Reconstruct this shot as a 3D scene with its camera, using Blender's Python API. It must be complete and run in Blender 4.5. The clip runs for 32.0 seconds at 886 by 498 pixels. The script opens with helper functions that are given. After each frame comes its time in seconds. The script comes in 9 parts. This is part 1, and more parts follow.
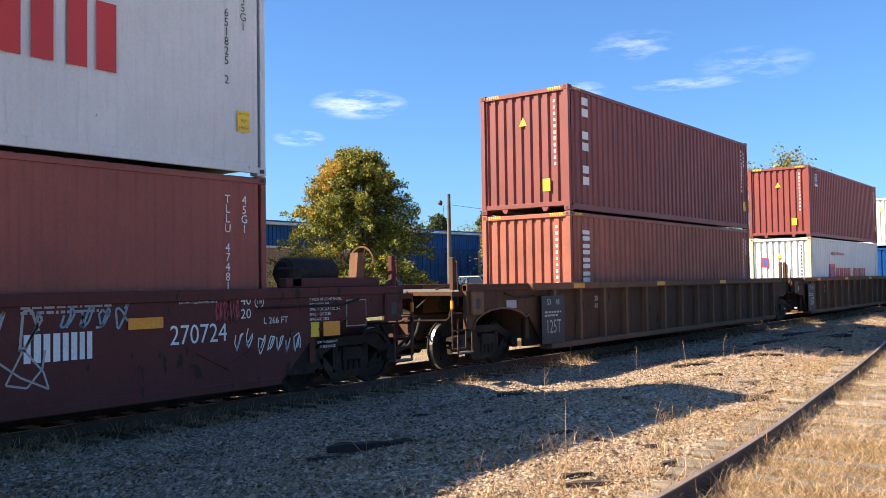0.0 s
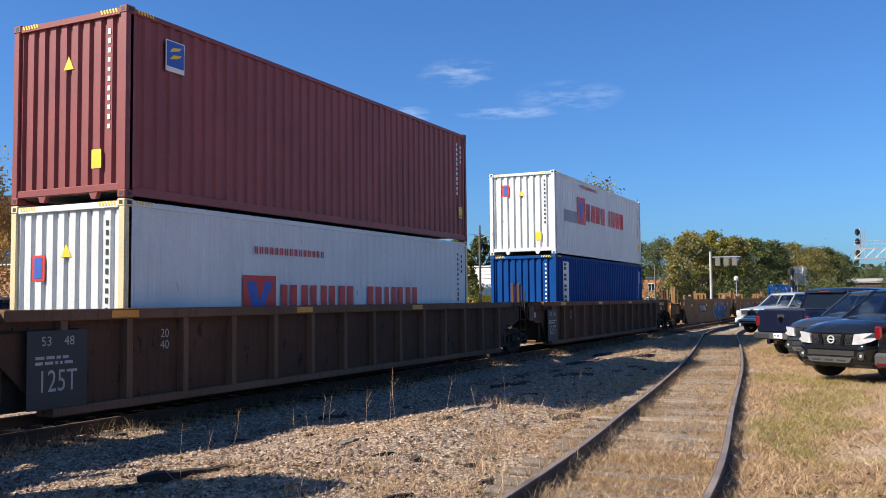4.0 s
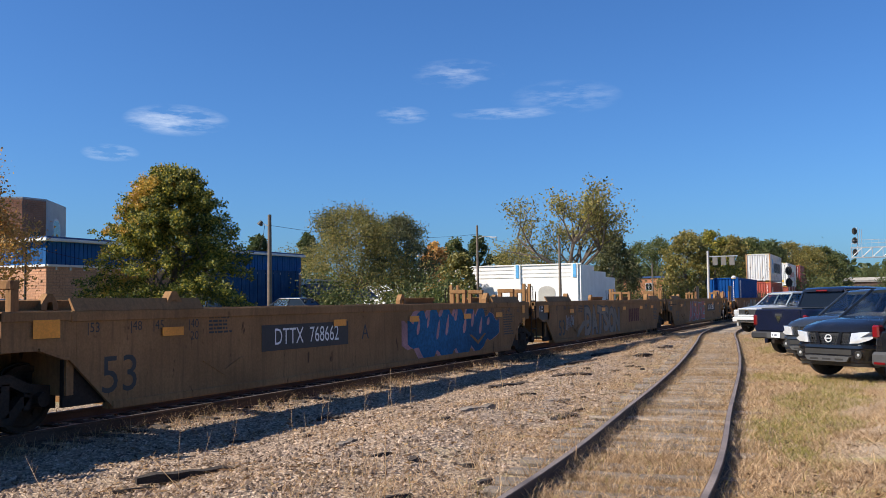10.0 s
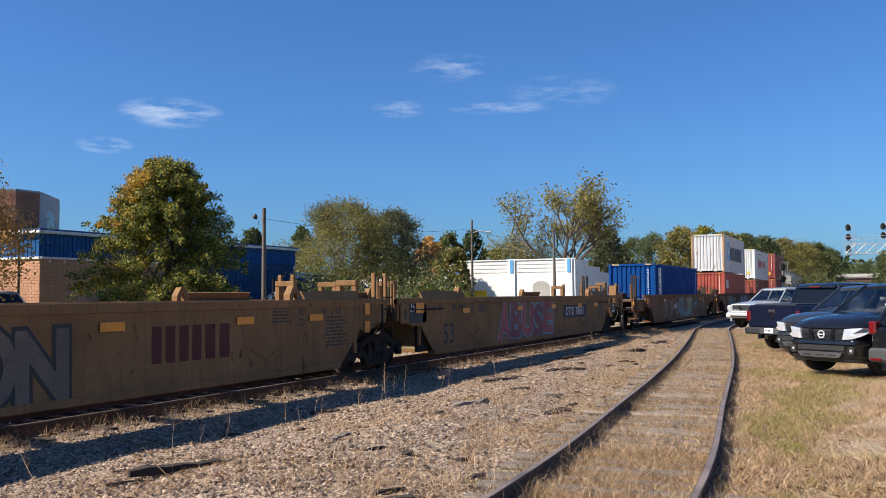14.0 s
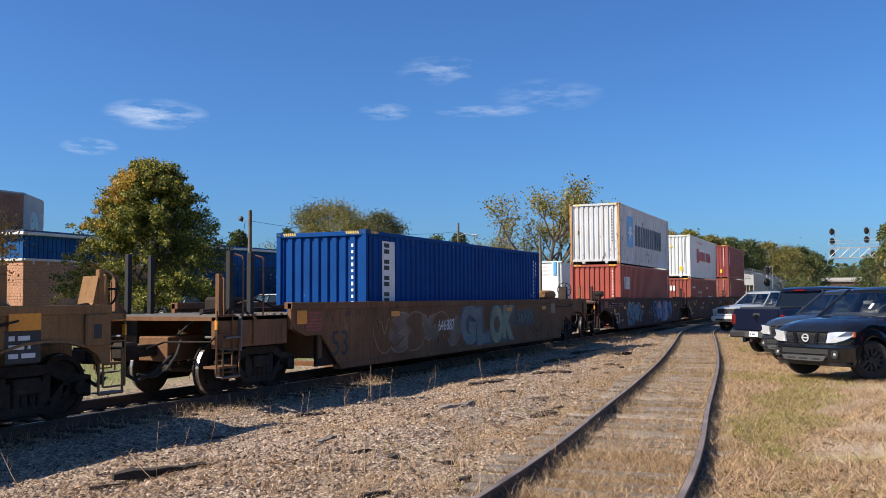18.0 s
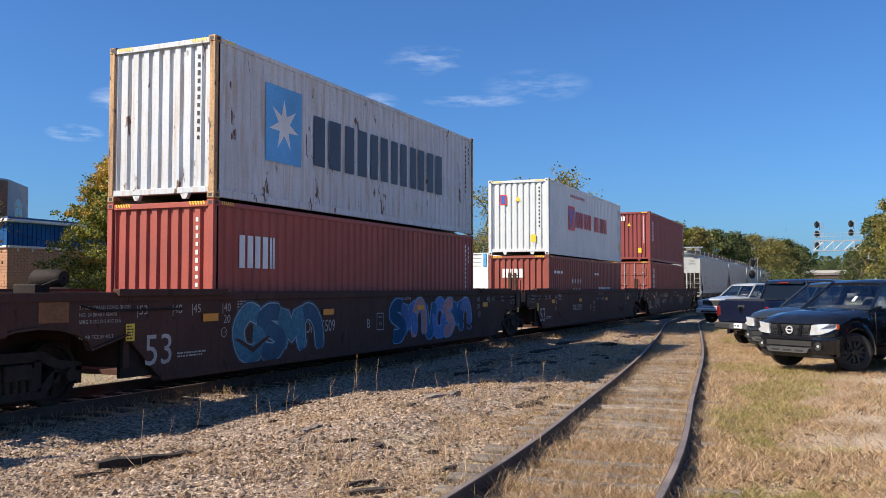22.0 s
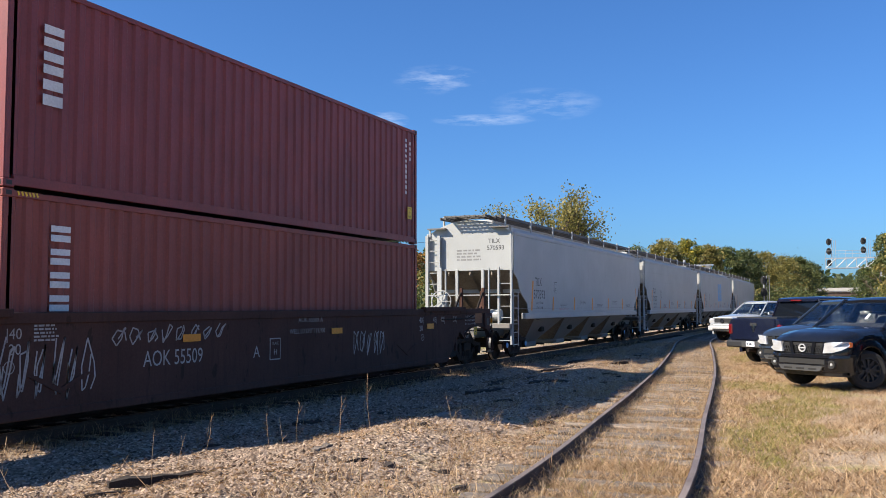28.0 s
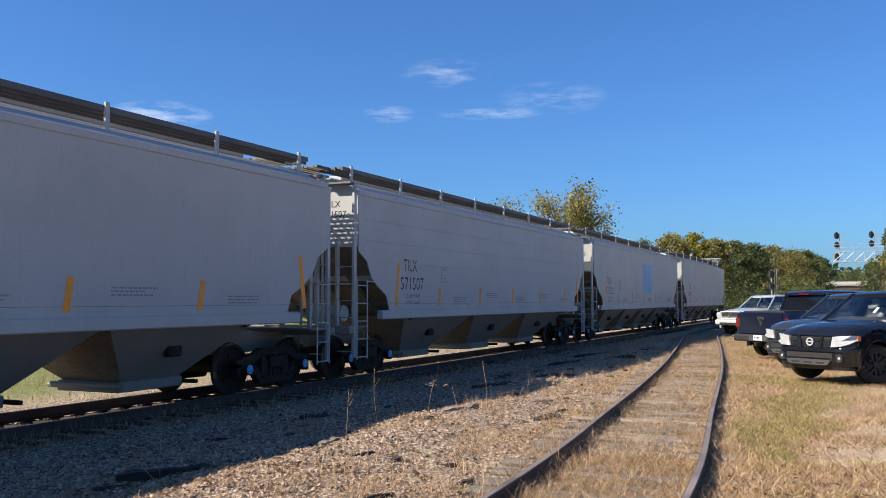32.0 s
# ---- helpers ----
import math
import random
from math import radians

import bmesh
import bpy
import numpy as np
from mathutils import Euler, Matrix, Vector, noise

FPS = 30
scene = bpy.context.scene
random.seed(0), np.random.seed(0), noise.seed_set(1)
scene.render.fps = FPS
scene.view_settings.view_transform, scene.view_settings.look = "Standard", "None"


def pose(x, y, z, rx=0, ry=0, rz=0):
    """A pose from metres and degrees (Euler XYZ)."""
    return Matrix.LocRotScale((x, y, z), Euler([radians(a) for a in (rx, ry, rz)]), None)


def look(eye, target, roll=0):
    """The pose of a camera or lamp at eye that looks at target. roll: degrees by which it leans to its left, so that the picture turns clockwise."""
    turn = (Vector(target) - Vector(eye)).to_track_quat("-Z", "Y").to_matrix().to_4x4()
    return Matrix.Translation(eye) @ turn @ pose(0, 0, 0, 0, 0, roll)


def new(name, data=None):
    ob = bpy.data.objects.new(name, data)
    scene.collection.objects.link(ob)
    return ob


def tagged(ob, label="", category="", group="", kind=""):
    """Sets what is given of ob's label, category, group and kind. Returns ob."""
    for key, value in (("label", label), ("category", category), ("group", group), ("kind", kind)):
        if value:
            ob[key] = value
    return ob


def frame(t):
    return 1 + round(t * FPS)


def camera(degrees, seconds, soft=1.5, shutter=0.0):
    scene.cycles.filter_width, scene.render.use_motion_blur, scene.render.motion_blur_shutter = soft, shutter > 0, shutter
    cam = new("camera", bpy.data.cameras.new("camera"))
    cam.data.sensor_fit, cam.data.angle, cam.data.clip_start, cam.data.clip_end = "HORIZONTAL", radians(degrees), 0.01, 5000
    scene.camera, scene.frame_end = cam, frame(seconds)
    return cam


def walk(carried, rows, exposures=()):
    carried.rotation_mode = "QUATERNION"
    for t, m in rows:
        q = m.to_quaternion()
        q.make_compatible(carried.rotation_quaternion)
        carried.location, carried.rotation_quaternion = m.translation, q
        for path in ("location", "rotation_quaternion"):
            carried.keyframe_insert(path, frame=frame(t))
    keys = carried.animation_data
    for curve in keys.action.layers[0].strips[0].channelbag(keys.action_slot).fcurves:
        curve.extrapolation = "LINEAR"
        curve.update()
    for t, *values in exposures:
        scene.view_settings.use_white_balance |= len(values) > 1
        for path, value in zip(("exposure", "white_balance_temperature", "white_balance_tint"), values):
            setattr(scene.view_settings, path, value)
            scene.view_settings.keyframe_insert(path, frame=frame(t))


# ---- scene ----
cam = camera(52.5, 32.0, soft=0.7)
EYE = (0.0, 0.0, 1.70)
walk(cam, [
    (0.0, pose(*EYE, 92.04, 0.86, 37.18)),
    (0.5, pose(*EYE, 92.28, 0.99, 33.00)),
    (1.0, pose(*EYE, 92.54, 0.69, 29.70)),
    (1.5, pose(*EYE, 92.78, 0.67, 28.35)),
    (2.0, pose(*EYE, 92.98, 0.58, 26.87)),
    (2.5, pose(*EYE, 93.10, 0.51, 26.45)),
    (3.0, pose(*EYE, 93.16, 0.60, 26.35)),
    (3.5, pose(*EYE, 93.15, 0.72, 26.13)),
    (4.0, pose(*EYE, 93.28, 0.54, 25.98)),
    (4.5, pose(*EYE, 93.43, 0.36, 25.80)),
    (6.5, pose(*EYE, 93.27, 0.73, 26.98)),
    (7.0, pose(*EYE, 93.09, 0.54, 27.10)),
    (7.5, pose(*EYE, 93.05, 0.15, 26.90)),
    (8.0, pose(*EYE, 92.83, 0.26, 26.62)),
    (8.5, pose(*EYE, 92.93, 0.44, 25.88)),
    (9.0, pose(*EYE, 93.08, 0.76, 25.63)),
    (9.5, pose(*EYE, 93.20, 0.69, 25.71)),
    (10.0, pose(*EYE, 93.30, 0.74, 25.84)),
    (10.5, pose(*EYE, 93.28, 0.59, 25.91)),
    (11.0, pose(*EYE, 93.02, 0.62, 25.86)),
    (11.5, pose(*EYE, 92.96, 0.63, 25.82)),
    (12.0, pose(*EYE, 92.93, 0.44, 25.74)),
    (12.5, pose(*EYE, 92.90, 0.53, 25.68)),
    (13.0, pose(*EYE, 92.86, 0.60, 25.58)),
    (13.5, pose(*EYE, 92.87, 0.47, 25.54)),
    (15.5, pose(*EYE, 93.14, 0.59, 25.25)),
    (16.0, pose(*EYE, 93.13, 0.38, 25.10)),
    (16.5, pose(*EYE, 93.12, 0.31, 24.79)),
    (17.0, pose(*EYE, 93.14, 0.48, 24.65)),
    (17.5, pose(*EYE, 93.14, 0.37, 24.61)),
    (18.0, pose(*EYE, 93.11, 0.34, 24.61)),
    (18.5, pose(*EYE, 93.10, 0.49, 24.64)),
    (19.0, pose(*EYE, 93.10, 0.60, 24.66)),
    (19.5, pose(*EYE, 93.13, 0.52, 24.66)),
    (20.0, pose(*EYE, 93.04, 0.57, 24.69)),
    (20.5, pose(*EYE, 92.94, 0.40, 24.64)),
    (21.0, pose(*EYE, 92.82, 0.60, 24.60)),
    (21.5, pose(*EYE, 92.67, 0.11, 24.09)),
    (22.0, pose(*EYE, 92.47, -0.03, 23.76)),
    (22.5, pose(*EYE, 92.13, -0.31, 23.83)),
    (23.0, pose(*EYE, 91.71, 0.45, 25.48)),
    (23.5, pose(*EYE, 91.59, 0.24, 24.91)),
    (24.0, pose(*EYE, 91.61, 0.13, 24.16)),
    (24.5, pose(*EYE, 92.29, 0.19, 24.14)),
    (25.0, pose(*EYE, 92.97, 0.08, 24.27)),
    (25.5, pose(*EYE, 93.14, 0.12, 24.27)),
    (27.5, pose(*EYE, 93.74, 0.22, 24.37)),
    (28.0, pose(*EYE, 93.65, 0.10, 24.42)),
    (28.5, pose(*EYE, 93.49, 0.13, 24.45)),
    (29.0, pose(*EYE, 93.36, 0.17, 24.51)),
    (29.5, pose(*EYE, 93.37, 0.28, 24.47)),
    (30.0, pose(*EYE, 93.39, 0.13, 24.56)),
    (30.5, pose(*EYE, 93.50, 0.11, 24.67)),
    (31.0, pose(*EYE, 93.43, 0.06, 24.68)),
    (31.5, pose(*EYE, 93.32, 0.07, 24.75)),
    (32.0, pose(*EYE, 93.27, 0.13, 24.85)),
], exposures=[(0, 1.52, 7500, 10), (0.5, 1.36, 7150, 10), (1, 1.10, 6700, 10), (2, 1.12, 6500, 10), (3, 1.00, 6500, 10), (4, 0.88, 6500, 10), (7, 0.76, 6500, 10), (8, 1.02, 6500, 10), (9, 0.80, 6500, 10), (10, 0.74, 6500, 10), (13, 0.72, 6500, 10), (22, 0.76, 6500, 10), (23, 1.03, 6500, 10), (24, 0.86, 6500, 10), (25, 0.70, 6500, 10), (28, 0.94, 6500, 10), (31, 0.88, 6500, 10), (32, 0.88, 6500, 10)])

# ---- light: low afternoon sun from behind the train, clear blue sky with a few wisps ----
SUN_EL, SUN_AZ = 40.0, 42.5          # elevation; the light travels towards +x turned by this much to +y
sun_way = Vector((math.cos(radians(SUN_AZ)) * math.cos(radians(SUN_EL)), math.sin(radians(SUN_AZ)) * math.cos(radians(SUN_EL)), -math.sin(radians(SUN_EL))))
sun = new("sun", bpy.data.lights.new("sun", "SUN"))
sun.data.energy, sun.data.angle, sun.data.color = 5.0, radians(0.5), (1.0, 0.89, 0.74)
sun.matrix_world = look((0, 0, 60), tuple(Vector((0, 0, 60)) + sun_way))

world = bpy.data.worlds.new("sky")
scene.world = world
world.use_nodes = True
wt = world.node_tree
wt.nodes.clear()


def wnode(kind, **kw):
    n = wt.nodes.new(kind)
    for k, v in kw.items():
        if k == "op":
            n.operation = v
        else:
            n.inputs[int(k[1:])].default_value = v
    return n


sky = wt.nodes.new("ShaderNodeTexSky")
sky.sky_type, sky.sun_disc = "NISHITA", False
sky.sun_elevation, sky.sun_rotation = radians(SUN_EL), math.atan2(-sun_way.x, -sun_way.y)
sky.air_density, sky.dust_density, sky.ozone_density = 1.0, 1.0, 3.0
bg = wt.nodes.new("ShaderNodeBackground")
bg.inputs[1].default_value = 0.058
wout = wt.nodes.new("ShaderNodeOutputWorld")
wco = wt.nodes.new("ShaderNodeTexCoord")


def cloud_mask(bearing, elevation, wide, high, seed, dense):
    """A thin wisp of cloud: the noise inside a soft ellipse round one direction of the sky."""
    b, e = radians(bearing), radians(elevation)
    d = Vector((-math.sin(b) * math.cos(e), math.cos(b) * math.cos(e), math.sin(e)))
    right = Vector((math.cos(b), math.sin(b), 0))
    up = right.cross(d)
    total = None
    for axis, size in ((right, wide), (up, high)):
        dot = wt.nodes.new("ShaderNodeVectorMath")
        dot.operation = "DOT_PRODUCT"
        dot.inputs[1].default_value = axis
        wt.links.new(wco.outputs["Generated"], dot.inputs[0])
        sc = wnode("ShaderNodeMath", op="DIVIDE", i1=math.radians(size))
        wt.links.new(dot.outputs["Value"], sc.inputs[0])
        sq = wnode("ShaderNodeMath", op="POWER", i1=2.0)
        wt.links.new(sc.outputs[0], sq.inputs[0])
        if total is None:
            total = sq
        else:
            add = wnode("ShaderNodeMath", op="ADD")
            wt.links.new(total.outputs[0], add.inputs[0])
            wt.links.new(sq.outputs[0], add.inputs[1])
            total = add
    fall = wnode("ShaderNodeMapRange", i1=0.0, i2=1.0, i3=1.0, i4=0.0)
    wt.links.new(total.outputs[0], fall.inputs[0])
    mp = wt.nodes.new("ShaderNodeMapping")
    mp.inputs["Location"].default_value = (seed, seed * 0.7, 0)
    mp.inputs["Scale"].default_value = (12, 12, 60)
    wt.links.new(wco.outputs["Generated"], mp.inputs[0])
    nz = wt.nodes.new("ShaderNodeTexNoise")
    nz.inputs["Scale"].default_value, nz.inputs["Detail"].default_value, nz.inputs["Roughness"].default_value = 1.6, 7, 0.62
    wt.links.new(mp.outputs[0], nz.inputs["Vector"])
    nr = wnode("ShaderNodeMapRange", i1=0.42, i2=0.80, i3=0.0, i4=1.0)
    wt.links.new(nz.outputs["Fac"], nr.inputs[0])
    mul = wnode("ShaderNodeMath", op="MULTIPLY")
    wt.links.new(fall.outputs[0], mul.inputs[0])
    wt.links.new(nr.outputs[0], mul.inputs[1])
    den = wnode("ShaderNodeMath", op="MULTIPLY", i1=dense)
    wt.links.new(mul.outputs[0], den.inputs[0])
    return den.outputs[0]


wsum = None
for c in ((42.4, 11.2, 3.2, 1.0, 1.0, 0.85), (46.2, 9.1, 1.7, 0.55, 4.0, 0.8), (28.3, 11.8, 1.8, 0.6, 2.0, 0.6),
          (24.7, 14.3, 3.0, 1.0, 3.0, 0.45), (21.8, 11.8, 3.4, 0.40, 5.0, 0.6), (17.8, 12.7, 3.6, 1.1, 6.0, 0.35)):
    m = cloud_mask(*c)
    if wsum is None:
        wsum = m
    else:
        a = wnode("ShaderNodeMath", op="ADD")
        wt.links.new(wsum, a.inputs[0])
        wt.links.new(m, a.inputs[1])
        wsum = a.outputs[0]
clampn = wnode("ShaderNodeMath", op="MINIMUM", i1=0.9)
wt.links.new(wsum, clampn.inputs[0])
wmix = wt.nodes.new("ShaderNodeMix")
wmix.data_type = "RGBA"
wmix.inputs[7].default_value = (10.0, 10.8, 12.0, 1)
wt.links.new(clampn.outputs[0], wmix.inputs[0])
tint = wt.nodes.new("ShaderNodeMix")
tint.data_type, tint.blend_type = "RGBA", "MULTIPLY"
tint.inputs[0].default_value = 1.0
tint.inputs[7].default_value = (0.525, 0.94, 1.48, 1)
wt.links.new(sky.outputs[0], tint.inputs[6])
wt.links.new(tint.outputs[2], wmix.inputs[6])
wt.links.new(wmix.outputs[2], bg.inputs[0])
wt.links.new(bg.outputs[0], wout.inputs[0])


# ---- builders ----
class Shape:
    """Faces gathered for one mesh."""

    def __init__(self):
        self.v, self.f = [], []

    def add(self, verts, faces):
        o = len(self.v)
        self.v += [tuple(p) for p in verts]
        self.f += [tuple(i + o for i in face) for face in faces]
        return self

    def box(self, x0, x1, y0, y1, z0, z1, c=0.0):
        if c <= 0:
            return self.add([(x, y, z) for x in (x0, x1) for y in (y0, y1) for z in (z0, z1)],
                            [(0, 1, 3, 2), (4, 6, 7, 5), (0, 4, 5, 1), (2, 3, 7, 6), (0, 2, 6, 4), (1, 5, 7, 3)])
        v, f = [], []
        lo, hi = (x0, y0, z0), (x1, y1, z1)
        idx = {}
        for sx in (0, 1):
            for sy in (0, 1):
                for sz in (0, 1):
                    for ax in range(3):
                        p = []
                        for k, s in enumerate((sx, sy, sz)):
                            e = (lo, hi)[s][k]
                            p.append(e if k == ax else e + (c if s == 0 else -c))
                        idx[sx, sy, sz, ax] = len(v)
                        v.append(p)
        for ax in range(3):
            a, b = [k for k in range(3) if k != ax]
            for s in (0, 1):
                q = []
                for sa, sb in ((0, 0), (1, 0), (1, 1), (0, 1)):
                    k = [0, 0, 0]
                    k[ax], k[a], k[b] = s, sa, sb
                    q.append(idx[k[0], k[1], k[2], ax])
                f.append(tuple(q))
            for sa in (0, 1):
                for sb in (0, 1):
                    q = []
                    for s, fa in ((0, a), (1, a), (1, b), (0, b)):
                        k = [0, 0, 0]
                        k[ax], k[a], k[b] = s, sa, sb
                        q.append(idx[k[0], k[1], k[2], fa])
                    f.append(tuple(q))
        for sx in (0, 1):
            for sy in (0, 1):
                for sz in (0, 1):
                    f.append(tuple(idx[sx, sy, sz, ax] for ax in range(3)))
        return self.add(v, f)

    def tube(self, p0, p1, r0, r1=None, n=10, caps=True):
        r1 = r0 if r1 is None else r1
        p0, p1 = Vector(p0), Vector(p1)
        d = (p1 - p0).normalized()
        a = d.orthogonal().normalized()
        b = d.cross(a)
        v = []
        for p, r in ((p0, r0), (p1, r1)):
            v += [p + r * (math.cos(2 * math.pi * i / n) * a + math.sin(2 * math.pi * i / n) * b) for i in range(n)]
        f = [(i, (i + 1) % n, n + (i + 1) % n, n + i) for i in range(n)]
        if caps:
            f += [tuple(range(n))[::-1], tuple(range(n, 2 * n))]
        return self.add(v, f)

    def bar(self, points, r, n=6):
        for a, b in zip(points, points[1:]):
            self.tube(a, b, r, n=n)
        return self

    def spin(self, centre, axis, profile, n=24):
        """A turned body: profile is a loop of (offset along the axis, radius)."""
        c, d = Vector(centre), Vector(axis).normalized()
        a = d.orthogonal().normalized()
        b = d.cross(a)
        k = len(profile)
        v = [c + d * h + r * (math.cos(2 * math.pi * i / n) * a + math.sin(2 * math.pi * i / n) * b) for i in range(n) for h, r in profile]
        f = [(i * k + j, i * k + (j + 1) % k, ((i + 1) % n) * k + (j + 1) % k, ((i + 1) % n) * k + j) for i in range(n) for j in range(k)]
        return self.add(v, f)

    def prism(self, poly, axis, a, b):
        """A flat outline pushed along an axis: the outline's pairs are the two other coordinates in order."""
        n = len(poly)

        def put(p, t):
            return {"x": (t, p[0], p[1]), "y": (p[0], t, p[1]), "z": (p[0], p[1], t)}[axis]
        return self.add([put(p, a) for p in poly] + [put(p, b) for p in poly],
                        [tuple(range(n))[::-1], tuple(range(n, 2 * n))] + [(i, (i + 1) % n, n + (i + 1) % n, n + i) for i in range(n)])

    def loft(self, rings, close=True, caps=True):
        n = len(rings[0])
        v = [p for r in rings for p in r]
        f = []
        for k in range(len(rings) - 1):
            for i in range(n if close else n - 1):
                f.append((k * n + i, k * n + (i + 1) % n, (k + 1) * n + (i + 1) % n, (k + 1) * n + i))
        if caps:
            f += [tuple(range(n))[::-1], tuple(range((len(rings) - 1) * n, len(rings) * n))]
        return self.add(v, f)

    def mesh(self, name, material, smooth=False):
        me = bpy.data.meshes.new(name)
        me.from_pydata(self.v, [], self.f)
        for m in (material if isinstance(material, (list, tuple)) else (material,)):
            me.materials.append(m)
        bm = bmesh.new()
        bm.from_mesh(me)
        bmesh.ops.recalc_face_normals(bm, faces=bm.faces)
        bm.to_mesh(me)
        bm.free()
        if smooth:
            me.shade_smooth()
            me.set_sharp_from_angle(angle=radians(35))
        return me


def thing(name, label, category, group="", kind="", at=(0, 0, 0), turn=0.0):
    e = new(name)
    e.empty_display_size = 0.3
    e.matrix_basis = pose(*at, 0, 0, turn)
    return tagged(e, label, category, group, kind)


def part(name, shape, material, parent, label="", smooth=False):
    me = shape if isinstance(shape, bpy.types.Mesh) else shape.mesh(name, material, smooth)
    if not me.materials:
        me.materials.append(material)
    ob = new(name, me)
    ob.parent = parent
    if label:
        ob["label"] = label
    return ob


def solid(name, shape, material, label, category, group="", kind="", smooth=False):
    return tagged(new(name, shape.mesh(name, material, smooth)), label, category, group, kind)


def words(body, size, m, material, parent, name="lettering", squeeze=1.0, align="CENTER"):
    """Flat painted writing as a mesh, in the built-in font. m: its pose, the text runs along local x."""
    cu = bpy.data.curves.new(name, "FONT")
    cu.body, cu.size, cu.align_x, cu.align_y = body, size, align, "CENTER"
    cu.resolution_u = 3
    tmp = bpy.data.objects.new("tmp", cu)
    me = bpy.data.meshes.new_from_object(tmp)
    bpy.data.objects.remove(tmp)
    bpy.data.curves.remove(cu)
    me.transform(m @ Matrix.Diagonal((squeeze, 1, 1, 1)))
    me.materials.clear()
    me.materials.append(material)
    if size < 0.3:
        ob = part(name, me, material, parent)
        ob["kind"] = "stuff"
        return ob
    # large characters are told apart: one part each
    root = list(range(len(me.vertices)))

    def find(i):
        while root[i] != i:
            root[i] = root[root[i]]
            i = root[i]
        return i
    for e in me.edges:
        root[find(e.vertices[0])] = find(e.vertices[1])
    sets = {}
    for q in me.polygons:
        sets.setdefault(find(q.vertices[0]), []).append(tuple(q.vertices))
    for faces in sets.values():
        sh = Shape()
        ids = {v: k for k, v in enumerate(sorted({v for f in faces for v in f}))}
        sh.v = [tuple(me.vertices[v].co) for v in ids]
        sh.f = [tuple(ids[v] for v in f) for f in faces]
        ob = part(name, sh, material, parent)
    bpy.data.meshes.remove(me)
    return ob


def stacked(body, size, m, material, parent, step=0.80):
    """Characters one below the other, the first at m."""
    cu = bpy.data.curves.new("code_mark", "FONT")
    cu.body, cu.size, cu.align_x, cu.space_line, cu.resolution_u = "\n".join(body), size, "CENTER", step, 2
    tmp = bpy.data.objects.new("tmp", cu)
    me = bpy.data.meshes.new_from_object(tmp)
    bpy.data.objects.remove(tmp)
    bpy.data.curves.remove(cu)
    me.transform(m)
    me.materials.clear()
    me.materials.append(material)
    part("code_mark", me, material, parent)["kind"] = "stuff"


SIDE = Matrix(((0, 0, 1, 0), (1, 0, 0, 0), (0, 1, 0, 0), (0, 0, 0, 1)))   # local x -> +y, y -> up, facing +x


def on_side(x, y, z):
    return Matrix.Translation((x, y, z)) @ SIDE


def on_end(x, y, z):
    """Facing -y: local x -> +x, local y -> up."""
    return Matrix.Translation((x, y, z)) @ pose(0, 0, 0, 90, 0, 0)


def plate(shape, m, w, h, thick=0.004):
    """A thin rectangle in the plane of m, centred on it."""
    p = [m @ Vector(q) for q in ((-w / 2, -h / 2, 0), (w / 2, -h / 2, 0), (w / 2, h / 2, 0), (-w / 2, h / 2, 0),
                                 (-w / 2, -h / 2, thick), (w / 2, -h / 2, thick), (w / 2, h / 2, thick), (-w / 2, h / 2, thick))]
    return shape.add(p, [(3, 2, 1, 0), (4, 5, 6, 7), (0, 1, 5, 4), (1, 2, 6, 5), (2, 3, 7, 6), (3, 0, 4, 7)])


def bars(m, w, h, rows, material, parent, name="small_print", seed=1, fill=0.72):
    """Writing too small to read: rows of short bars."""
    rnd = random.Random(seed)
    s = Shape()
    step = h / rows
    for r in range(rows):
        x, top = -w / 2, h / 2 - (r + 0.5) * step
        end = w / 2 * rnd.uniform(0.4, 1.0)
        while x < end:
            k = min(rnd.uniform(0.5, 2.2) * step, end - x)
            if k < 0.2 * step:
                break
            plate(s, m @ Matrix.Translation((x + k / 2, top, 0)), k, step * fill * 0.75, 0.002)
            x += k + step * 0.45
    ob = part(name, s, material, parent)
    ob["kind"] = "stuff"
    return ob


def blocks(m, widths, h, material, parent, name="emblem_bar", slant=0.0, gap=0.2, small=False):
    """A name drawn as a run of plain bars: two slabs for each of its marks."""
    total = sum(widths) + gap * (len(widths) - 1)
    x = -total / 2
    s = Shape()
    for i, w in enumerate(widths):
        for a, b in ((0.0, 0.40), (0.58, 1.0)):
            p = [(x + a * w, -h / 2), (x + b * w, -h / 2), (x + b * w + slant, h / 2), (x + a * w + slant, h / 2)]
            s.add([m @ Vector((q[0], q[1], 0.003)) for q in p], [(0, 1, 2, 3)])
        if not small:
            part(name, s, material, parent)
            s = Shape()
        x += w + gap
    if small:
        part(name, s, material, parent)["kind"] = "stuff"


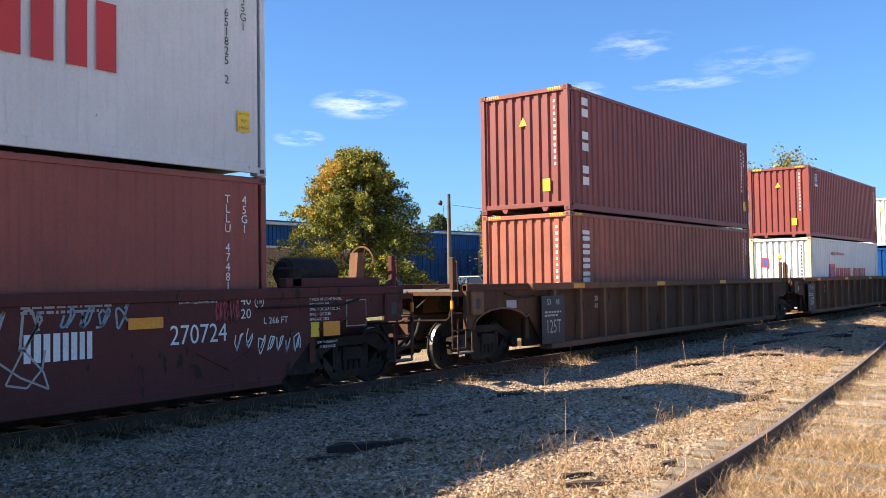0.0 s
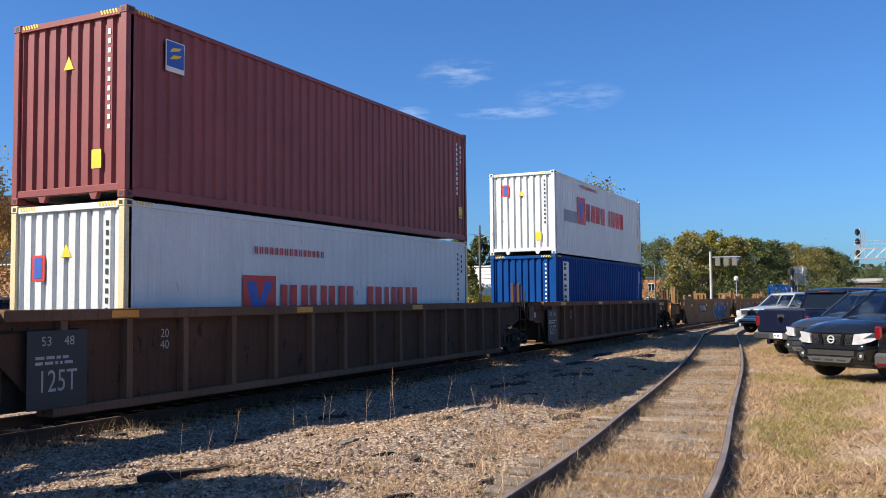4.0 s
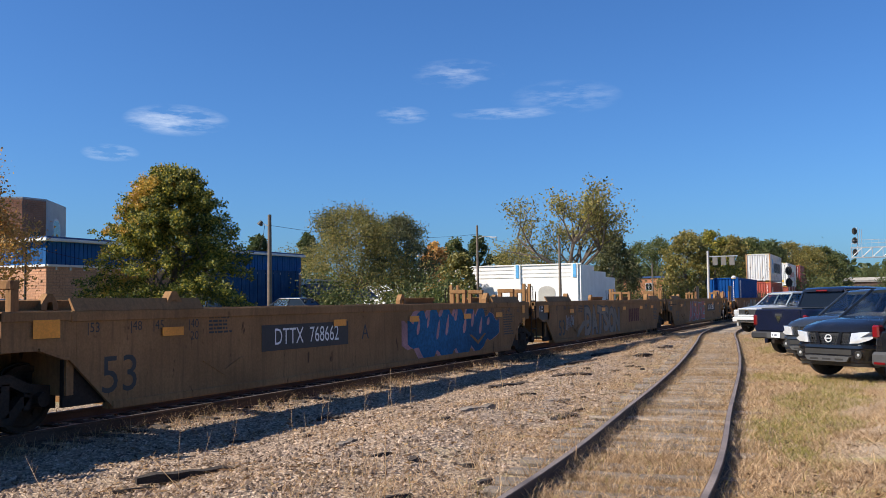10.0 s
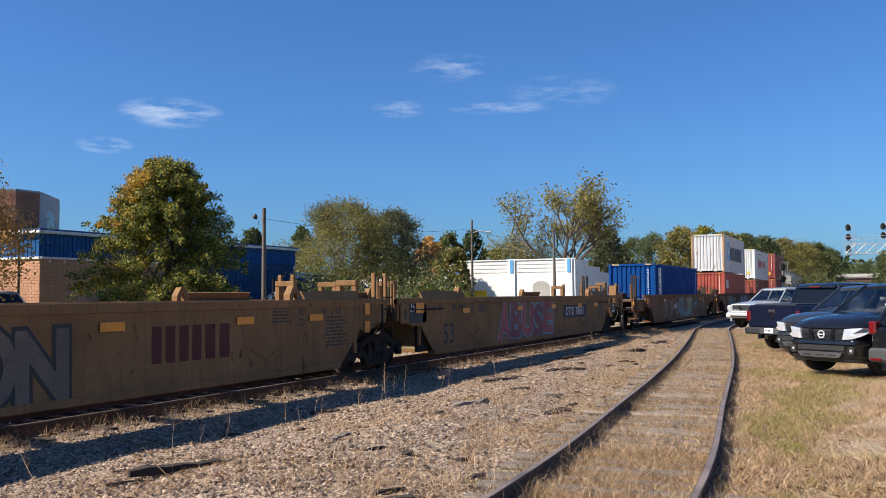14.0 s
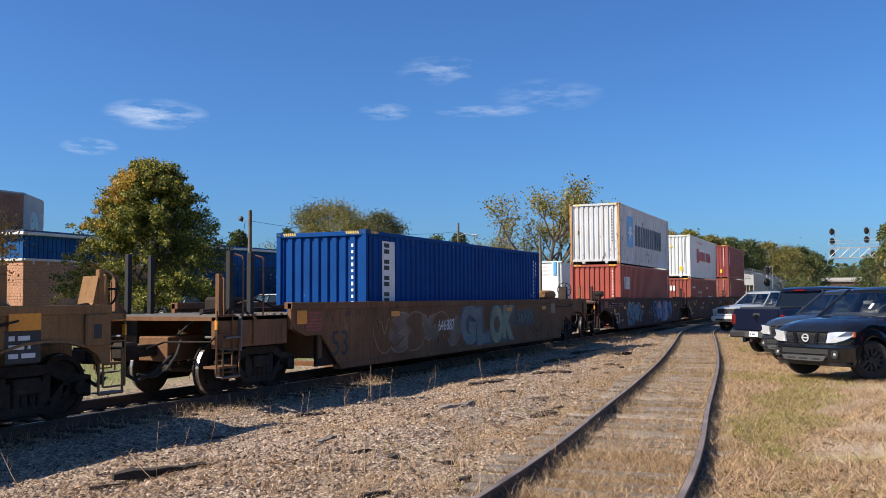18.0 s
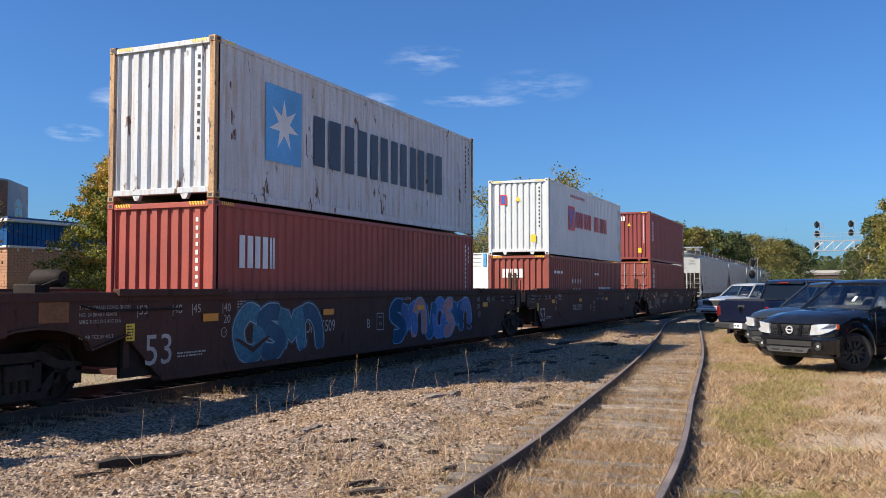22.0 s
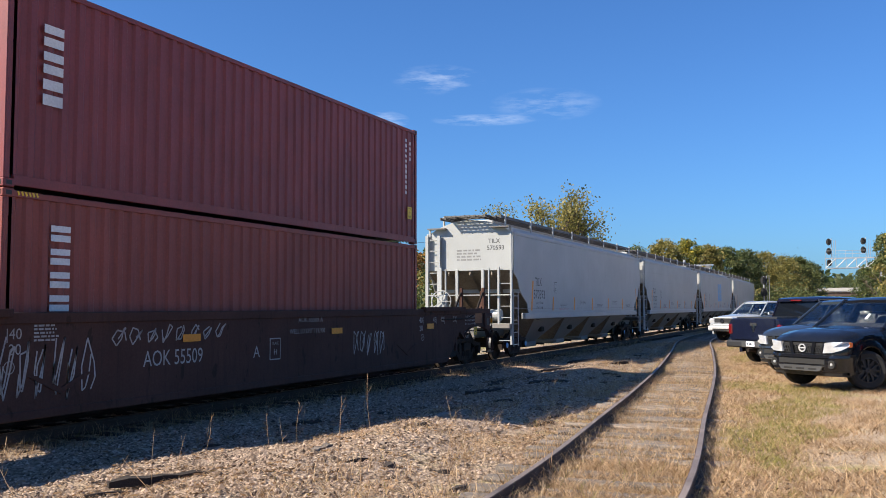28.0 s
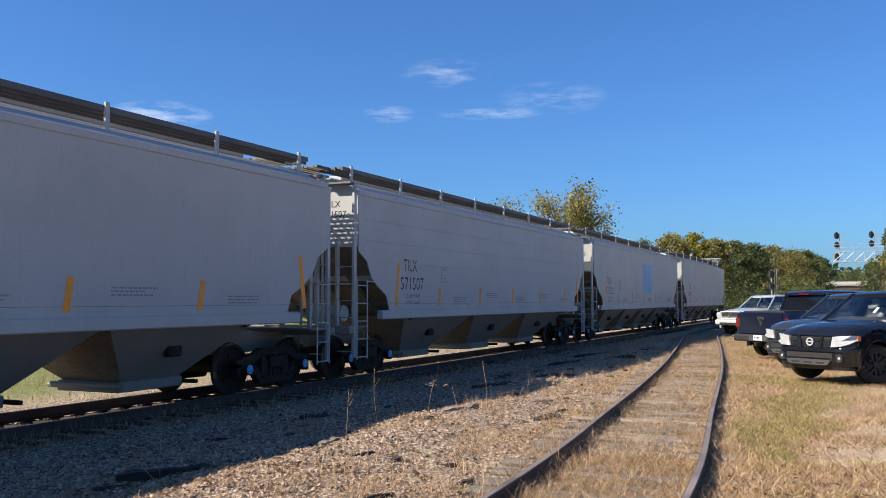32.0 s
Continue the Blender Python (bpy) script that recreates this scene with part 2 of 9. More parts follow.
def sprayed_letters(body, m, w, h, fill, edge, parent, seed=1, swell=0.07, rim=0.05):
    """Swollen sprayed letters that touch, each with an outline, leaning and rising unevenly."""
    rnd = random.Random(seed)
    step = w / len(body)
    for i, ch in enumerate(body):
        turn, rise, tall = rnd.uniform(-7, 7), rnd.uniform(-0.05, 0.05) * h, rnd.uniform(0.95, 1.08)
        for layer, (grow, mat, lift) in enumerate(((swell + rim, edge, 0.003), (swell, fill[i % len(fill)], 0.0055))):
            cu = bpy.data.curves.new("letter", "FONT")
            cu.body, cu.size, cu.align_x, cu.align_y, cu.offset, cu.resolution_u = ch, 1.0, "CENTER", "CENTER", grow, 4
            tmp = bpy.data.objects.new("tmp", cu)
            me = bpy.data.meshes.new_from_object(tmp)
            bpy.data.objects.remove(tmp)
            bpy.data.curves.remove(cu)
            xs, ys = [v.co.x for v in me.vertices], [v.co.y for v in me.vertices]
            if layer == 0:
                cx, cy = (min(xs) + max(xs)) / 2, (min(ys) + max(ys)) / 2
                kx, ky = step * 1.16 / (max(xs) - min(xs)), h * tall / (max(ys) - min(ys))
            me.transform(m @ Matrix.Translation((-w / 2 + (i + 0.5) * step, rise, lift + 0.0007 * (i % 2))) @ pose(0, 0, 0, 0, 0, turn) @ Matrix.Diagonal((kx, ky, 1, 1)) @ Matrix.Translation((-cx, -cy, 0)))
            me.materials.clear()
            me.materials.append(mat)
            part("graffiti" if layer else "graffiti_outline", me, mat, parent, "spray-painted graffiti" if layer else "")


def ribbon(m, pts, wide, lift, end=0.55):
    """A thick sprayed stroke along pts as one outline, pinched at its ends."""
    left, right = [], []
    for k, p in enumerate(pts):
        a, b = pts[max(0, k - 1)], pts[min(len(pts) - 1, k + 1)]
        d = Vector((b[0] - a[0], b[1] - a[1])).normalized()
        q = wide * (end if k in (0, len(pts) - 1) else 1.0)
        left.append((p[0] - d.y * q, p[1] + d.x * q))
        right.append((p[0] + d.y * q, p[1] - d.x * q))
    n = len(pts)
    verts = [m @ Vector((x, y, lift + 0.00007 * k)) for side in (left, right) for k, (x, y) in enumerate(side)]
    faces = [(k, n + k, n + k + 1, k + 1) for k in range(n - 1)]
    me = bpy.data.meshes.new("stroke")
    me.from_pydata(verts, [], faces)
    return me


WILD = (((-0.4, -0.5), (-0.45, 0.1), (-0.2, 0.42), (0.15, 0.40), (0.38, 0.05), (0.42, -0.5)), ((0.4, 0.42), (-0.1, 0.45), (-0.42, 0.2), (0.1, 0.0), (0.4, -0.2), (0.1, -0.45), (-0.42, -0.42)),
        ((-0.45, 0.45), (-0.3, -0.1), (-0.1, -0.45), (0.15, -0.35), (0.3, 0.1), (0.42, 0.48)), ((-0.4, -0.45), (-0.35, 0.4), (0.0, -0.1), (0.35, 0.42), (0.42, -0.45)), ((0.42, 0.35), (0.0, 0.47), (-0.42, 0.1), (-0.3, -0.4), (0.2, -0.45), (0.42, -0.1), (0.1, 0.0)))


def wild_style(m, w, h, count, fills, edge, rim, parent, seed=1, wide=0.30):
    """Interlocked sprayed strokes that cannot be read: a dark ground, a bright rim and a filled body for each."""
    rnd = random.Random(seed)
    step = w / count
    for i in range(count):
        path = WILD[(i * 2 + seed) % len(WILD)]
        cx, lean = -w / 2 + (i + 0.5) * step, rnd.uniform(-0.15, 0.15)
        tall = h - 2.4 * wide * step
        pts = [(cx + px * step * 1.15 + lean * py * tall, py * tall * rnd.uniform(0.92, 1.04)) for px, py in path]
        fine = []
        for k in range(len(pts) - 1):
            a, b, c, d = pts[max(0, k - 1)], pts[k], pts[k + 1], pts[min(len(pts) - 1, k + 2)]
            for q in (0.0, 0.25, 0.5, 0.75):
                fine.append(tuple(0.5 * (2 * b[j] + (c[j] - a[j]) * q + (2 * a[j] - 5 * b[j] + 4 * c[j] - d[j]) * q * q + (3 * b[j] - a[j] - 3 * c[j] + d[j]) * q ** 3) for j in (0, 1)))
        fine.append(pts[-1])
        z = 0.003 + 0.0006 * (i % 3)
        part("graffiti_shade", ribbon(m, fine, wide * step * 1.30, z), edge, parent)
        part("graffiti_outline", ribbon(m, fine, wide * step * 1.08, z + 0.002), rim, parent)
        part("graffiti", ribbon(m, fine, wide * step * 0.94, z + 0.004), fills[i % len(fills)], parent, "spray-painted graffiti")


def blot(m, w, h, parent):
    """One broad blue sprayed field with a scalloped top, pink slivers between its swellings."""
    rnd = random.Random(3)
    n = 40
    top = [(-w / 2 + w * k / n, h * (0.44 - 0.20 * abs(math.sin(k * 0.60 + 0.4)) ** 6) * min(1, 0.55 + 3.0 * k / n, 0.45 + 2.5 * (n - k) / n)) for k in range(n + 1)]
    low = [(-w / 2 + w * k / n, -h * (0.47 - 0.16 * abs(math.sin(k * 0.42)) ** 8) * min(1, 0.35 + 4.0 * k / n, 0.25 + 2.6 * (n - k) / n)) for k in range(n, -1, -1)]
    halo = Shape().add([m @ Vector((x * 1.06 - 0.12, y * 1.04, 0.002)) for x, y in top + low], [tuple(range(2 * n + 2))])
    part("graffiti_outline", halo, M["spray_pink"], parent, "dull pink sprayed outline")
    part("graffiti", Shape().add([m @ Vector((x, y, 0.004)) for x, y in top + low], [tuple(range(2 * n + 2))]), M["spray_blue"], parent, "broad blue spray-painted graffiti")
    for k in range(9):
        x, y = -w * 0.40 + k * w * 0.095, h * rnd.uniform(0.05, 0.38)
        hh, ww = h * rnd.uniform(0.08, 0.20), rnd.uniform(0.05, 0.10)
        drop = [(x + ww * math.cos(a) * (1 - 0.4 * math.sin(a)) + 0.3 * hh * math.sin(a), y + hh * math.sin(a)) for a in (0.5 * q for q in range(13))]
        part("graffiti_mark", Shape().add([m @ Vector((a, b, 0.006)) for a, b in drop[:12]], [tuple(range(12))]), M["spray_pink"], parent)


def scrawl(m, w, h, count, material, parent, seed=1, r=0.012):
    """A thin sprayed line that loops."""
    rnd = random.Random(seed)
    s = Shape()
    for i in range(count):
        cx = -w / 2 + (i + 0.5) * w / count
        pts, a = [], rnd.uniform(0, 6)
        for k in range(9):
            a += rnd.uniform(0.5, 1.5)
            pts.append((cx + math.cos(a) * w / count * 0.5 * rnd.uniform(0.4, 1), math.sin(a * 1.3) * h / 2 * rnd.uniform(0.5, 1)))
        for (ax, ay), (bx, by) in zip(pts, pts[1:]):
            d = Vector((bx - ax, by - ay))
            if d.length < 1e-4:
                continue
            nrm = Vector((-d.y, d.x)).normalized() * r
            s.add([m @ Vector((ax + nrm.x, ay + nrm.y, 0.004)), m @ Vector((bx + nrm.x, by + nrm.y, 0.004)),
                   m @ Vector((bx - nrm.x, by - nrm.y, 0.004)), m @ Vector((ax - nrm.x, ay - nrm.y, 0.004))], [(0, 1, 2, 3)])
    ob = part("scrawl", s, material, parent)
    ob["kind"] = "stuff"
    return ob


# ---- materials ----
def surface(name, colour, rough=0.6, metal=0.0, vary=0.12, scale=3.0, dirt=None, dirt_amount=0.0, streak=False, bump=0.0, bump_scale=40.0, spread=0.0, coat=0.0, gloss=0.5, spots=None, grain=None):
    """A procedural surface: its colour varied at two scales, stained by dirt (in runs down the surface where streak), with a fine relief."""
    m = bpy.data.materials.new(name)
    m.use_nodes = True
    t = m.node_tree
    b = t.nodes["Principled BSDF"]
    b.inputs["Roughness"].default_value, b.inputs["Metallic"].default_value = rough, metal
    b.inputs["Specular IOR Level"].default_value = gloss
    if coat:
        b.inputs["Coat Weight"].default_value, b.inputs["Coat Roughness"].default_value = coat, 0.06
    co = t.nodes.new("ShaderNodeTexCoord")

    def noise_of(s, detail=5.0, stretch=None, roughness=0.6):
        n = t.nodes.new("ShaderNodeTexNoise")
        n.inputs["Scale"].default_value, n.inputs["Detail"].default_value, n.inputs["Roughness"].default_value = s, detail, roughness
        if stretch:
            mp = t.nodes.new("ShaderNodeMapping")
            mp.inputs["Scale"].default_value = stretch
            t.links.new(co.outputs["Object"], mp.inputs[0])
            t.links.new(mp.outputs[0], n.inputs["Vector"])
        else:
            t.links.new(co.outputs["Object"], n.inputs["Vector"])
        return n.outputs["Fac"]

    def ramp(fac, lo, hi, a=0.0, z=1.0):
        r = t.nodes.new("ShaderNodeMapRange")
        for i, x in enumerate((lo, hi, a, z)):
            r.inputs[i + 1].default_value = x
        t.links.new(fac, r.inputs[0])
        return r.outputs[0]

    def mix(fac, a, c2, mode="MIX"):
        x = t.nodes.new("ShaderNodeMix")
        x.data_type, x.blend_type = "RGBA", mode
        for sock, val in ((x.inputs[0], fac), (x.inputs[6], a), (x.inputs[7], c2)):
            if isinstance(val, bpy.types.NodeSocket):
                t.links.new(val, sock)
            elif isinstance(val, (int, float)):
                sock.default_value = val
            else:
                sock.default_value = (*val, 1)
        return x.outputs[2]
    dark = tuple(c * (1 - vary * 1.6) for c in colour)
    light = tuple(min(1, c * (1 + vary)) for c in colour)
    big = ramp(noise_of(scale * 0.25), 0.3, 0.7)
    col = mix(big, dark, light)
    fine = ramp(noise_of(scale * 9, 3.0), 0.35, 0.65, 1 - vary * 0.8, 1 + vary * 0.5)
    col = mix(1.0, col, fine, "MULTIPLY")
    if spread:
        oi = t.nodes.new("ShaderNodeObjectInfo")
        col = mix(1.0, col, ramp(oi.outputs["Random"], 0, 1, 1 - spread, 1 + spread), "MULTIPLY")
    if dirt:
        mask = ramp(noise_of(scale, 6.0, (5.0, 5.0, 0.35) if streak else None, 0.7), 0.62 - 0.3 * dirt_amount, 0.80 - 0.2 * dirt_amount, 0.0, min(1.0, 0.35 + dirt_amount))
        col = mix(mask, col, dirt)
        t.links.new(ramp(mask, 0, 1, rough, min(1, rough + 0.25)), b.inputs["Roughness"])
    if grain:
        col = mix(ramp(noise_of(3.0, 5.0, grain, 0.7), 0.40, 0.66), col, tuple(c * 0.30 for c in colour))
    if spots:
        tone, often, level = spots
        col = mix(ramp(noise_of(often, 3.0, (1.0, 1.0, 0.45), 0.55), level, level + 0.05), col, tone)
    t.links.new(col, b.inputs["Base Color"])
    if bump:
        bp = t.nodes.new("ShaderNodeBump")
        bp.inputs["Strength"].default_value, bp.inputs["Distance"].default_value = bump, 0.02
        t.links.new(noise_of(bump_scale, 4.0), bp.inputs["Height"])
        t.links.new(bp.outputs[0], b.inputs["Normal"])
    return m


RUST = (0.13, 0.055, 0.025)
GRIME = (0.07, 0.055, 0.045)
M = {
    "maroon": surface("maroon_paint", (0.235, 0.045, 0.04), 0.5, dirt=(0.16, 0.05, 0.045), dirt_amount=0.35, streak=True),
    "maroon_low": surface("faded_maroon_paint", (0.27, 0.06, 0.04), 0.55, dirt=(0.17, 0.06, 0.05), dirt_amount=0.35, streak=True),
    "oxide": surface("red_oxide_paint", (0.21, 0.046, 0.040), 0.55, dirt=(0.15, 0.045, 0.038), dirt_amount=0.3, streak=True),
    "faded_orange": surface("faded_orange_red_paint", (0.33, 0.095, 0.058), 0.6, vary=0.16, dirt=(0.20, 0.07, 0.05), dirt_amount=0.35, streak=True),
    "brick_red": surface("brick_red_paint", (0.36, 0.068, 0.042), 0.55, dirt=(0.20, 0.06, 0.042), dirt_amount=0.3, streak=True),
    "white": surface("white_container_paint", (0.60, 0.62, 0.615), 0.45, vary=0.06, dirt=(0.45, 0.42, 0.38), dirt_amount=0.2, streak=True, spots=((0.30, 0.22, 0.16), 5.0, 0.70)),
    "grey_rusty": surface("rust_streaked_grey_paint", (0.56, 0.58, 0.60), 0.5, vary=0.08, scale=2.2, dirt=(0.40, 0.25, 0.12), dirt_amount=0.42, streak=True, spots=((0.12, 0.055, 0.028), 4.5, 0.645)),
    "blue": surface("blue_container_paint", (0.004, 0.055, 0.22), 0.6, dirt=(0.012, 0.045, 0.14), dirt_amount=0.25, streak=True, gloss=0.08, spots=((0.30, 0.26, 0.22), 6.0, 0.71)),
    "dark_gasket": surface("dark_steel", (0.03, 0.028, 0.026), 0.6),
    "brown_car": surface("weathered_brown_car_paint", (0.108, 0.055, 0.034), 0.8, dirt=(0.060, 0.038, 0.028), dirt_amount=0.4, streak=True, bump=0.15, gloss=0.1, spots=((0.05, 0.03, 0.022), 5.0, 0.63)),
    # worn brown lightened further: ribs, chords and flanges look as if they catch light
    "brown_rib": surface("lightened_worn_brown_paint", (0.195, 0.103, 0.062), 0.8, dirt=(0.10, 0.060, 0.042), dirt_amount=0.4, streak=True, bump=0.15, gloss=0.1),
    "oxide_car": surface("mineral_red_car_paint", (0.115, 0.040, 0.035), 0.7, dirt=(0.09, 0.042, 0.035), dirt_amount=0.35, streak=True, bump=0.15, gloss=0.1, spots=((0.05, 0.03, 0.022), 5.0, 0.63)),
    "tan_car": surface("ochre_car_paint", (0.27, 0.150, 0.068), 0.75, vary=0.16, dirt=(0.15, 0.09, 0.05), dirt_amount=0.42, streak=True, bump=0.15, gloss=0.1, spots=((0.10, 0.055, 0.03), 5.0, 0.66)),
    "black_car": surface("dark_brown_car_paint", (0.085, 0.044, 0.034), 0.7, dirt=(0.055, 0.034, 0.029), dirt_amount=0.35, streak=True, bump=0.15, gloss=0.1, spots=((0.05, 0.03, 0.022), 5.0, 0.63)),
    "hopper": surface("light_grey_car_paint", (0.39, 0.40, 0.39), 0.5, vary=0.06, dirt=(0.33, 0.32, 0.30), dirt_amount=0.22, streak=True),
    "slope_brown": surface("brown_hopper_paint", (0.20, 0.165, 0.125), 0.8, vary=0.2, dirt=(0.10, 0.07, 0.045), dirt_amount=0.45, streak=True),
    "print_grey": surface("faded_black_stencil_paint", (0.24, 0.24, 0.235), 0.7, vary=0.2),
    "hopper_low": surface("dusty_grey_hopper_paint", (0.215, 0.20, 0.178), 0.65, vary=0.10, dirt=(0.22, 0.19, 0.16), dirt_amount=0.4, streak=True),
    "truck": surface("greasy_cast_steel", (0.034, 0.026, 0.021), 0.75, vary=0.3, dirt=(0.085, 0.055, 0.038), dirt_amount=0.3, bump=0.3, gloss=0.15),
    "tread": surface("polished_wheel_tread", (0.35, 0.33, 0.31), 0.35, 0.9),
    "rubber": surface("black_rubber", (0.02, 0.02, 0.02), 0.85, bump=0.2),
    "rail_top": surface("worn_rail_head", (0.42, 0.36, 0.31), 0.35, 0.8, vary=0.2),
    "rail_dull": surface("dull_rail_head", (0.24, 0.19, 0.16), 0.55, 0.2, vary=0.3, scale=5, dirt=(0.12, 0.085, 0.065), dirt_amount=0.3),
    "rail": surface("rusty_rail", (0.075, 0.048, 0.036), 0.8, vary=0.25, scale=8, dirt=(0.07, 0.04, 0.03), dirt_amount=0.3, bump=0.3),
    "tie": surface("weathered_tie_wood", (0.33, 0.275, 0.225), 0.95, vary=0.35, scale=6, dirt=(0.08, 0.062, 0.05), dirt_amount=0.4, bump=0.9, bump_scale=25, spread=0.35, grain=(1.0, 14.0, 6.0)),
    "tie_dark": surface("dark_tie_wood", (0.050, 0.037, 0.029), 0.95, vary=0.35, scale=6, bump=0.6, spread=0.3),
    "yellow": surface("yellow_reflective_mark", (0.80, 0.30, 0.02), 0.5, vary=0.15),
    "yellow_label": surface("yellow_label", (0.85, 0.55, 0.03), 0.5, vary=0.08),
    "white_mark": surface("white_stencil_paint", (0.75, 0.74, 0.71), 0.6, vary=0.12),
    "grey_mark": surface("dull_white_stencil_paint", (0.42, 0.38, 0.35), 0.7, vary=0.2),
    "black_mark": surface("black_stencil_paint", (0.025, 0.025, 0.025), 0.6),
    "red_mark": surface("red_emblem_paint", (0.55, 0.035, 0.03), 0.5, vary=0.08),
    "blue_mark": surface("blue_emblem_paint", (0.03, 0.10, 0.42), 0.5),
    "sky_mark": surface("light_blue_emblem_paint", (0.10, 0.36, 0.68), 0.5, vary=0.15),
    "navy_mark": surface("dark_blue_emblem_paint", (0.035, 0.045, 0.075), 0.5, vary=0.15),
    "spray_blue": surface("blue_spray_paint", (0.012, 0.098, 0.205), 0.7, vary=0.35, scale=1.5, gloss=0.2),
    "spray_teal": surface("teal_spray_paint", (0.04, 0.16, 0.23), 0.6, vary=0.35, scale=1.5),
    "spray_sea": surface("sea_blue_spray_paint", (0.13, 0.25, 0.31), 0.6, vary=0.3),
    "spray_muted": surface("muted_grey_green_spray_paint", (0.17, 0.20, 0.19), 0.7, vary=0.3),
    "spray_wine": surface("wine_red_spray_paint", (0.20, 0.045, 0.05), 0.6, vary=0.3),
    "spray_lime": surface("pale_lime_spray_paint", (0.27, 0.28, 0.17), 0.7, vary=0.3),
    "spray_deep": surface("deep_blue_spray_paint", (0.02, 0.075, 0.14), 0.6, vary=0.35),
    "spray_sky": surface("bright_blue_spray_paint", (0.035, 0.13, 0.36), 0.6, vary=0.35, scale=1.5),
    "spray_fade": surface("worn_pale_brown_spray_paint", (0.235, 0.155, 0.10), 0.75, vary=0.35, scale=6.0),
    "umber_car": surface("weathered_umber_car_paint", (0.215, 0.112, 0.058), 0.75, vary=0.18, dirt=(0.12, 0.058, 0.036), dirt_amount=0.45, streak=True, bump=0.15, gloss=0.1, spots=((0.10, 0.045, 0.03), 5.0, 0.64)),
    "spray_pink": surface("pink_spray_paint", (0.42, 0.20, 0.20), 0.6, vary=0.3),
    "spray_pale": surface("pale_blue_spray_paint", (0.28, 0.38, 0.42), 0.6, vary=0.3),
    "spray_grey": surface("grey_spray_paint", (0.16, 0.125, 0.09), 0.6, vary=0.25),
    "spray_red": surface("red_spray_paint", (0.36, 0.06, 0.062), 0.6, vary=0.3),
    "spray_tan": surface("tan_spray_paint", (0.32, 0.20, 0.115), 0.6, vary=0.25),
    "steel": surface("galvanised_steel", (0.45, 0.46, 0.47), 0.45, 0.6, vary=0.1),
    "mesh_steel": surface("walkway_steel", (0.16, 0.15, 0.14), 0.6, 0.3),
    "brickwork": surface("red_brick", (0.40, 0.175, 0.09), 0.9, vary=0.28, scale=1.2, bump=0.3),
    "pale_brick": surface("orange_brick", (0.52, 0.27, 0.16), 0.9, vary=0.28, scale=1.2, bump=0.3),
    "mortar": surface("mortar", (0.27, 0.19, 0.14), 0.95),
    "blue_clad": surface("blue_metal_cladding", (0.010, 0.085, 0.26), 0.6, vary=0.15, gloss=0.15),
    "blue_worn": surface("streaked_dull_blue_sheeting", (0.022, 0.070, 0.155), 0.8, vary=0.2, dirt=(0.10, 0.14, 0.20), dirt_amount=0.3, streak=True, gloss=0.1),
    "blue_roof": surface("dark_blue_roof", (0.02, 0.06, 0.17), 0.5, vary=0.1),
    "white_wall": surface("white_painted_masonry", (0.74, 0.75, 0.76), 0.8, vary=0.06, dirt=(0.5, 0.5, 0.5), dirt_amount=0.15, streak=True),
    "trim": surface("white_trim", (0.65, 0.65, 0.64), 0.6),
    "wood_pole": surface("grey_pole_wood", (0.16, 0.13, 0.105), 0.9, vary=0.25, scale=4),
    "bark": surface("bark", (0.11, 0.085, 0.065), 0.95, vary=0.3, scale=5, bump=0.6),
    "concrete": surface("concrete", (0.40, 0.39, 0.37), 0.9, vary=0.1),
}


def leaf_material(name, a, b2, c2):
    m = bpy.data.materials.new(name)
    m.use_nodes = True
    t = m.node_tree
    b = t.nodes["Principled BSDF"]
    b.inputs["Roughness"].default_value = 0.6
    g = t.nodes.new("ShaderNodeNewGeometry")
    r = t.nodes.new("ShaderNodeValToRGB")
    r.color_ramp.elements[0].color = (*a, 1)
    r.color_ramp.elements[1].color = (*c2, 1)
    e = r.color_ramp.elements.new(0.55)
    e.color = (*b2, 1)
    t.links.new(g.outputs["Random Per Island"], r.inputs[0])
    t.links.new(r.outputs[0], b.inputs["Base Color"])
    tr = t.nodes.new("ShaderNodeBsdfTranslucent")
    t.links.new(r.outputs[0], tr.inputs[0])
    ms = t.nodes.new("ShaderNodeMixShader")
    ms.inputs[0].default_value = 0.4
    t.links.new(b.outputs[0], ms.inputs[1])
    t.links.new(tr.outputs[0], ms.inputs[2])
    t.links.new(ms.outputs[0], t.nodes["Material Output"].inputs[0])
    return m


M["leaf_mixed"] = leaf_material("green_and_gold_leaves", (0.05, 0.075, 0.018), (0.20, 0.21, 0.035), (0.56, 0.42, 0.06))
M["leaf_broad"] = leaf_material("dark_green_leaves_with_gold", (0.04, 0.066, 0.015), (0.125, 0.145, 0.026), (0.52, 0.42, 0.06))
M["leaf_turn"] = leaf_material("turning_leaves", (0.22, 0.18, 0.03), (0.48, 0.32, 0.05), (0.62, 0.36, 0.08))
M["leaf_gold"] = leaf_material("orange_leaves", (0.30, 0.20, 0.06), (0.54, 0.29, 0.08), (0.68, 0.36, 0.11))
M["leaf_green"] = leaf_material("green_leaves", (0.05, 0.08, 0.025), (0.10, 0.125, 0.035), (0.20, 0.19, 0.06))
M["leaf_moss"] = leaf_material("grey_green_leaves", (0.06, 0.075, 0.035), (0.12, 0.13, 0.055), (0.22, 0.20, 0.10))
M["leaf_olive"] = leaf_material("olive_leaves", (0.11, 0.11, 0.03), (0.21, 0.19, 0.05), (0.36, 0.28, 0.08))
M["leaf_pine"] = leaf_material("dark_pine_needles", (0.05, 0.075, 0.027), (0.08, 0.11, 0.036), (0.13, 0.14, 0.05))
M["dry_grass"] = leaf_material("dry_grass_blades", (0.17, 0.10, 0.05), (0.47, 0.31, 0.17), (0.74, 0.54, 0.33))
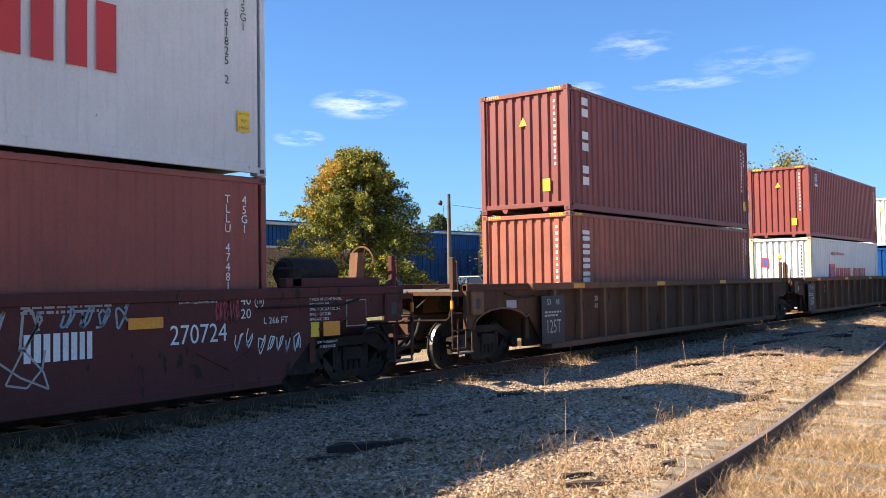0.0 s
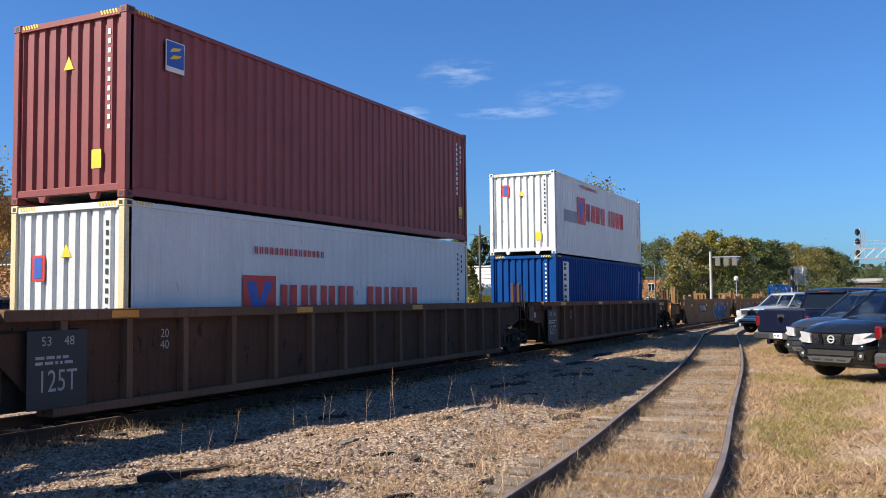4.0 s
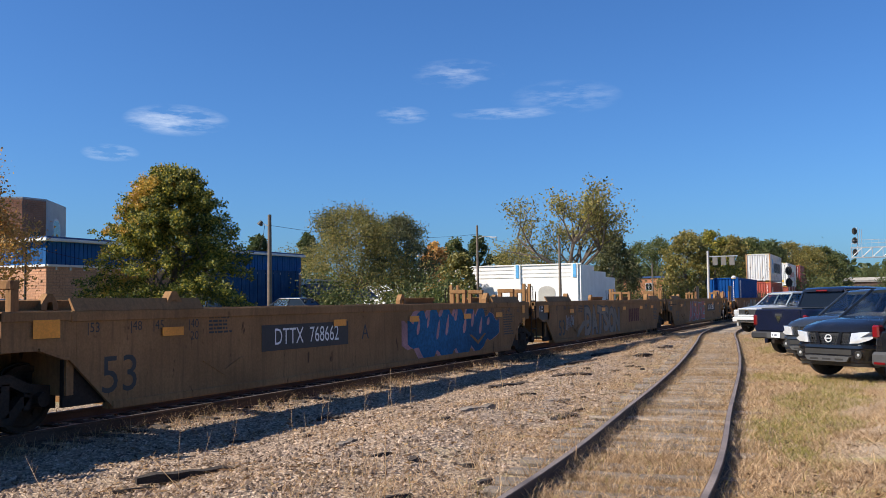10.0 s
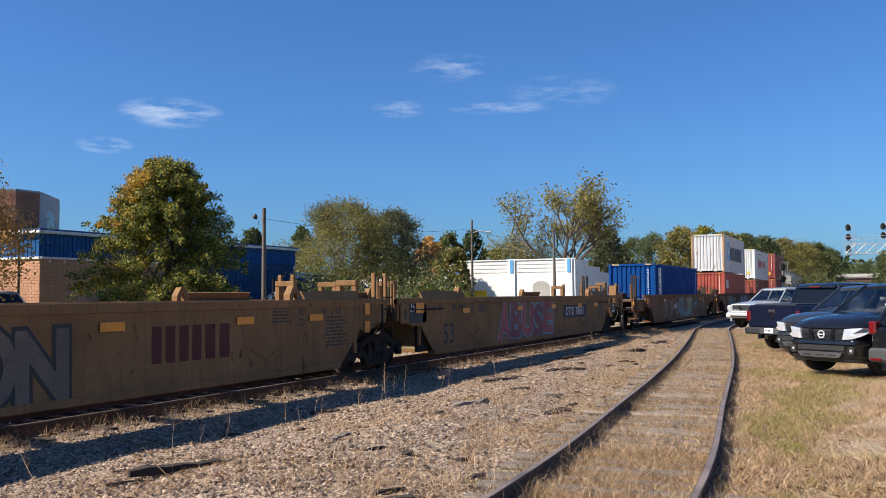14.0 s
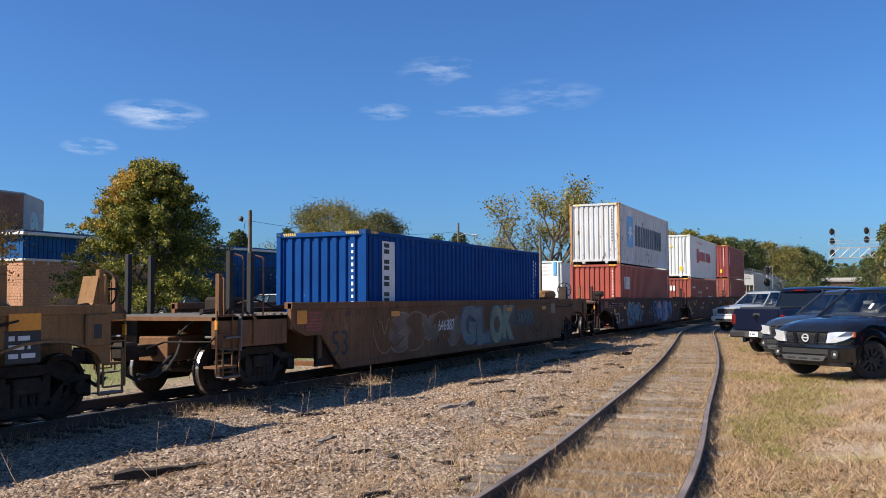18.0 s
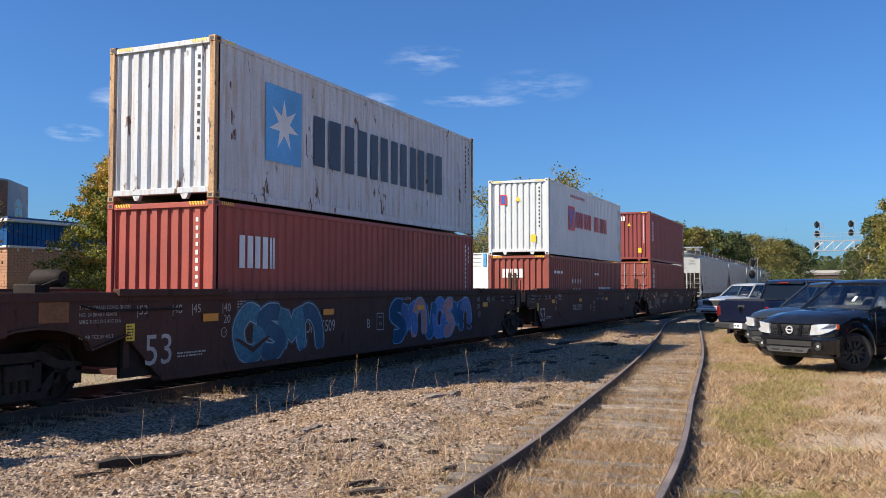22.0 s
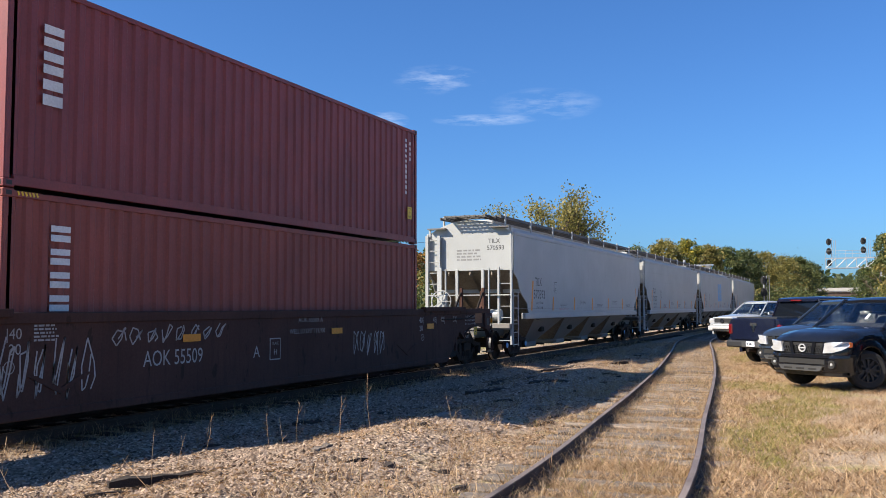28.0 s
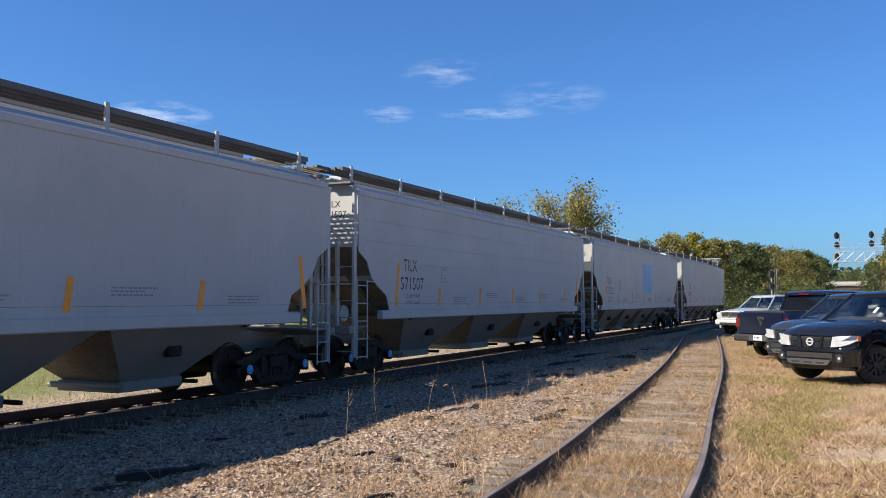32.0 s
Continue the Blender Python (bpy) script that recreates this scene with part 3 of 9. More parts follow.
M["green_grass"] = leaf_material("green_grass_blades", (0.16, 0.15, 0.04), (0.28, 0.25, 0.06), (0.48, 0.38, 0.14))

# ---- the lie of the land ----
TRACK_X = -11.19            # centre of the main track; the rail heads lie at z = 0
SIDING = ((-60, -2.6), (-30, -2.2), (0, -1.80), (7.5, -2.06), (14.3, -2.85), (24, -4.0), (35, -5.55), (45, -7.0), (53, -7.6), (62, -7.65), (90, -7.65), (200, -7.65))


def siding_x(y):
    p = SIDING
    i = max(1, min(len(p) - 3, next((k - 1 for k in range(1, len(p)) if p[k][0] > y), len(p) - 2)))
    (y0, a), (y1, b), (y2, c), (y3, d) = p[i - 1], p[i], p[i + 1], p[i + 2]
    if not y1 <= y <= y2:
        return b if y < y1 else c
    t = (y - y1) / (y2 - y1)
    m1, m2 = (c - a) / (y2 - y0) * (y2 - y1), (d - b) / (y3 - y1) * (y2 - y1)
    return (2 * t ** 3 - 3 * t ** 2 + 1) * b + (t ** 3 - 2 * t ** 2 + t) * m1 + (-2 * t ** 3 + 3 * t ** 2) * c + (t ** 3 - t ** 2) * m2


def smooth(a, b, x):
    t = max(0.0, min(1.0, (x - a) / (b - a)))
    return t * t * (3 - 2 * t)


def rise(y):
    """How far the siding lies above the main track, near the viewer."""
    return 0.14 * (1 - smooth(5, 18, y))


def ground_z(x, y):
    z = -0.20
    near = 1 - smooth(25, 90, abs(y)) if abs(x) < 60 else 0
    z += 0.06 * noise.noise((x * 0.45, y * 0.45, 3.0)) * (0.4 + 0.6 * near)
    z += 0.035 * noise.noise((x * 2.3, y * 2.3, 7.0)) * near
    sx = siding_x(y)
    mid = (x - TRACK_X) / max(2.0, sx - TRACK_X)
    if 0.1 < mid < 0.85 and y < 45:
        z += 0.21 * math.exp(-((mid - 0.62) / 0.13) ** 2) * (0.55 + 0.9 * noise.noise((x * 0.3, y * 0.22, 1.0))) * near
    dm = abs(x - TRACK_X)
    z -= 0.10 * math.exp(-((dm - 2.3) / 0.5) ** 2)
    bed = -0.212 + 0.03 * noise.noise((x * 1.6, y * 1.6, 4.0))
    for d, w, low in ((abs(x - sx), 0.74 if x > sx else 1.0, bed), (dm, 1.7, -0.205)):
        k = 1 - smooth(w, w + 0.5, d)
        z = z * (1 - k) + low * k
    z += rise(y) * smooth(-4.5, -0.9, x - sx)
    z += 0.7 * smooth(18, 34, -x) + 1.2 * smooth(60, 160, -x)
    z += 0.07 * smooth(0.8, 1.15, x - sx) + 0.08 * smooth(1.3, 3.2, x - sx) if y < 90 else 0.0
    z += 0.2 * smooth(6, 20, x)
    return z


def ground():
    def axis(lo, hi, step, far):
        a = list(np.arange(lo, hi + 1e-6, step))
        k, d = step, 0.0
        left, right = [], []
        while d < far:
            k *= 1.22
            d += k
            left.append(lo - d)
            right.append(hi + d)
        return left[::-1] + a + right
    xs, ys = axis(-16, 6, 0.22, 2600), axis(1, 48, 0.24, 2600)
    s = Shape()
    s.v = [(x, y, ground_z(x, y)) for y in ys for x in xs]
    n = len(xs)
    s.f = [(j * n + i, j * n + i + 1, (j + 1) * n + i + 1, (j + 1) * n + i) for j in range(len(ys) - 1) for i in range(n - 1)]
    m = bpy.data.materials.new("gravel_and_dry_grass")
    m.use_nodes = True
    t = m.node_tree
    b = t.nodes["Principled BSDF"]
    b.inputs["Roughness"].default_value = 0.95
    co = t.nodes.new("ShaderNodeTexCoord")
    sep = t.nodes.new("ShaderNodeSeparateXYZ")
    t.links.new(co.outputs["Object"], sep.inputs[0])

    def nz(scale, detail=6.0):
        q = t.nodes.new("ShaderNodeTexNoise")
        q.inputs["Scale"].default_value, q.inputs["Detail"].default_value, q.inputs["Roughness"].default_value = scale, detail, 0.65
        t.links.new(co.outputs["Object"], q.inputs["Vector"])
        return q.outputs["Fac"]

    def rng(v, a, z, c=0.0, d=1.0):
        q = t.nodes.new("ShaderNodeMapRange")
        for i, x in enumerate((a, z, c, d)):
            q.inputs[i + 1].default_value = x
        t.links.new(v, q.inputs[0])
        return q.outputs[0]

    def op(kind, a, c):
        q = t.nodes.new("ShaderNodeMath")
        q.operation = kind
        for i, v in enumerate((a, c)):
            if isinstance(v, (int, float)):
                q.inputs[i].default_value = v
            else:
                t.links.new(v, q.inputs[i])
        return q.outputs[0]

    def mix(fac, a, c):
        q = t.nodes.new("ShaderNodeMix")
        q.data_type = "RGBA"
        t.links.new(fac, q.inputs[0])
        for sock, v in ((q.inputs[6], a), (q.inputs[7], c)):
            if isinstance(v, tuple):
                sock.default_value = (*v, 1)
            else:
                t.links.new(v, sock)
        return q.outputs[2]
    def fibre(way):
        mp = t.nodes.new("ShaderNodeMapping")
        mp.inputs["Scale"].default_value = way
        mp.inputs["Rotation"].default_value = (0, 0, 0.4)
        t.links.new(co.outputs["Object"], mp.inputs[0])
        q = t.nodes.new("ShaderNodeTexNoise")
        q.inputs["Scale"].default_value, q.inputs["Detail"].default_value, q.inputs["Distortion"].default_value = 1.0, 2.0, 0.6
        t.links.new(mp.outputs[0], q.inputs["Vector"])
        return q.outputs["Fac"]
    mat_of = op("MULTIPLY", op("ADD", op("MAXIMUM", fibre((70, 14, 9)), fibre((14, 60, 9))), nz(38)), 0.5)
    vor = t.nodes.new("ShaderNodeTexVoronoi")
    vor.inputs["Scale"].default_value = 23
    t.links.new(co.outputs["Object"], vor.inputs["Vector"])
    stone = mix(rng(vor.outputs["Color"], 0.2, 0.8), (0.19, 0.132, 0.092), (0.62, 0.475, 0.35))
    edge_v = t.nodes.new("ShaderNodeTexVoronoi")
    edge_v.feature = "DISTANCE_TO_EDGE"
    edge_v.inputs["Scale"].default_value = 23
    t.links.new(co.outputs["Object"], edge_v.inputs["Vector"])
    stone = mix(rng(edge_v.outputs["Distance"], 0.0, 0.13, 0.75, 0.0), stone, (0.075, 0.058, 0.045))
    stone = mix(rng(nz(1.3), 0.48, 0.70, 0.0, 0.7), stone, mix(rng(mat_of, 0.46, 0.66), (0.14, 0.095, 0.055), (0.72, 0.55, 0.35)))
    straw = mix(rng(mat_of, 0.46, 0.66), (0.105, 0.064, 0.035), (0.84, 0.62, 0.395))
    straw = mix(rng(nz(3.5), 0.48, 0.66, 0.0, 0.6), straw, (0.26, 0.18, 0.10))
    straw = mix(op("MULTIPLY", rng(nz(0.9), 0.53, 0.62), rng(nz(22), 0.40, 0.60, 0.2, 0.85)), straw, (0.33, 0.33, 0.07))
    lawn = mix(rng(nz(5), 0.35, 0.7), (0.11, 0.14, 0.035), (0.24, 0.22, 0.08))
    # straw takes over east of a line that leans with the siding, and in patches before it
    lean = op("ADD", sep.outputs[0], op("MULTIPLY", sep.outputs[1], 0.115))
    edge = op("ADD", lean, op("MULTIPLY", nz(0.9), 2.6))
    col = mix(rng(edge, -2.2, -0.3), stone, straw)
    # darker brown ground between the siding's rails, so the gaps between ties look dark
    off = op("ABSOLUTE", op("ADD", lean, 1.28), 0.0)
    col = mix(op("MULTIPLY", rng(off, 0.55, 0.95, 0.9, 0.0), rng(nz(5), 0.40, 0.60, 0.45, 1.0)), col, mix(rng(mat_of, 0.46, 0.62), (0.035, 0.025, 0.018), (0.22, 0.15, 0.09)))
    bare = op("ADD", sep.outputs[0], op("MULTIPLY", nz(0.35), 6.0))
    col = mix(op("MULTIPLY", rng(bare, 3.0, 4.0, 0.0, 0.9), rng(nz(0.7), 0.36, 0.56, 0.35, 1.0)), col, mix(rng(nz(14), 0.4, 0.65), (0.42, 0.33, 0.24), (0.66, 0.55, 0.43)))
    far = op("ADD", op("MULTIPLY", sep.outputs[0], -1.0), op("MULTIPLY", nz(0.5), 3.0))
    col = mix(rng(far, 15.2, 17.5), col, lawn)
    t.links.new(col, b.inputs["Base Color"])
    bp = t.nodes.new("ShaderNodeBump")
    bp.inputs["Strength"].default_value, bp.inputs["Distance"].default_value = 0.9, 0.035
    t.links.new(op("ADD", vor.outputs["Distance"], nz(30)), bp.inputs["Height"])
    t.links.new(bp.outputs[0], b.inputs["Normal"])
    me = s.mesh("ground", m)
    me.shade_smooth()
    tagged(new("ground", me), "gravel and dry straw-coloured grass beside the tracks", "ground", kind="structure")


def rail_shape(line, off, lift=None):
    """A rail with head, web and foot along a line of (x, y), sideways by off."""
    prof = ((-0.07, -0.170), (0.07, -0.170), (0.07, -0.158), (0.012, -0.145), (0.012, -0.045), (0.036, -0.035), (0.036, -0.006), (0.028, 0.0),
            (-0.028, 0.0), (-0.036, -0.006), (-0.036, -0.035), (-0.012, -0.045), (-0.012, -0.145), (-0.07, -0.158))
    rings = []
    for i, (x, y) in enumerate(line):
        a, b = line[max(0, i - 1)], line[min(len(line) - 1, i + 1)]
        d = Vector((b[0] - a[0], b[1] - a[1])).normalized()
        n = Vector((d.y, -d.x))
        h = lift(y) if lift else 0.0
        rings.append([(x + n.x * (off + p), y + n.y * (off + p), q + h) for p, q in prof])
    s = Shape()
    s.loft(rings)
    return s


def tracks():
    main = [(TRACK_X, y) for y in (-60, -20, 0, 20, 40, 60, 100, 160, 300, 600)]
    side = [(siding_x(y), y) for y in np.arange(-40, 130, 1.0)]
    rnd = random.Random(5)
    for name, line, label in (("main_track", main, "main railway track with worn steel rails"), ("siding_track", side, "disused siding with rusty rails and weathered ties")):
        t = thing(name, label, "railway track", kind="structure")
        for off in (-0.7535, 0.7535):
            sh = rail_shape(line, off, rise if name == "siding_track" else None)
            ob = part("rail", sh, [M["rail"], M["rail_dull"]], t)
            if name == "main_track":
                ob.data.materials[1] = M["rail_top"]
            for p in ob.data.polygons:
                if p.normal.z > 0.9 and p.center.z > (rise(p.center.y) if name == "siding_track" else 0.0) - 0.006:
                    p.material_index = 1
    return


def ties():
    """Sleepers, each a worn plank; laid last."""
    rnd = random.Random(11)

    def tie_mesh(seed, mat):
        r = random.Random(seed)
        s = Shape()
        n = 5
        rings = []
        for i in range(n):
            x = -1.28 + 2.56 * i / (n - 1)
            a = [r.uniform(-0.012, 0.012) for _ in range(6)]
            rings.append([(x, -0.105 + a[0], -0.2), (x, 0.105 + a[1], -0.2), (x, 0.110 + a[2], -0.03), (x, 0.085, a[3] * 0.8), (x, -0.085, a[4] * 0.8), (x, -0.110 + a[5], -0.03)])
        s.loft(rings)
        return s.mesh("tie", mat)
    light = [tie_mesh(k, M["tie"]) for k in range(6)]
    dark = [tie_mesh(k + 20, M["tie_dark"]) for k in range(4)]
    side, main = bpy.data.objects["siding_track"], bpy.data.objects["main_track"]
    y = -9.0
    while y < 64:
        a = math.atan2(siding_x(y - 0.5) - siding_x(y + 0.5), 1.0)
        if rnd.random() > 0.06:
            ob = new("tie", rnd.choice(light))
            ob.parent = side
            ob.matrix_basis = pose(siding_x(y) + rnd.uniform(-0.09, 0.09), y, rise(y) - 0.140 + rnd.uniform(-0.035, 0.010), rnd.uniform(-2, 2), rnd.uniform(-0.6, 0.6), math.degrees(a) + rnd.uniform(-3.5, 3.5))
        y += rnd.uniform(0.48, 0.60)
    y = -9.0
    while y < 60:
        ob = new("tie", rnd.choice(dark))
        ob.parent = main
        ob.matrix_basis = pose(TRACK_X + rnd.uniform(-0.04, 0.04), y, -0.172, 0, 0, rnd.uniform(-1, 1))
        y += 0.52


ground()
tracks()

# ---- the train ----
MOVERS = []                  # (thing, its place along the train at the clip's start, its height)


def gone(t):
    """Metres that the train has gone at t seconds."""
    q = t / 32.0
    return 223.108 * q - 11.048 * q ** 2 + 32.139 * q ** 3 - 14.621 * q ** 4


def bogie(parent, y, cap=None):
    """A three-piece freight truck at y on its car."""
    b = Shape()
    for sx in (-1, 1):
        x0, x1 = sx * 1.02 - 0.07, sx * 1.02 + 0.07
        # side frame: arched top member, dropped bottom member, two columns, pedestal jaws
        b.prism([(-1.14, 0.50), (-1.14, 0.62), (-0.72, 0.68), (-0.42, 0.82), (0.42, 0.82), (0.72, 0.68), (1.14, 0.62), (1.14, 0.50), (0.70, 0.54), (0.40, 0.68), (-0.40, 0.68), (-0.70, 0.54)], "x", x0, x1)
        b.prism([(-0.74, 0.50), (-0.60, 0.52), (-0.36, 0.28), (0.36, 0.28), (0.60, 0.52), (0.74, 0.50), (0.46, 0.17), (-0.46, 0.17)], "x", x0, x1)
        for k in (-1, 1):
            b.box(x0, x1, k * 0.36 - 0.06, k * 0.36 + 0.06, 0.27, 0.70)
            b.box(x0, x1, k * 1.09 - 0.05, k * 1.09 + 0.05, 0.32, 0.56)
            b.box(x0, x1, k * 0.69 - 0.05, k * 0.69 + 0.05, 0.34, 0.56)
    b.v = [(p[0], p[1] + y, p[2]) for p in b.v]
    for sx in (-1, 1):
        for k in range(-2, 3):
            b.tube((sx * 1.05, y + k * 0.13, 0.22), (sx * 1.05, y + k * 0.13, 0.60), 0.055, n=8)
    b.box(-1.15, 1.15, y - 0.22, y + 0.22, 0.44, 0.66, 0.02)
    t = part("bogie", b, M["truck"], parent)
    s = Shape()
    for sx in (-1, 1):
        for dy in (-0.89, 0.89):
            s = Shape()
            s.tube((sx * 1.0, y + dy, 0.46), (sx * 1.17, y + dy, 0.46), 0.10, n=12)
            s.box(sx * 1.0 - 0.06, sx * 1.0 + 0.06, y + dy - 0.16, y + dy + 0.16, 0.38, 0.60, 0.02)
            part("bearing", s, M["truck"], t)
            if cap:
                part("bearing_cap", Shape().spin((sx * 1.17, y + dy, 0.46), (sx, 0, 0), [(0.0, 0.01), (0.0, 0.085), (0.02, 0.08), (0.025, 0.01)], 14), cap, t, "blue bearing cap")
    for dy in (-0.89, 0.89):
        w = new("wheelset", WHEELSET)
        w.parent = t
        w.matrix_basis = pose(0, y + dy, 0.457)
        ROLLERS.append((w, y + dy, 0.457))
    return t


ROLLERS = []
ws = Shape()
for sx in (-1, 1):
    ws.spin((sx * 0.7175, 0, 0), (sx, 0, 0), [(-0.055, 0.10), (-0.055, 0.42), (-0.045, 0.485), (-0.02, 0.485), (-0.01, 0.462), (0.065, 0.454), (0.065, 0.39), (0.03, 0.37), (0.02, 0.16), (0.07, 0.12), (0.07, 0.07)], 28)
ws.tube((-0.75, 0, 0), (0.75, 0, 0), 0.08, n=10)
for sx in (-1, 1):
    for k in range(3):
        a = k * 2.094
        ws.tube((sx * 0.78, 0.27 * math.cos(a), 0.27 * math.sin(a)), (sx * 0.752, 0.27 * math.cos(a), 0.27 * math.sin(a)), 0.045, n=6)
WHEELSET = ws.mesh("wheelset", [M["truck"], M["tread"]])
for p in WHEELSET.polygons:
    r = math.hypot(p.center.y, p.center.z)
    if 0.44 < r < 0.47 and abs(p.normal.x) < 0.5:
        p.material_index = 1


def coupler(parent, y, way, mat):
    s = Shape()
    s.box(-0.09, 0.09, min(y, y + way * 0.75), max(y, y + way * 0.75), 0.72, 0.92, 0.02)
    s.box(-0.16, 0.16, min(y + way * 0.6, y + way * 0.95), max(y + way * 0.6, y + way * 0.95), 0.68, 0.98, 0.05)
    part("coupler", s, mat, parent)
    h = Shape()
    h.bar([(0.35, y, 0.75), (0.33, y + way * 0.35, 0.50), (0.22, y + way * 0.7, 0.34), (0.1, y + way * 0.95, 0.5)], 0.03, 7)
    part("air_hose", h, M["rubber"], parent)


def handbrake(parent, x, y, z, way, mat, r=0.27):
    s = Shape()
    n = 22
    for i in range(n):
        a, b = 2 * math.pi * i / n, 2 * math.pi * (i + 1) / n
        s.tube((x + r * math.cos(a), y, z + r * math.sin(a)), (x + r * math.cos(b), y, z + r * math.sin(b)), 0.018, n=5)
    for k in range(5):
        a = 2 * math.pi * k / 5
        s.tube((x, y + 0.02, z), (x + r * math.cos(a), y, z + r * math.sin(a)), 0.016, n=5)
    s.tube((x, y - way * 0.12, z), (x, y + 0.03, z), 0.06, n=10)
    return part("brake_wheel", s, mat, parent)


WELL_TOP, FLOOR_Z = 1.63, 0.30
HALF_W = 1.45


def end_gear(t, end, e, dz, mat):
    """Brake gear, levers, steps and pipes that crowd a car's coupled end."""
    y = end
    part("uncoupling_lever", Shape().bar([(1.38, y - e * 0.05, 1.12), (1.30, y + e * 0.06, 0.98), (0.30, y + e * 0.06, 0.96), (0.16, y + e * 0.34, 0.86)], 0.016, 6), M["truck"], t)
    part("brake_cylinder", Shape().spin((0.72, y - e * 0.85, dz - 0.26), (0, 1, 0), [(-0.28, 0.02), (-0.28, 0.12), (-0.22, 0.14), (0.20, 0.14), (0.28, 0.09), (0.28, 0.02)], 14), M["truck"], t, smooth=True)
    part("brake_pipe", Shape().bar([(1.20, y - e * 1.5, dz - 0.10), (1.22, y - e * 0.9, dz + 0.10), (1.20, y - e * 0.55, dz + 0.14), (1.24, y - e * 0.30, dz - 0.10), (1.22, y - e * 0.12, dz - 0.45)], 0.022, 7), M["truck"], t)
    part("brake_pipe", Shape().bar([(0.95, y - e * 1.3, dz + 0.03), (1.00, y - e * 0.7, dz + 0.12), (0.90, y - e * 0.20, dz + 0.06), (0.55, y, dz - 0.30)], 0.018, 7), M["rubber"], t)
    part("air_hose", Shape().bar([(0.62, y, 1.0), (0.66, y + e * 0.16, 0.75), (0.58, y + e * 0.30, 0.52), (0.44, y + e * 0.48, 0.40), (0.30, y + e * 0.7, 0.46)], 0.026, 7), M["rubber"], t)
    part("valve_box", Shape().box(0.80, 1.22, *sorted((y - e * 0.62, y - e * 0.38)), dz - 0.30, dz - 0.04, 0.02), M["truck"], t)
    for sx in (-1, 1):
        x = sx * 1.43
        part("sill_step", Shape().bar([(x, y - e * 0.55, 1.0), (x, y - e * 0.55, 0.36), (x, y - e * 0.10, 0.36), (x, y - e * 0.10, 1.0)], 0.018, 6), mat, t)
        part("step_tread", Shape().box(*sorted((sx * 1.30, sx * 1.46)), *sorted((y - e * 0.56, y - e * 0.09)), 0.365, 0.385), M["mesh_steel"], t)
        x = sx * 1.18
        part("post_gusset", Shape().prism([(y - e * 0.30, dz), (y - e * 0.62, dz), (y - e * 0.34, dz + 0.26), (y - e * 0.30, dz + 0.26)], "x", x - 0.03, x + 0.03), mat, t)
        part("end_marker", Shape().box(*sorted((sx * 1.34, sx * 1.40)), *sorted((y - e * 0.02, y + e * 0.015)), 1.18, 1.34, 0.005), M["yellow"], t, "orange reflective marker")
    for q in range(3):
        part("brake_rod", Shape().tube((0.25 + 0.22 * q, y - e * 0.1, 0.55 + 0.05 * q), (0.30 + 0.2 * q, y - e * 2.2, 0.60), 0.016, n=6), M["truck"], t)


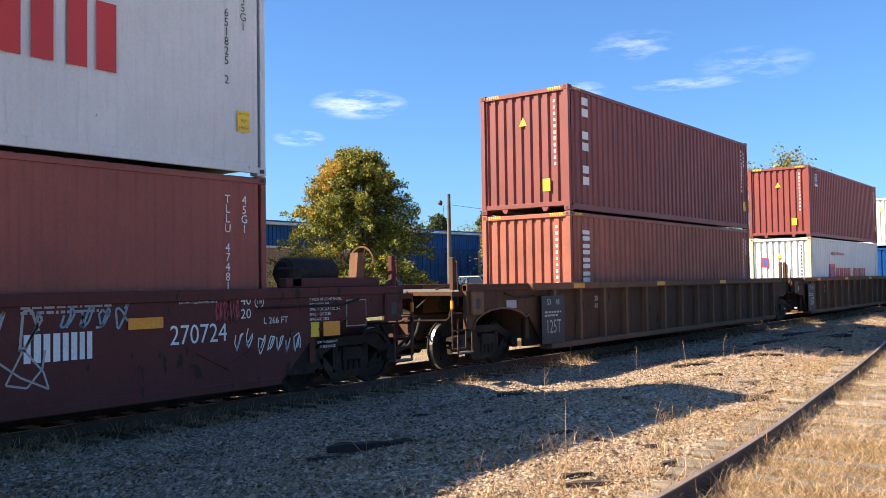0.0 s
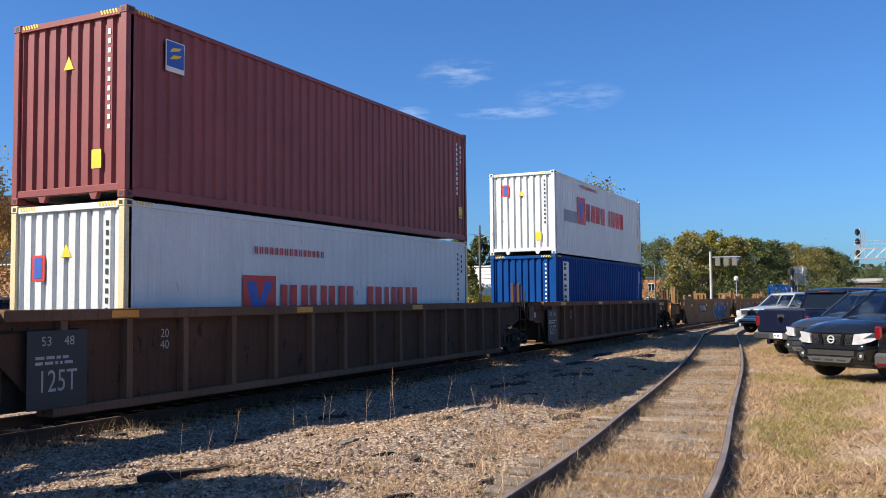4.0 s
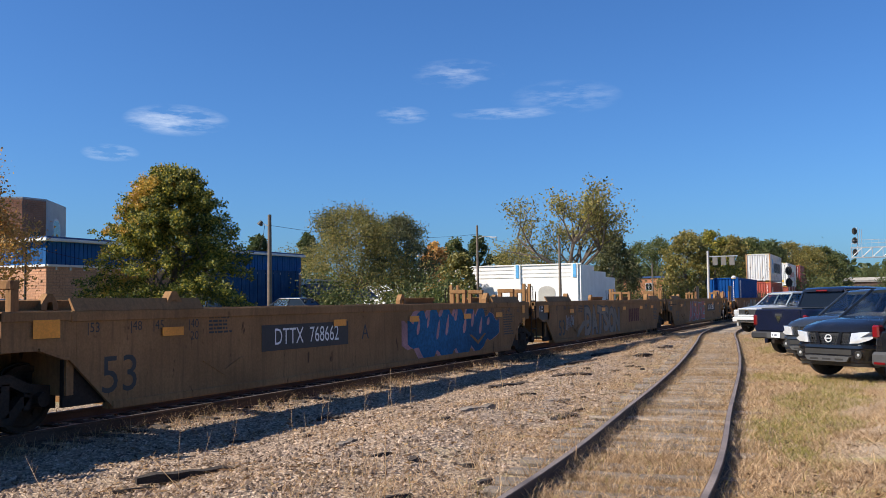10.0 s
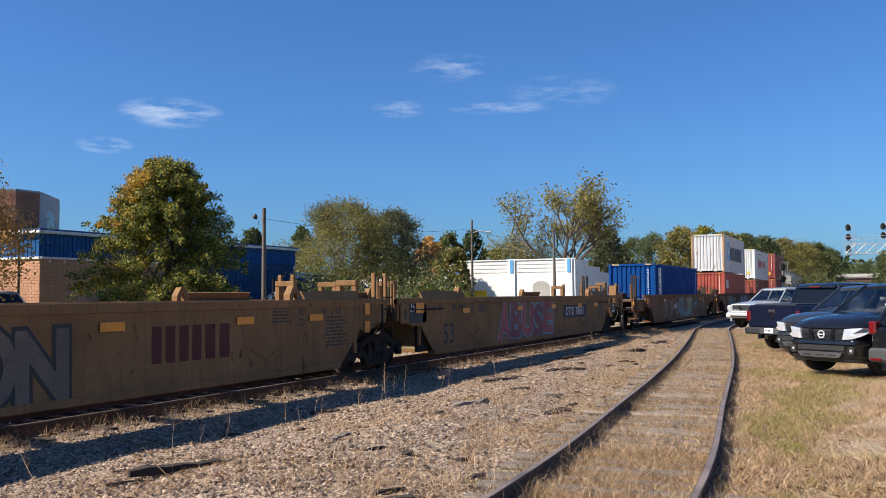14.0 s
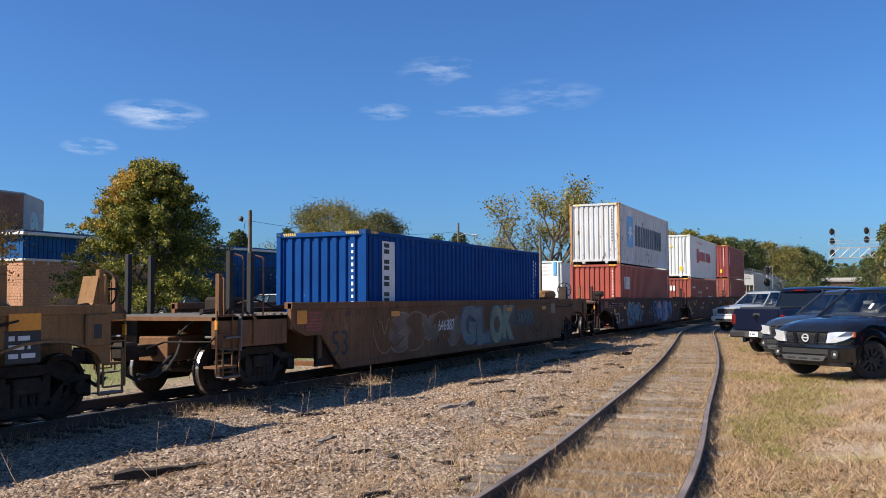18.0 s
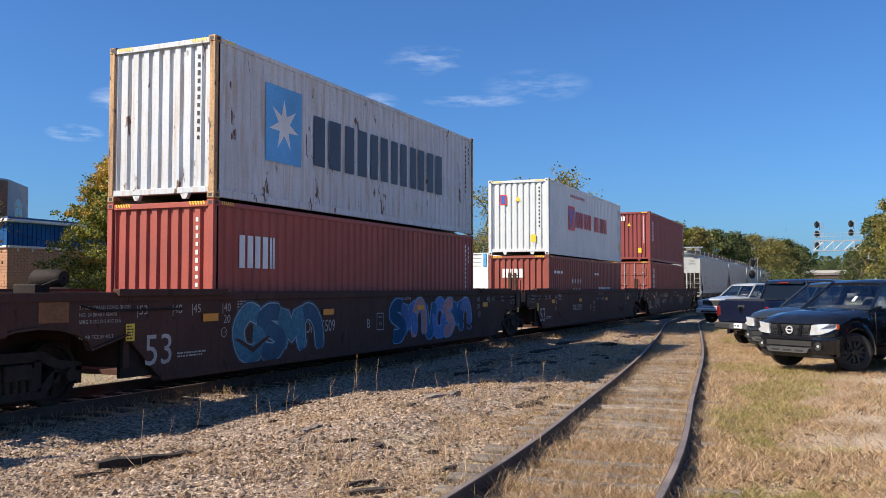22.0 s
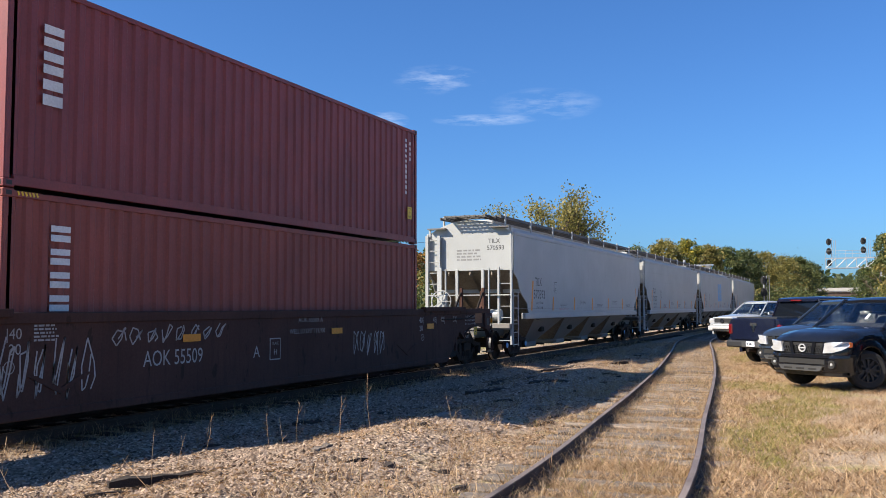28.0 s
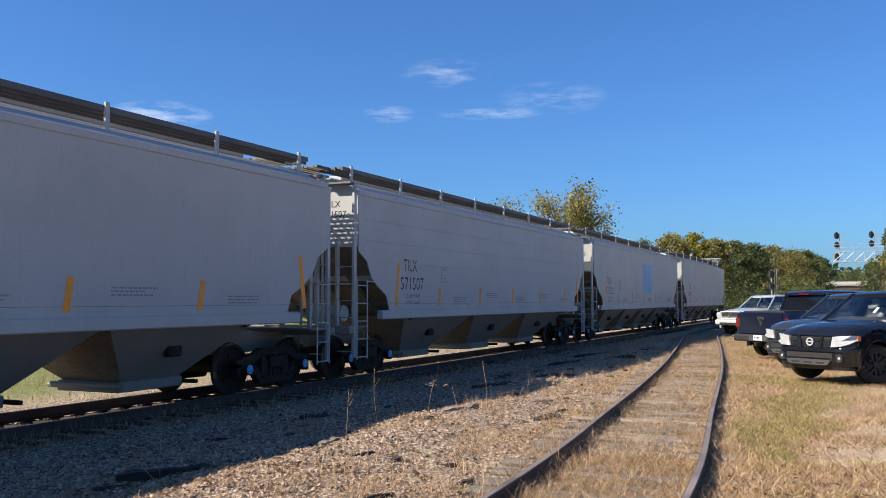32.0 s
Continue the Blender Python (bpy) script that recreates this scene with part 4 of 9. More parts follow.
def well_car(u, trucks, mat, ribs, label, group, ends, half=8.35, over=(1.35, 1.35), low_deck=False, name="well_car"):
    """One unit of a double-stack well car at u along the train. trucks: the places of its bogies on it; ends: for each end True where it couples to another car."""
    t = thing(name, label, "railway car", group)
    MOVERS.append((t, u, 0.0))
    s = Shape()
    for sx in (-1, 1):
        o, i = sx * HALF_W, sx * (HALF_W - 0.05)
        s.prism([(-half, 0.98), (-half + 0.75, 0.28), (half - 0.75, 0.28), (half, 0.98), (half, WELL_TOP - 0.1), (-half, WELL_TOP - 0.1)], "x", min(o, i), max(o, i))
        sd = part("side_panel", s, mat, t)
        s = Shape()
        lip = 0.13 if ribs else 0.03
        s.box(*sorted((o + sx * lip, o - sx * 0.16)), -half, half, WELL_TOP - 0.15, WELL_TOP, 0.012)
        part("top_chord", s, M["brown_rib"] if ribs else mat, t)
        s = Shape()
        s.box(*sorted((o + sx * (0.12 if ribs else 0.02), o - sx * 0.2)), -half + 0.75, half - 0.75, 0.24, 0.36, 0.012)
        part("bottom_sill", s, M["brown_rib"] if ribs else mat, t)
        s = Shape()
        if ribs:
            for k in range(ribs):
                y = -half + 0.9 + (2 * half - 1.8) * k / (ribs - 1)
                w = 0.055
                s.prism([(o + sx * 0.002, y - w * 1.1), (o + sx * 0.125, y - w), (o + sx * 0.125, y + w), (o + sx * 0.002, y + w * 1.1)], "z", 0.36, WELL_TOP - 0.15)
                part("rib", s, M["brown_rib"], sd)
                s = Shape()
            s.box(min(o, o + sx * 0.025), max(o, o + sx * 0.025), -half + 0.2, half - 0.2, WELL_TOP - 0.26, WELL_TOP - 0.22)
            part("pipe", s, mat, t)
        else:
            for y, w in ((-half + 0.25, 0.14), (half - 0.25, 0.14)):
                part("stiffener", Shape().box(min(o, o + sx * 0.003), max(o, o + sx * 0.003), y - w, y + w, 0.98, WELL_TOP - 0.13), mat, sd)
            for y in (-5.2, 5.2):
                part("stiffener", Shape().prism([(y - 0.55, 0.80), (y - 0.42, 0.80), (y, 0.62), (y + 0.42, 0.80), (y + 0.55, 0.80), (y, 0.53)], "x", min(o, o + sx * 0.018), max(o, o + sx * 0.018)), mat, sd)
        s = Shape()
    # floor cross members
    for k in range(7):
        y = -half + 1.3 + (2 * half - 2.6) * k / 6
        part("floor_beam", Shape().box(-HALF_W + 0.05, HALF_W - 0.05, y - 0.2, y + 0.2, 0.25, 0.33), mat, t)
    # end structures: bulkhead, deck over the bogie, draft sill
    for e, tr in zip((-1, 1), trucks):
        s = Shape()
        a, b = sorted((e * half, e * (half - 0.12)))
        s.box(-HALF_W + 0.06, HALF_W - 0.06, a, b, 0.5, WELL_TOP - 0.2)
        part("bulkhead", s, mat, t)
        for sx in (-1, 1):
            part("gusset", Shape().box(*sorted((sx * (HALF_W - 0.10), sx * (HALF_W - 0.16))), *sorted((e * (half - 0.9), e * (half + 0.02))), 0.34, 1.2), M["truck"], t)
        free = ends[0 if e < 0 else 1]
        end = tr + e * over[0 if e < 0 else 1] if free else tr - e * 0.25
        a, b = sorted((e * half, end))
        low = low_deck and free and e < 0
        dz = 1.40 if low else 1.50
        s = Shape()
        s.prism([(-1.36, dz - 0.07), (-1.36, dz), (1.36, dz), (1.36, dz - 0.07)], "y", a, b)
        s.box(-0.34, 0.34, a, b, 0.62, 1.05, 0.02)
        part("end_deck", s, mat, t)
        yy = e * (half + 1.05) if low else (tr + e * (over[0 if e < 0 else 1] - 0.35) if free else end)
        for sx in (-1, 1):
            x0, x1 = sorted((sx * HALF_W, sx * (HALF_W - 0.08)))
            top = WELL_TOP - 0.02
            arch = [(tr + e * 0.95 * math.cos(k * math.pi / 8), 0.80 + 0.34 * math.sin(k * math.pi / 8)) for k in range(8, -1, -1)] if abs(yy) > abs(tr) + 0.96 else [(tr - e * 0.95, 0.98), (tr - e * 0.55, 1.12), (tr + e * 0.4, 1.14)]
            arch = [q for q in arch if abs(q[0]) > half + 0.05 and abs(q[0]) < abs(yy) - 0.02]
            part("end_side_sill", Shape().prism([(e * half, top), (e * half, 0.98)] + arch + [(yy, arch[-1][1] if arch else 1.05), (yy, top)], "x", x0, x1), mat, t)
            part("end_chord", Shape().box(*sorted((sx * (HALF_W + 0.03), sx * (HALF_W - 0.16))), *sorted((e * half, yy)), WELL_TOP - 0.13, WELL_TOP, 0.01), mat, t)
            if arch:
                rim = [[(sx * (HALF_W - 0.02), q[0], q[1]), (sx * (HALF_W + 0.035), q[0], q[1]), (sx * (HALF_W + 0.035), q[0], q[1] + 0.035), (sx * (HALF_W - 0.02), q[0], q[1] + 0.035)] for q in [(e * half, 0.98)] + arch]
                part("arch_flange", Shape().loft(rim), M["brown_rib"] if ribs else mat, t)
            if abs(yy) - half > 1.2 and not low:
                ya = e * (abs(yy) - 0.30)
                part("jack_pad", Shape().box(*sorted((sx * HALF_W, sx * (HALF_W + 0.06))), ya - 0.20, ya + 0.20, 1.05, 1.50, 0.02), M["brown_rib"] if ribs else mat, t)
                part("jack_slot", Shape().box(*sorted((sx * (HALF_W + 0.055), sx * (HALF_W + 0.064))), ya - 0.07, ya + 0.07, 1.16, 1.36, 0.003), M["dark_gasket"], t)
                if ribs:
                    part("stencil_plate", plate(Shape(), on_side(HALF_W + 0.003, e * (half + 0.62), 1.22) if sx > 0 else on_side(-HALF_W - 0.008, e * (half + 0.62), 1.22), 0.36, 0.16), M["grey_mark"], t)
                part("brake_pipe", Shape().bar([(sx * (HALF_W + 0.03), e * (half - 1.2), 1.36), (sx * (HALF_W + 0.03), e * (half + 0.5), 1.36), (sx * (HALF_W + 0.03), e * (half + 0.9), 1.44)], 0.018, 6), M["truck"], t)
            if low:
                part("deck_side", Shape().box(*sorted((sx * 1.36, sx * 1.26)), *sorted((yy, end)), 0.86, 1.40, 0.01), mat, t)
                part("deck_rib", Shape().box(*sorted((sx * 1.36, sx * 1.40)), *sorted(((yy + end) / 2 - 0.04, (yy + end) / 2 + 0.04)), 0.90, 1.38, 0.008), mat, t)
                part("deck_step", Shape().box(*sorted((sx * 1.42, sx * 1.1)), *sorted((end, end - e * 0.5)), 0.52, 0.56), mat, t)
        if not free and e > 0:
            for sx in (-1, 1):
                x, y0 = sx * 1.47, e * (half + 0.95)
                s = Shape().bar([(x, y0, 0.45), (x, y0, 2.12)], 0.018).bar([(x, y0 + e * 0.44, 0.45), (x, y0 + e * 0.44, 1.95)], 0.018)
                for z in (0.50, 0.80, 1.10, 1.40, 1.66):
                    s.bar([(x, y0, z), (x, y0 + e * 0.44, z)], 0.015)
                part("ladder", s, M["truck"], t)
                for dy in (0.0, 0.5):
                    part("guard_post", Shape().box(*sorted((sx * 1.20, sx * 1.30)), y0 + dy - 0.04, y0 + dy + 0.04, 1.40, 2.20, 0.01), mat, t)
                    part("grab_iron", Shape().bar([(sx * 1.36, y0 + dy, 1.5), (sx * 1.36, y0 + dy, 2.10), (sx * 1.26, y0 + dy, 2.16)], 0.014), M["truck"], t)
                part("joint_cover", Shape().box(*sorted((sx * 0.5, sx * 1.25)), *sorted((e * (half + 0.3), e * (half + 1.6))), 1.50, 1.58, 0.02), mat, t)
                part("brake_pipe", Shape().bar([(sx * 1.30, e * (half + 0.2), 1.30), (sx * 1.34, e * (half + 0.9), 1.12), (sx * 1.25, e * (half + 1.6), 1.30), (sx * 1.28, e * (half + 2.2), 1.05)], 0.022, 7), M["rubber"], t)
        if ends[0 if e < 0 else 1]:
            end_gear(t, end, e, dz, mat)
            coupler(t, end - e * 0.1, e, M["truck"])
            for sx in (-1, 1):
                s = Shape()
                x = sx * 1.38
                y1 = end
                s.bar([(x, y1, 0.45), (x, y1, 1.50)], 0.016)
                s.bar([(x, y1 - e * 0.42, 0.45), (x, y1 - e * 0.42, 1.50)], 0.016)
                for z in (0.45, 0.78, 1.10, 1.42):
                    s.bar([(x, y1, z), (x, y1 - e * 0.42, z)], 0.014)
                part("ladder", s, mat, t)
            for sx in (-1, 1):
                s = Shape()
                x = sx * 1.18
                s.box(x - 0.045, x + 0.045, end - 0.05 - e * 0.3, end + 0.05 - e * 0.3, dz - 0.1, 2.14, 0.01)
                part("guard_post", s, mat, t)
                s = Shape()
                s.bar([(x + sx * 0.11, end - e * 0.3, 1.25), (x + sx * 0.11, end - e * 0.3, 2.05), (x, end - e * 0.3, 2.1)], 0.014)
                part("grab_iron", s, mat, t)
            s = Shape()
            n = 14
            for k in range(n):
                y = a + (b - a) * (k + 0.5) / n
                s.box(-1.34, 1.34, y - 0.012, y + 0.012, dz, dz + 0.03)
            part("running_board", s, M["mesh_steel"], t)
    return t


def corrugated(length, z0, z1, x, out, pitch, depth, flat=0.5):
    """An upright wall of trapezoid ribs along y at x, facing out (+1 or -1)."""
    s = Shape()
    n = max(1, round(length / pitch))
    p = length / n
    line = [(x, 0.0)]
    for k in range(n):
        y = k * p
        sl = p * 0.14
        line += [(x, y + p * 0.18), (x - out * depth, y + p * 0.18 + sl), (x - out * depth, y + p * (0.18 + flat) - sl * 0.0), (x, y + p * (0.18 + flat) + sl)]
    line.append((x, length))
    s.v = [(a, b, z0) for a, b in line] + [(a, b, z1) for a, b in line]
    m = len(line)
    s.f = [(i, i + 1, m + i + 1, m + i) for i in range(m - 1)]
    return s


BOX_CACHE = {}


def container(u, z, mat, label, length=12.192, height=2.896, doors_front=False, smooth=False, post=None, group="", name="shipping_container"):
    """A shipping container whose front end is u along the train and whose base is at z."""
    t = thing(name, label, "shipping container", group)
    MOVERS.append((t, u, z))
    w, h = 1.219, height
    post = post or mat
    ch = 0.16
    for sx in (-1, 1):
        key = ("side", sx, length, h, mat.name, smooth)
        if key not in BOX_CACHE:
            sh = corrugated(length - 0.30, 0.15, h - 0.10, sx * (w - 0.012), sx, 0.278, 0.012 if smooth else 0.036)
            sh.v = [(a, b + 0.15, c) for a, b, c in sh.v]
            BOX_CACHE[key] = sh.mesh("side_wall", mat)
        part("side_wall", BOX_CACHE[key], mat, t)
        for nm, z0, z1 in (("bottom_rail", 0.03, 0.17), ("top_rail", h - 0.11, h - 0.03)):
            key = (nm, sx, length, h, mat.name)
            if key not in BOX_CACHE:
                s = Shape()
                a, b = sorted((sx * w * 1.0, sx * (w - 0.06)))
                s.box(a, b, 0.16, length - 0.16, z0, z1, 0.006)
                BOX_CACHE[key] = s.mesh(nm, mat)
            part(nm, BOX_CACHE[key], mat, t)
    for y0, y1 in ((0.0, 0.10), (length - 0.10, length)):
        for sx in (-1, 1):
            s = Shape()
            a, b = sorted((sx * w, sx * (w - 0.13)))
            s.box(a, b, y0 + 0.002, y1 - 0.002, 0.11, h - 0.11, 0.012)
            part("corner_post", s, post, t)
            for z0 in (0.0, h - 0.118):
                s = Shape()
                a, b = sorted((sx * (w + 0.003), sx * (w - 0.16)))
                ya, yb = (y0 - 0.003, y0 + 0.175) if y0 == 0 else (y1 - 0.175, y1 + 0.003)
                s.box(a, b, ya, yb, z0, z0 + 0.118, 0.012)
                c = part("corner_casting", s, post, t)
                s = Shape()
                ye = ya - 0.002 if y0 == 0 else yb + 0.002
                xc = sx * (w - 0.08)
                s.box(xc - 0.035, xc + 0.035, min(ye, ye + (0.002 if y0 == 0 else -0.002)), max(ye, ye + (0.002 if y0 == 0 else -0.002)), z0 + 0.03, z0 + 0.09)
                part("lashing_hole", s, M["dark_gasket"], c)
                s = Shape()
                xo = sx * (w + 0.0035)
                ym = (ya + yb) / 2
                s.box(min(xo, xo + sx * 0.001), max(xo, xo + sx * 0.001), ym - 0.045, ym + 0.045, z0 + 0.03, z0 + 0.09)
                part("lashing_hole", s, M["dark_gasket"], c)
    # ends
    for e in (0, 1):
        y = 0.045 if e == 0 else length - 0.045
        has_doors = doors_front == (e == 0)
        if has_doors:
            for k, (a, b) in enumerate(((-w + 0.14, -0.008), (0.008, w - 0.14))):
                s = Shape()
                ys = sorted((y, y + (0.05 if e == 0 else -0.05)))
                s.box(a, b, *ys, 0.16, h - 0.13, 0.01)
                for q in range(4):
                    z0 = 0.30 + q * (h - 0.55) / 4
                    yy = sorted((y, y - (0.028 if e == 0 else -0.028)))
                    s.box(a + 0.10, b - 0.10, *yy, z0, z0 + (h - 0.55) / 4 - 0.14, 0.012)
                d = part("door", s, mat, t)
                for q in (0.27, 0.73):
                    x = a + (b - a) * q
                    s = Shape()
                    yr = y - (0.05 if e == 0 else -0.05)
                    s.tube((x, yr, 0.14), (x, yr, h - 0.12), 0.018, n=8)
                    for z0 in (0.25, 0.9, 1.5, 2.2):
                        s.box(x - 0.05, x + 0.05, yr - 0.02, yr + 0.02, z0, z0 + 0.06)
                    part("lock_rod", s, M["steel"], d)
        else:
            n = 9
            s = Shape()
            q = corrugated(2 * w - 0.26, 0.16, h - 0.12, 0.0, 1, (2 * w - 0.26) / n, 0.045, 0.36)
            sgn = 1 if e == 0 else -1
            s.v = [(b - w + 0.13, y - sgn * a, c) for a, b, c in q.v]
            s.f = q.f
            part("end_wall", s, mat, t)
        for nm, z0, z1 in (("end_sill", 0.11, 0.22), ("end_header", h - 0.13, h - 0.03)):
            s = Shape()
            ys = sorted((y - 0.035 if e == 0 else y + 0.035, y + (0.06 if e == 0 else -0.06)))
            s.box(-w + 0.13, w - 0.13, *ys, z0, z1, 0.008)
            part(nm, s, mat, t)
    for x in (-0.55, 0.55):
        part("sill_lug", Shape().prism([(x - 0.10, 0.13), (x + 0.10, 0.13), (x + 0.04, 0.015), (x - 0.04, 0.015)], "y", 0.02, 0.10), mat, t)
    s = Shape()
    n = 20
    rings = []
    for k in range(n):
        y0, y1 = 0.1 + (length - 0.2) * k / n, 0.1 + (length - 0.2) * (k + 1) / n
        for yy, zz in ((y0, h - 0.037), (y0 + 0.04, h - 0.015), (y1 - 0.04, h - 0.015)):
            rings.append([(-w + 0.05, yy, zz), (w - 0.05, yy, zz), (w - 0.05, yy, h - 0.06), (-w + 0.05, yy, h - 0.06)])
    s.loft(rings)
    part("roof_panel", s, mat, t)
    s = Shape()
    s.box(-w + 0.05, w - 0.05, 0.1, length - 0.1, 0.10, 0.16)
    part("floor_pan", s, M["dark_gasket"], t)
    # hazard stripes at the top front corners
    s = Shape()
    for k in range(6):
        for sx in (-1, 1):
            x = sx * (w - 0.22 - k * 0.06)
            plate(s, on_end(x, 0.008, h - 0.06) @ pose(0, 0, 0, 0, 0, 25), 0.028, 0.07, 0.003)
        plate(s, on_side(w, 0.24 + k * 0.06, h - 0.055) @ pose(0, 0, 0, 0, 0, 25), 0.028, 0.06, 0.003)
    part("hazard_stripe", s, M["yellow_label"], t)["kind"] = "stuff"
    return t


def id_marks(t, h, colour, length=12.192, yellow=True, seed=1, code=""):
    """Code letters down the front end and the far end of the side, and small labels; too small to read."""
    s = Shape()
    rnd = random.Random(seed)
    z = h - 0.35
    for k in range(11):
        plate(s, on_end(0.83, 0.040, z), 0.055, rnd.uniform(0.06, 0.09), 0.003)
        z -= 0.145
    z = h - 0.35
    if code:
        stacked(code, 0.17, on_side(1.2225, length - 0.72, h - 0.42), colour, t)
        stacked("45G1", 0.17, on_side(1.2225, length - 0.42, h - 0.42), colour, t)
    for k in range(0 if code else 11):
        plate(s, on_side(1.2195, length - 0.62, z), 0.07, rnd.uniform(0.06, 0.10), 0.003)
        z -= 0.13
    for k in range(0 if code else 4):
        plate(s, on_side(1.2195, length - 0.40, h - 0.4 - k * 0.13), 0.06, 0.08, 0.003)
    part("code_mark", s, colour, t)["kind"] = "stuff"
    if yellow:
        s = Shape()
        plate(s, on_end(0.59, 0.040, 0.62), 0.20, 0.29)
        part("height_label", s, M["yellow_label"], t, "yellow height warning label")
        s = Shape()
        plate(s, on_side(1.2195, length - 0.42, 0.75), 0.22, 0.30)
        lab = part("height_label", s, M["yellow_label"], t, "yellow height warning label")
        for q, (txt, sz) in enumerate((("CAUTION", 0.045), ("9'6\"", 0.07), ("HIGH", 0.07))):
            words(txt, sz, on_side(1.2245, length - 0.42, 0.855 - q * 0.10), M["black_mark"], lab)
        s = Shape()
        m = on_end(-0.02, 0.040, h - 0.75)
        s.add([m @ Vector(p) for p in ((-0.11, -0.09, 0.004), (0.11, -0.09, 0.004), (0, 0.12, 0.004))], [(0, 1, 2)])
        part("warning_triangle", s, M["yellow_label"], t)


def hopper_car(u, length, label, number, ribbed=False, blue_tag=False):
    """A covered grain hopper with curved sides, a roof with a running board, slope sheets and ladders."""
    t = thing("covered_hopper", label, "railway car", "grain hoppers")
    MOVERS.append((t, u, 0.0))
    L, w = length, 1.52
    m = M["hopper"]
    top, sill, ridge = 3.98, 1.34, 4.50

    def section(y, bottom=sill):
        return [(w - 0.05, y, bottom), (w, y, (bottom + top) / 2), (w - 0.03, y, top), (w - 0.12, y, top + 0.10), (w * 0.72, y, top + 0.27), (w * 0.40, y, ridge - 0.08), (0, y, ridge),
                (-w * 0.40, y, ridge - 0.08), (-w * 0.72, y, top + 0.27), (-w + 0.12, y, top + 0.10), (-w + 0.03, y, top), (-w, y, (bottom + top) / 2), (-w + 0.05, y, bottom)]
    s = Shape()
    for sx in (-1, 1):
        # side sheet with the cut that follows the slope sheets
        cut = [(0.0, top), (0.0, 2.75), (0.35, 2.55), (0.55, 2.2), (0.85, 2.0), (1.25, 1.8), (1.4, 1.45), (1.3, sill)]
        pts = cut + [(L - a, z) for a, z in cut[::-1]]
        s.prism(pts, "x", *sorted((sx * w, sx * (w - 0.03))))
    part("side_sheet", s, m, t, smooth=False)
    s = Shape()
    ends = [section(0.0)[2:11], section(L)[2:11]]
    s.loft(ends, close=False, caps=False)
    for y in (0.0, L):
        e = [p for p in section(y)[2:11]] + [(-w + 0.02, y, 2.85), (w - 0.02, y, 2.85)]
        s.add(e, [tuple(range(len(e)))])
    part("roof", s, m, t)
    s = Shape()
    for e, o in ((1, 0.0), (-1, L)):
        # slope sheet running down and in
        s = Shape()
        s.add([(-w + 0.03, o, 2.85), (w - 0.03, o, 2.85), (w - 0.03, o + e * 2.6, sill - 0.1), (-w + 0.03, o + e * 2.6, sill - 0.1)], [(0, 1, 2, 3)])
        part("slope_sheet", s, M["slope_brown"], t)
        yb = o + e * 1.08
        part("slope_beam", Shape().box(-w + 0.04, w - 0.04, *sorted((yb - e * 0.12, yb + e * 0.10)), 2.14, 2.30, 0.01), m, t)
        for x in (-0.75, 0.0, 0.75):
            part("slope_rib", Shape().prism([(o + e * 0.05, 2.84), (o + e * 0.0, 2.70), (o + e * 2.35, 1.28), (o + e * 2.5, 1.28)], "x", x - 0.02, x + 0.02), M["slope_brown"], t)
    s = Shape()
    for sx in (-1, 1):
        s.box(*sorted((sx * (w + 0.04), sx * (w - 0.12))), 1.0, L - 1.0, sill - 0.06, sill + 0.14, 0.02)
    part("side_sill", s, m, t)
    s = Shape()
    for sx in (-1, 1):
        s.box(*sorted((sx * (w + 0.02), sx * (w - 0.06))), 0.0, L, top - 0.03, top + 0.09, 0.015)
    part("roof_rail", s, m, t)
    bays = 4 if L > 18 else 3
    span = (L - 4.4) / bays
    for k in range(bays):
        y0 = 2.2 + k * span
        s = Shape()
        a, b = y0 + span * 0.32, y0 + span * 0.68
        top_r = [(-w + 0.06, y0 + 0.03, sill), (w - 0.06, y0 + 0.03, sill), (w - 0.06, y0 + span - 0.03, sill), (-w + 0.06, y0 + span - 0.03, sill)]
        low_r = [(-0.62, a, 0.42), (0.62, a, 0.42), (0.62, b, 0.42), (-0.62, b, 0.42)]
        s.loft([top_r, low_r])
        hp = part("hopper_bay", s, [M["hopper_low"], M["slope_brown"]], t)
        # bay faces that look along the car take the darker brown
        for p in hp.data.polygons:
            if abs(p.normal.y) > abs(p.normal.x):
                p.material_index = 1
        s = Shape()
        s.box(-0.66, 0.66, a - 0.1, b + 0.1, 0.26, 0.43, 0.02)
        s.tube((-0.8, a - 0.12, 0.36), (0.8, a - 0.12, 0.36), 0.05, n=8)
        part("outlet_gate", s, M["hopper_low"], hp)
        for sx in (-1, 1):
            part("vibrator_bracket", Shape().box(*sorted((sx * 1.02, sx * 1.16)), (a + b) / 2 - 0.16, (a + b) / 2 + 0.16, 0.80, 0.98, 0.03), M["truck"], hp)
        part("gate_shaft", Shape().tube((-0.95, b + 0.12, 0.34), (0.95, b + 0.12, 0.34), 0.035, n=8), M["truck"], hp)
    # running board on the roof
    s = Shape()
    for sx in (-1, 1):
        x = sx * 0.78
        n = int(L / 0.12)
        for k in range(n):
            y = 0.1 + (L - 0.2) * k / (n - 1)
            s.box(x - 0.28, x + 0.28, y - 0.011, y + 0.011, ridge + 0.06, ridge + 0.10)
        for d in (-0.28, -0.09, 0.09, 0.28):
            s.box(x + d - 0.012, x + d + 0.012, 0.05, L - 0.05, ridge + 0.02, ridge + 0.11)
    part("running_board", s, M["grating"], t)
    for sx in (-1, 1):
        for k in range(8):
            y = 0.4 + (L - 0.8) * k / 7
            s = Shape()
            s.box(*sorted((sx * 1.06, sx * 1.11)), y - 0.04, y + 0.04, ridge - 0.32, ridge + 0.16, 0.005)
            part("board_bracket", s, m, t)
    s = Shape()
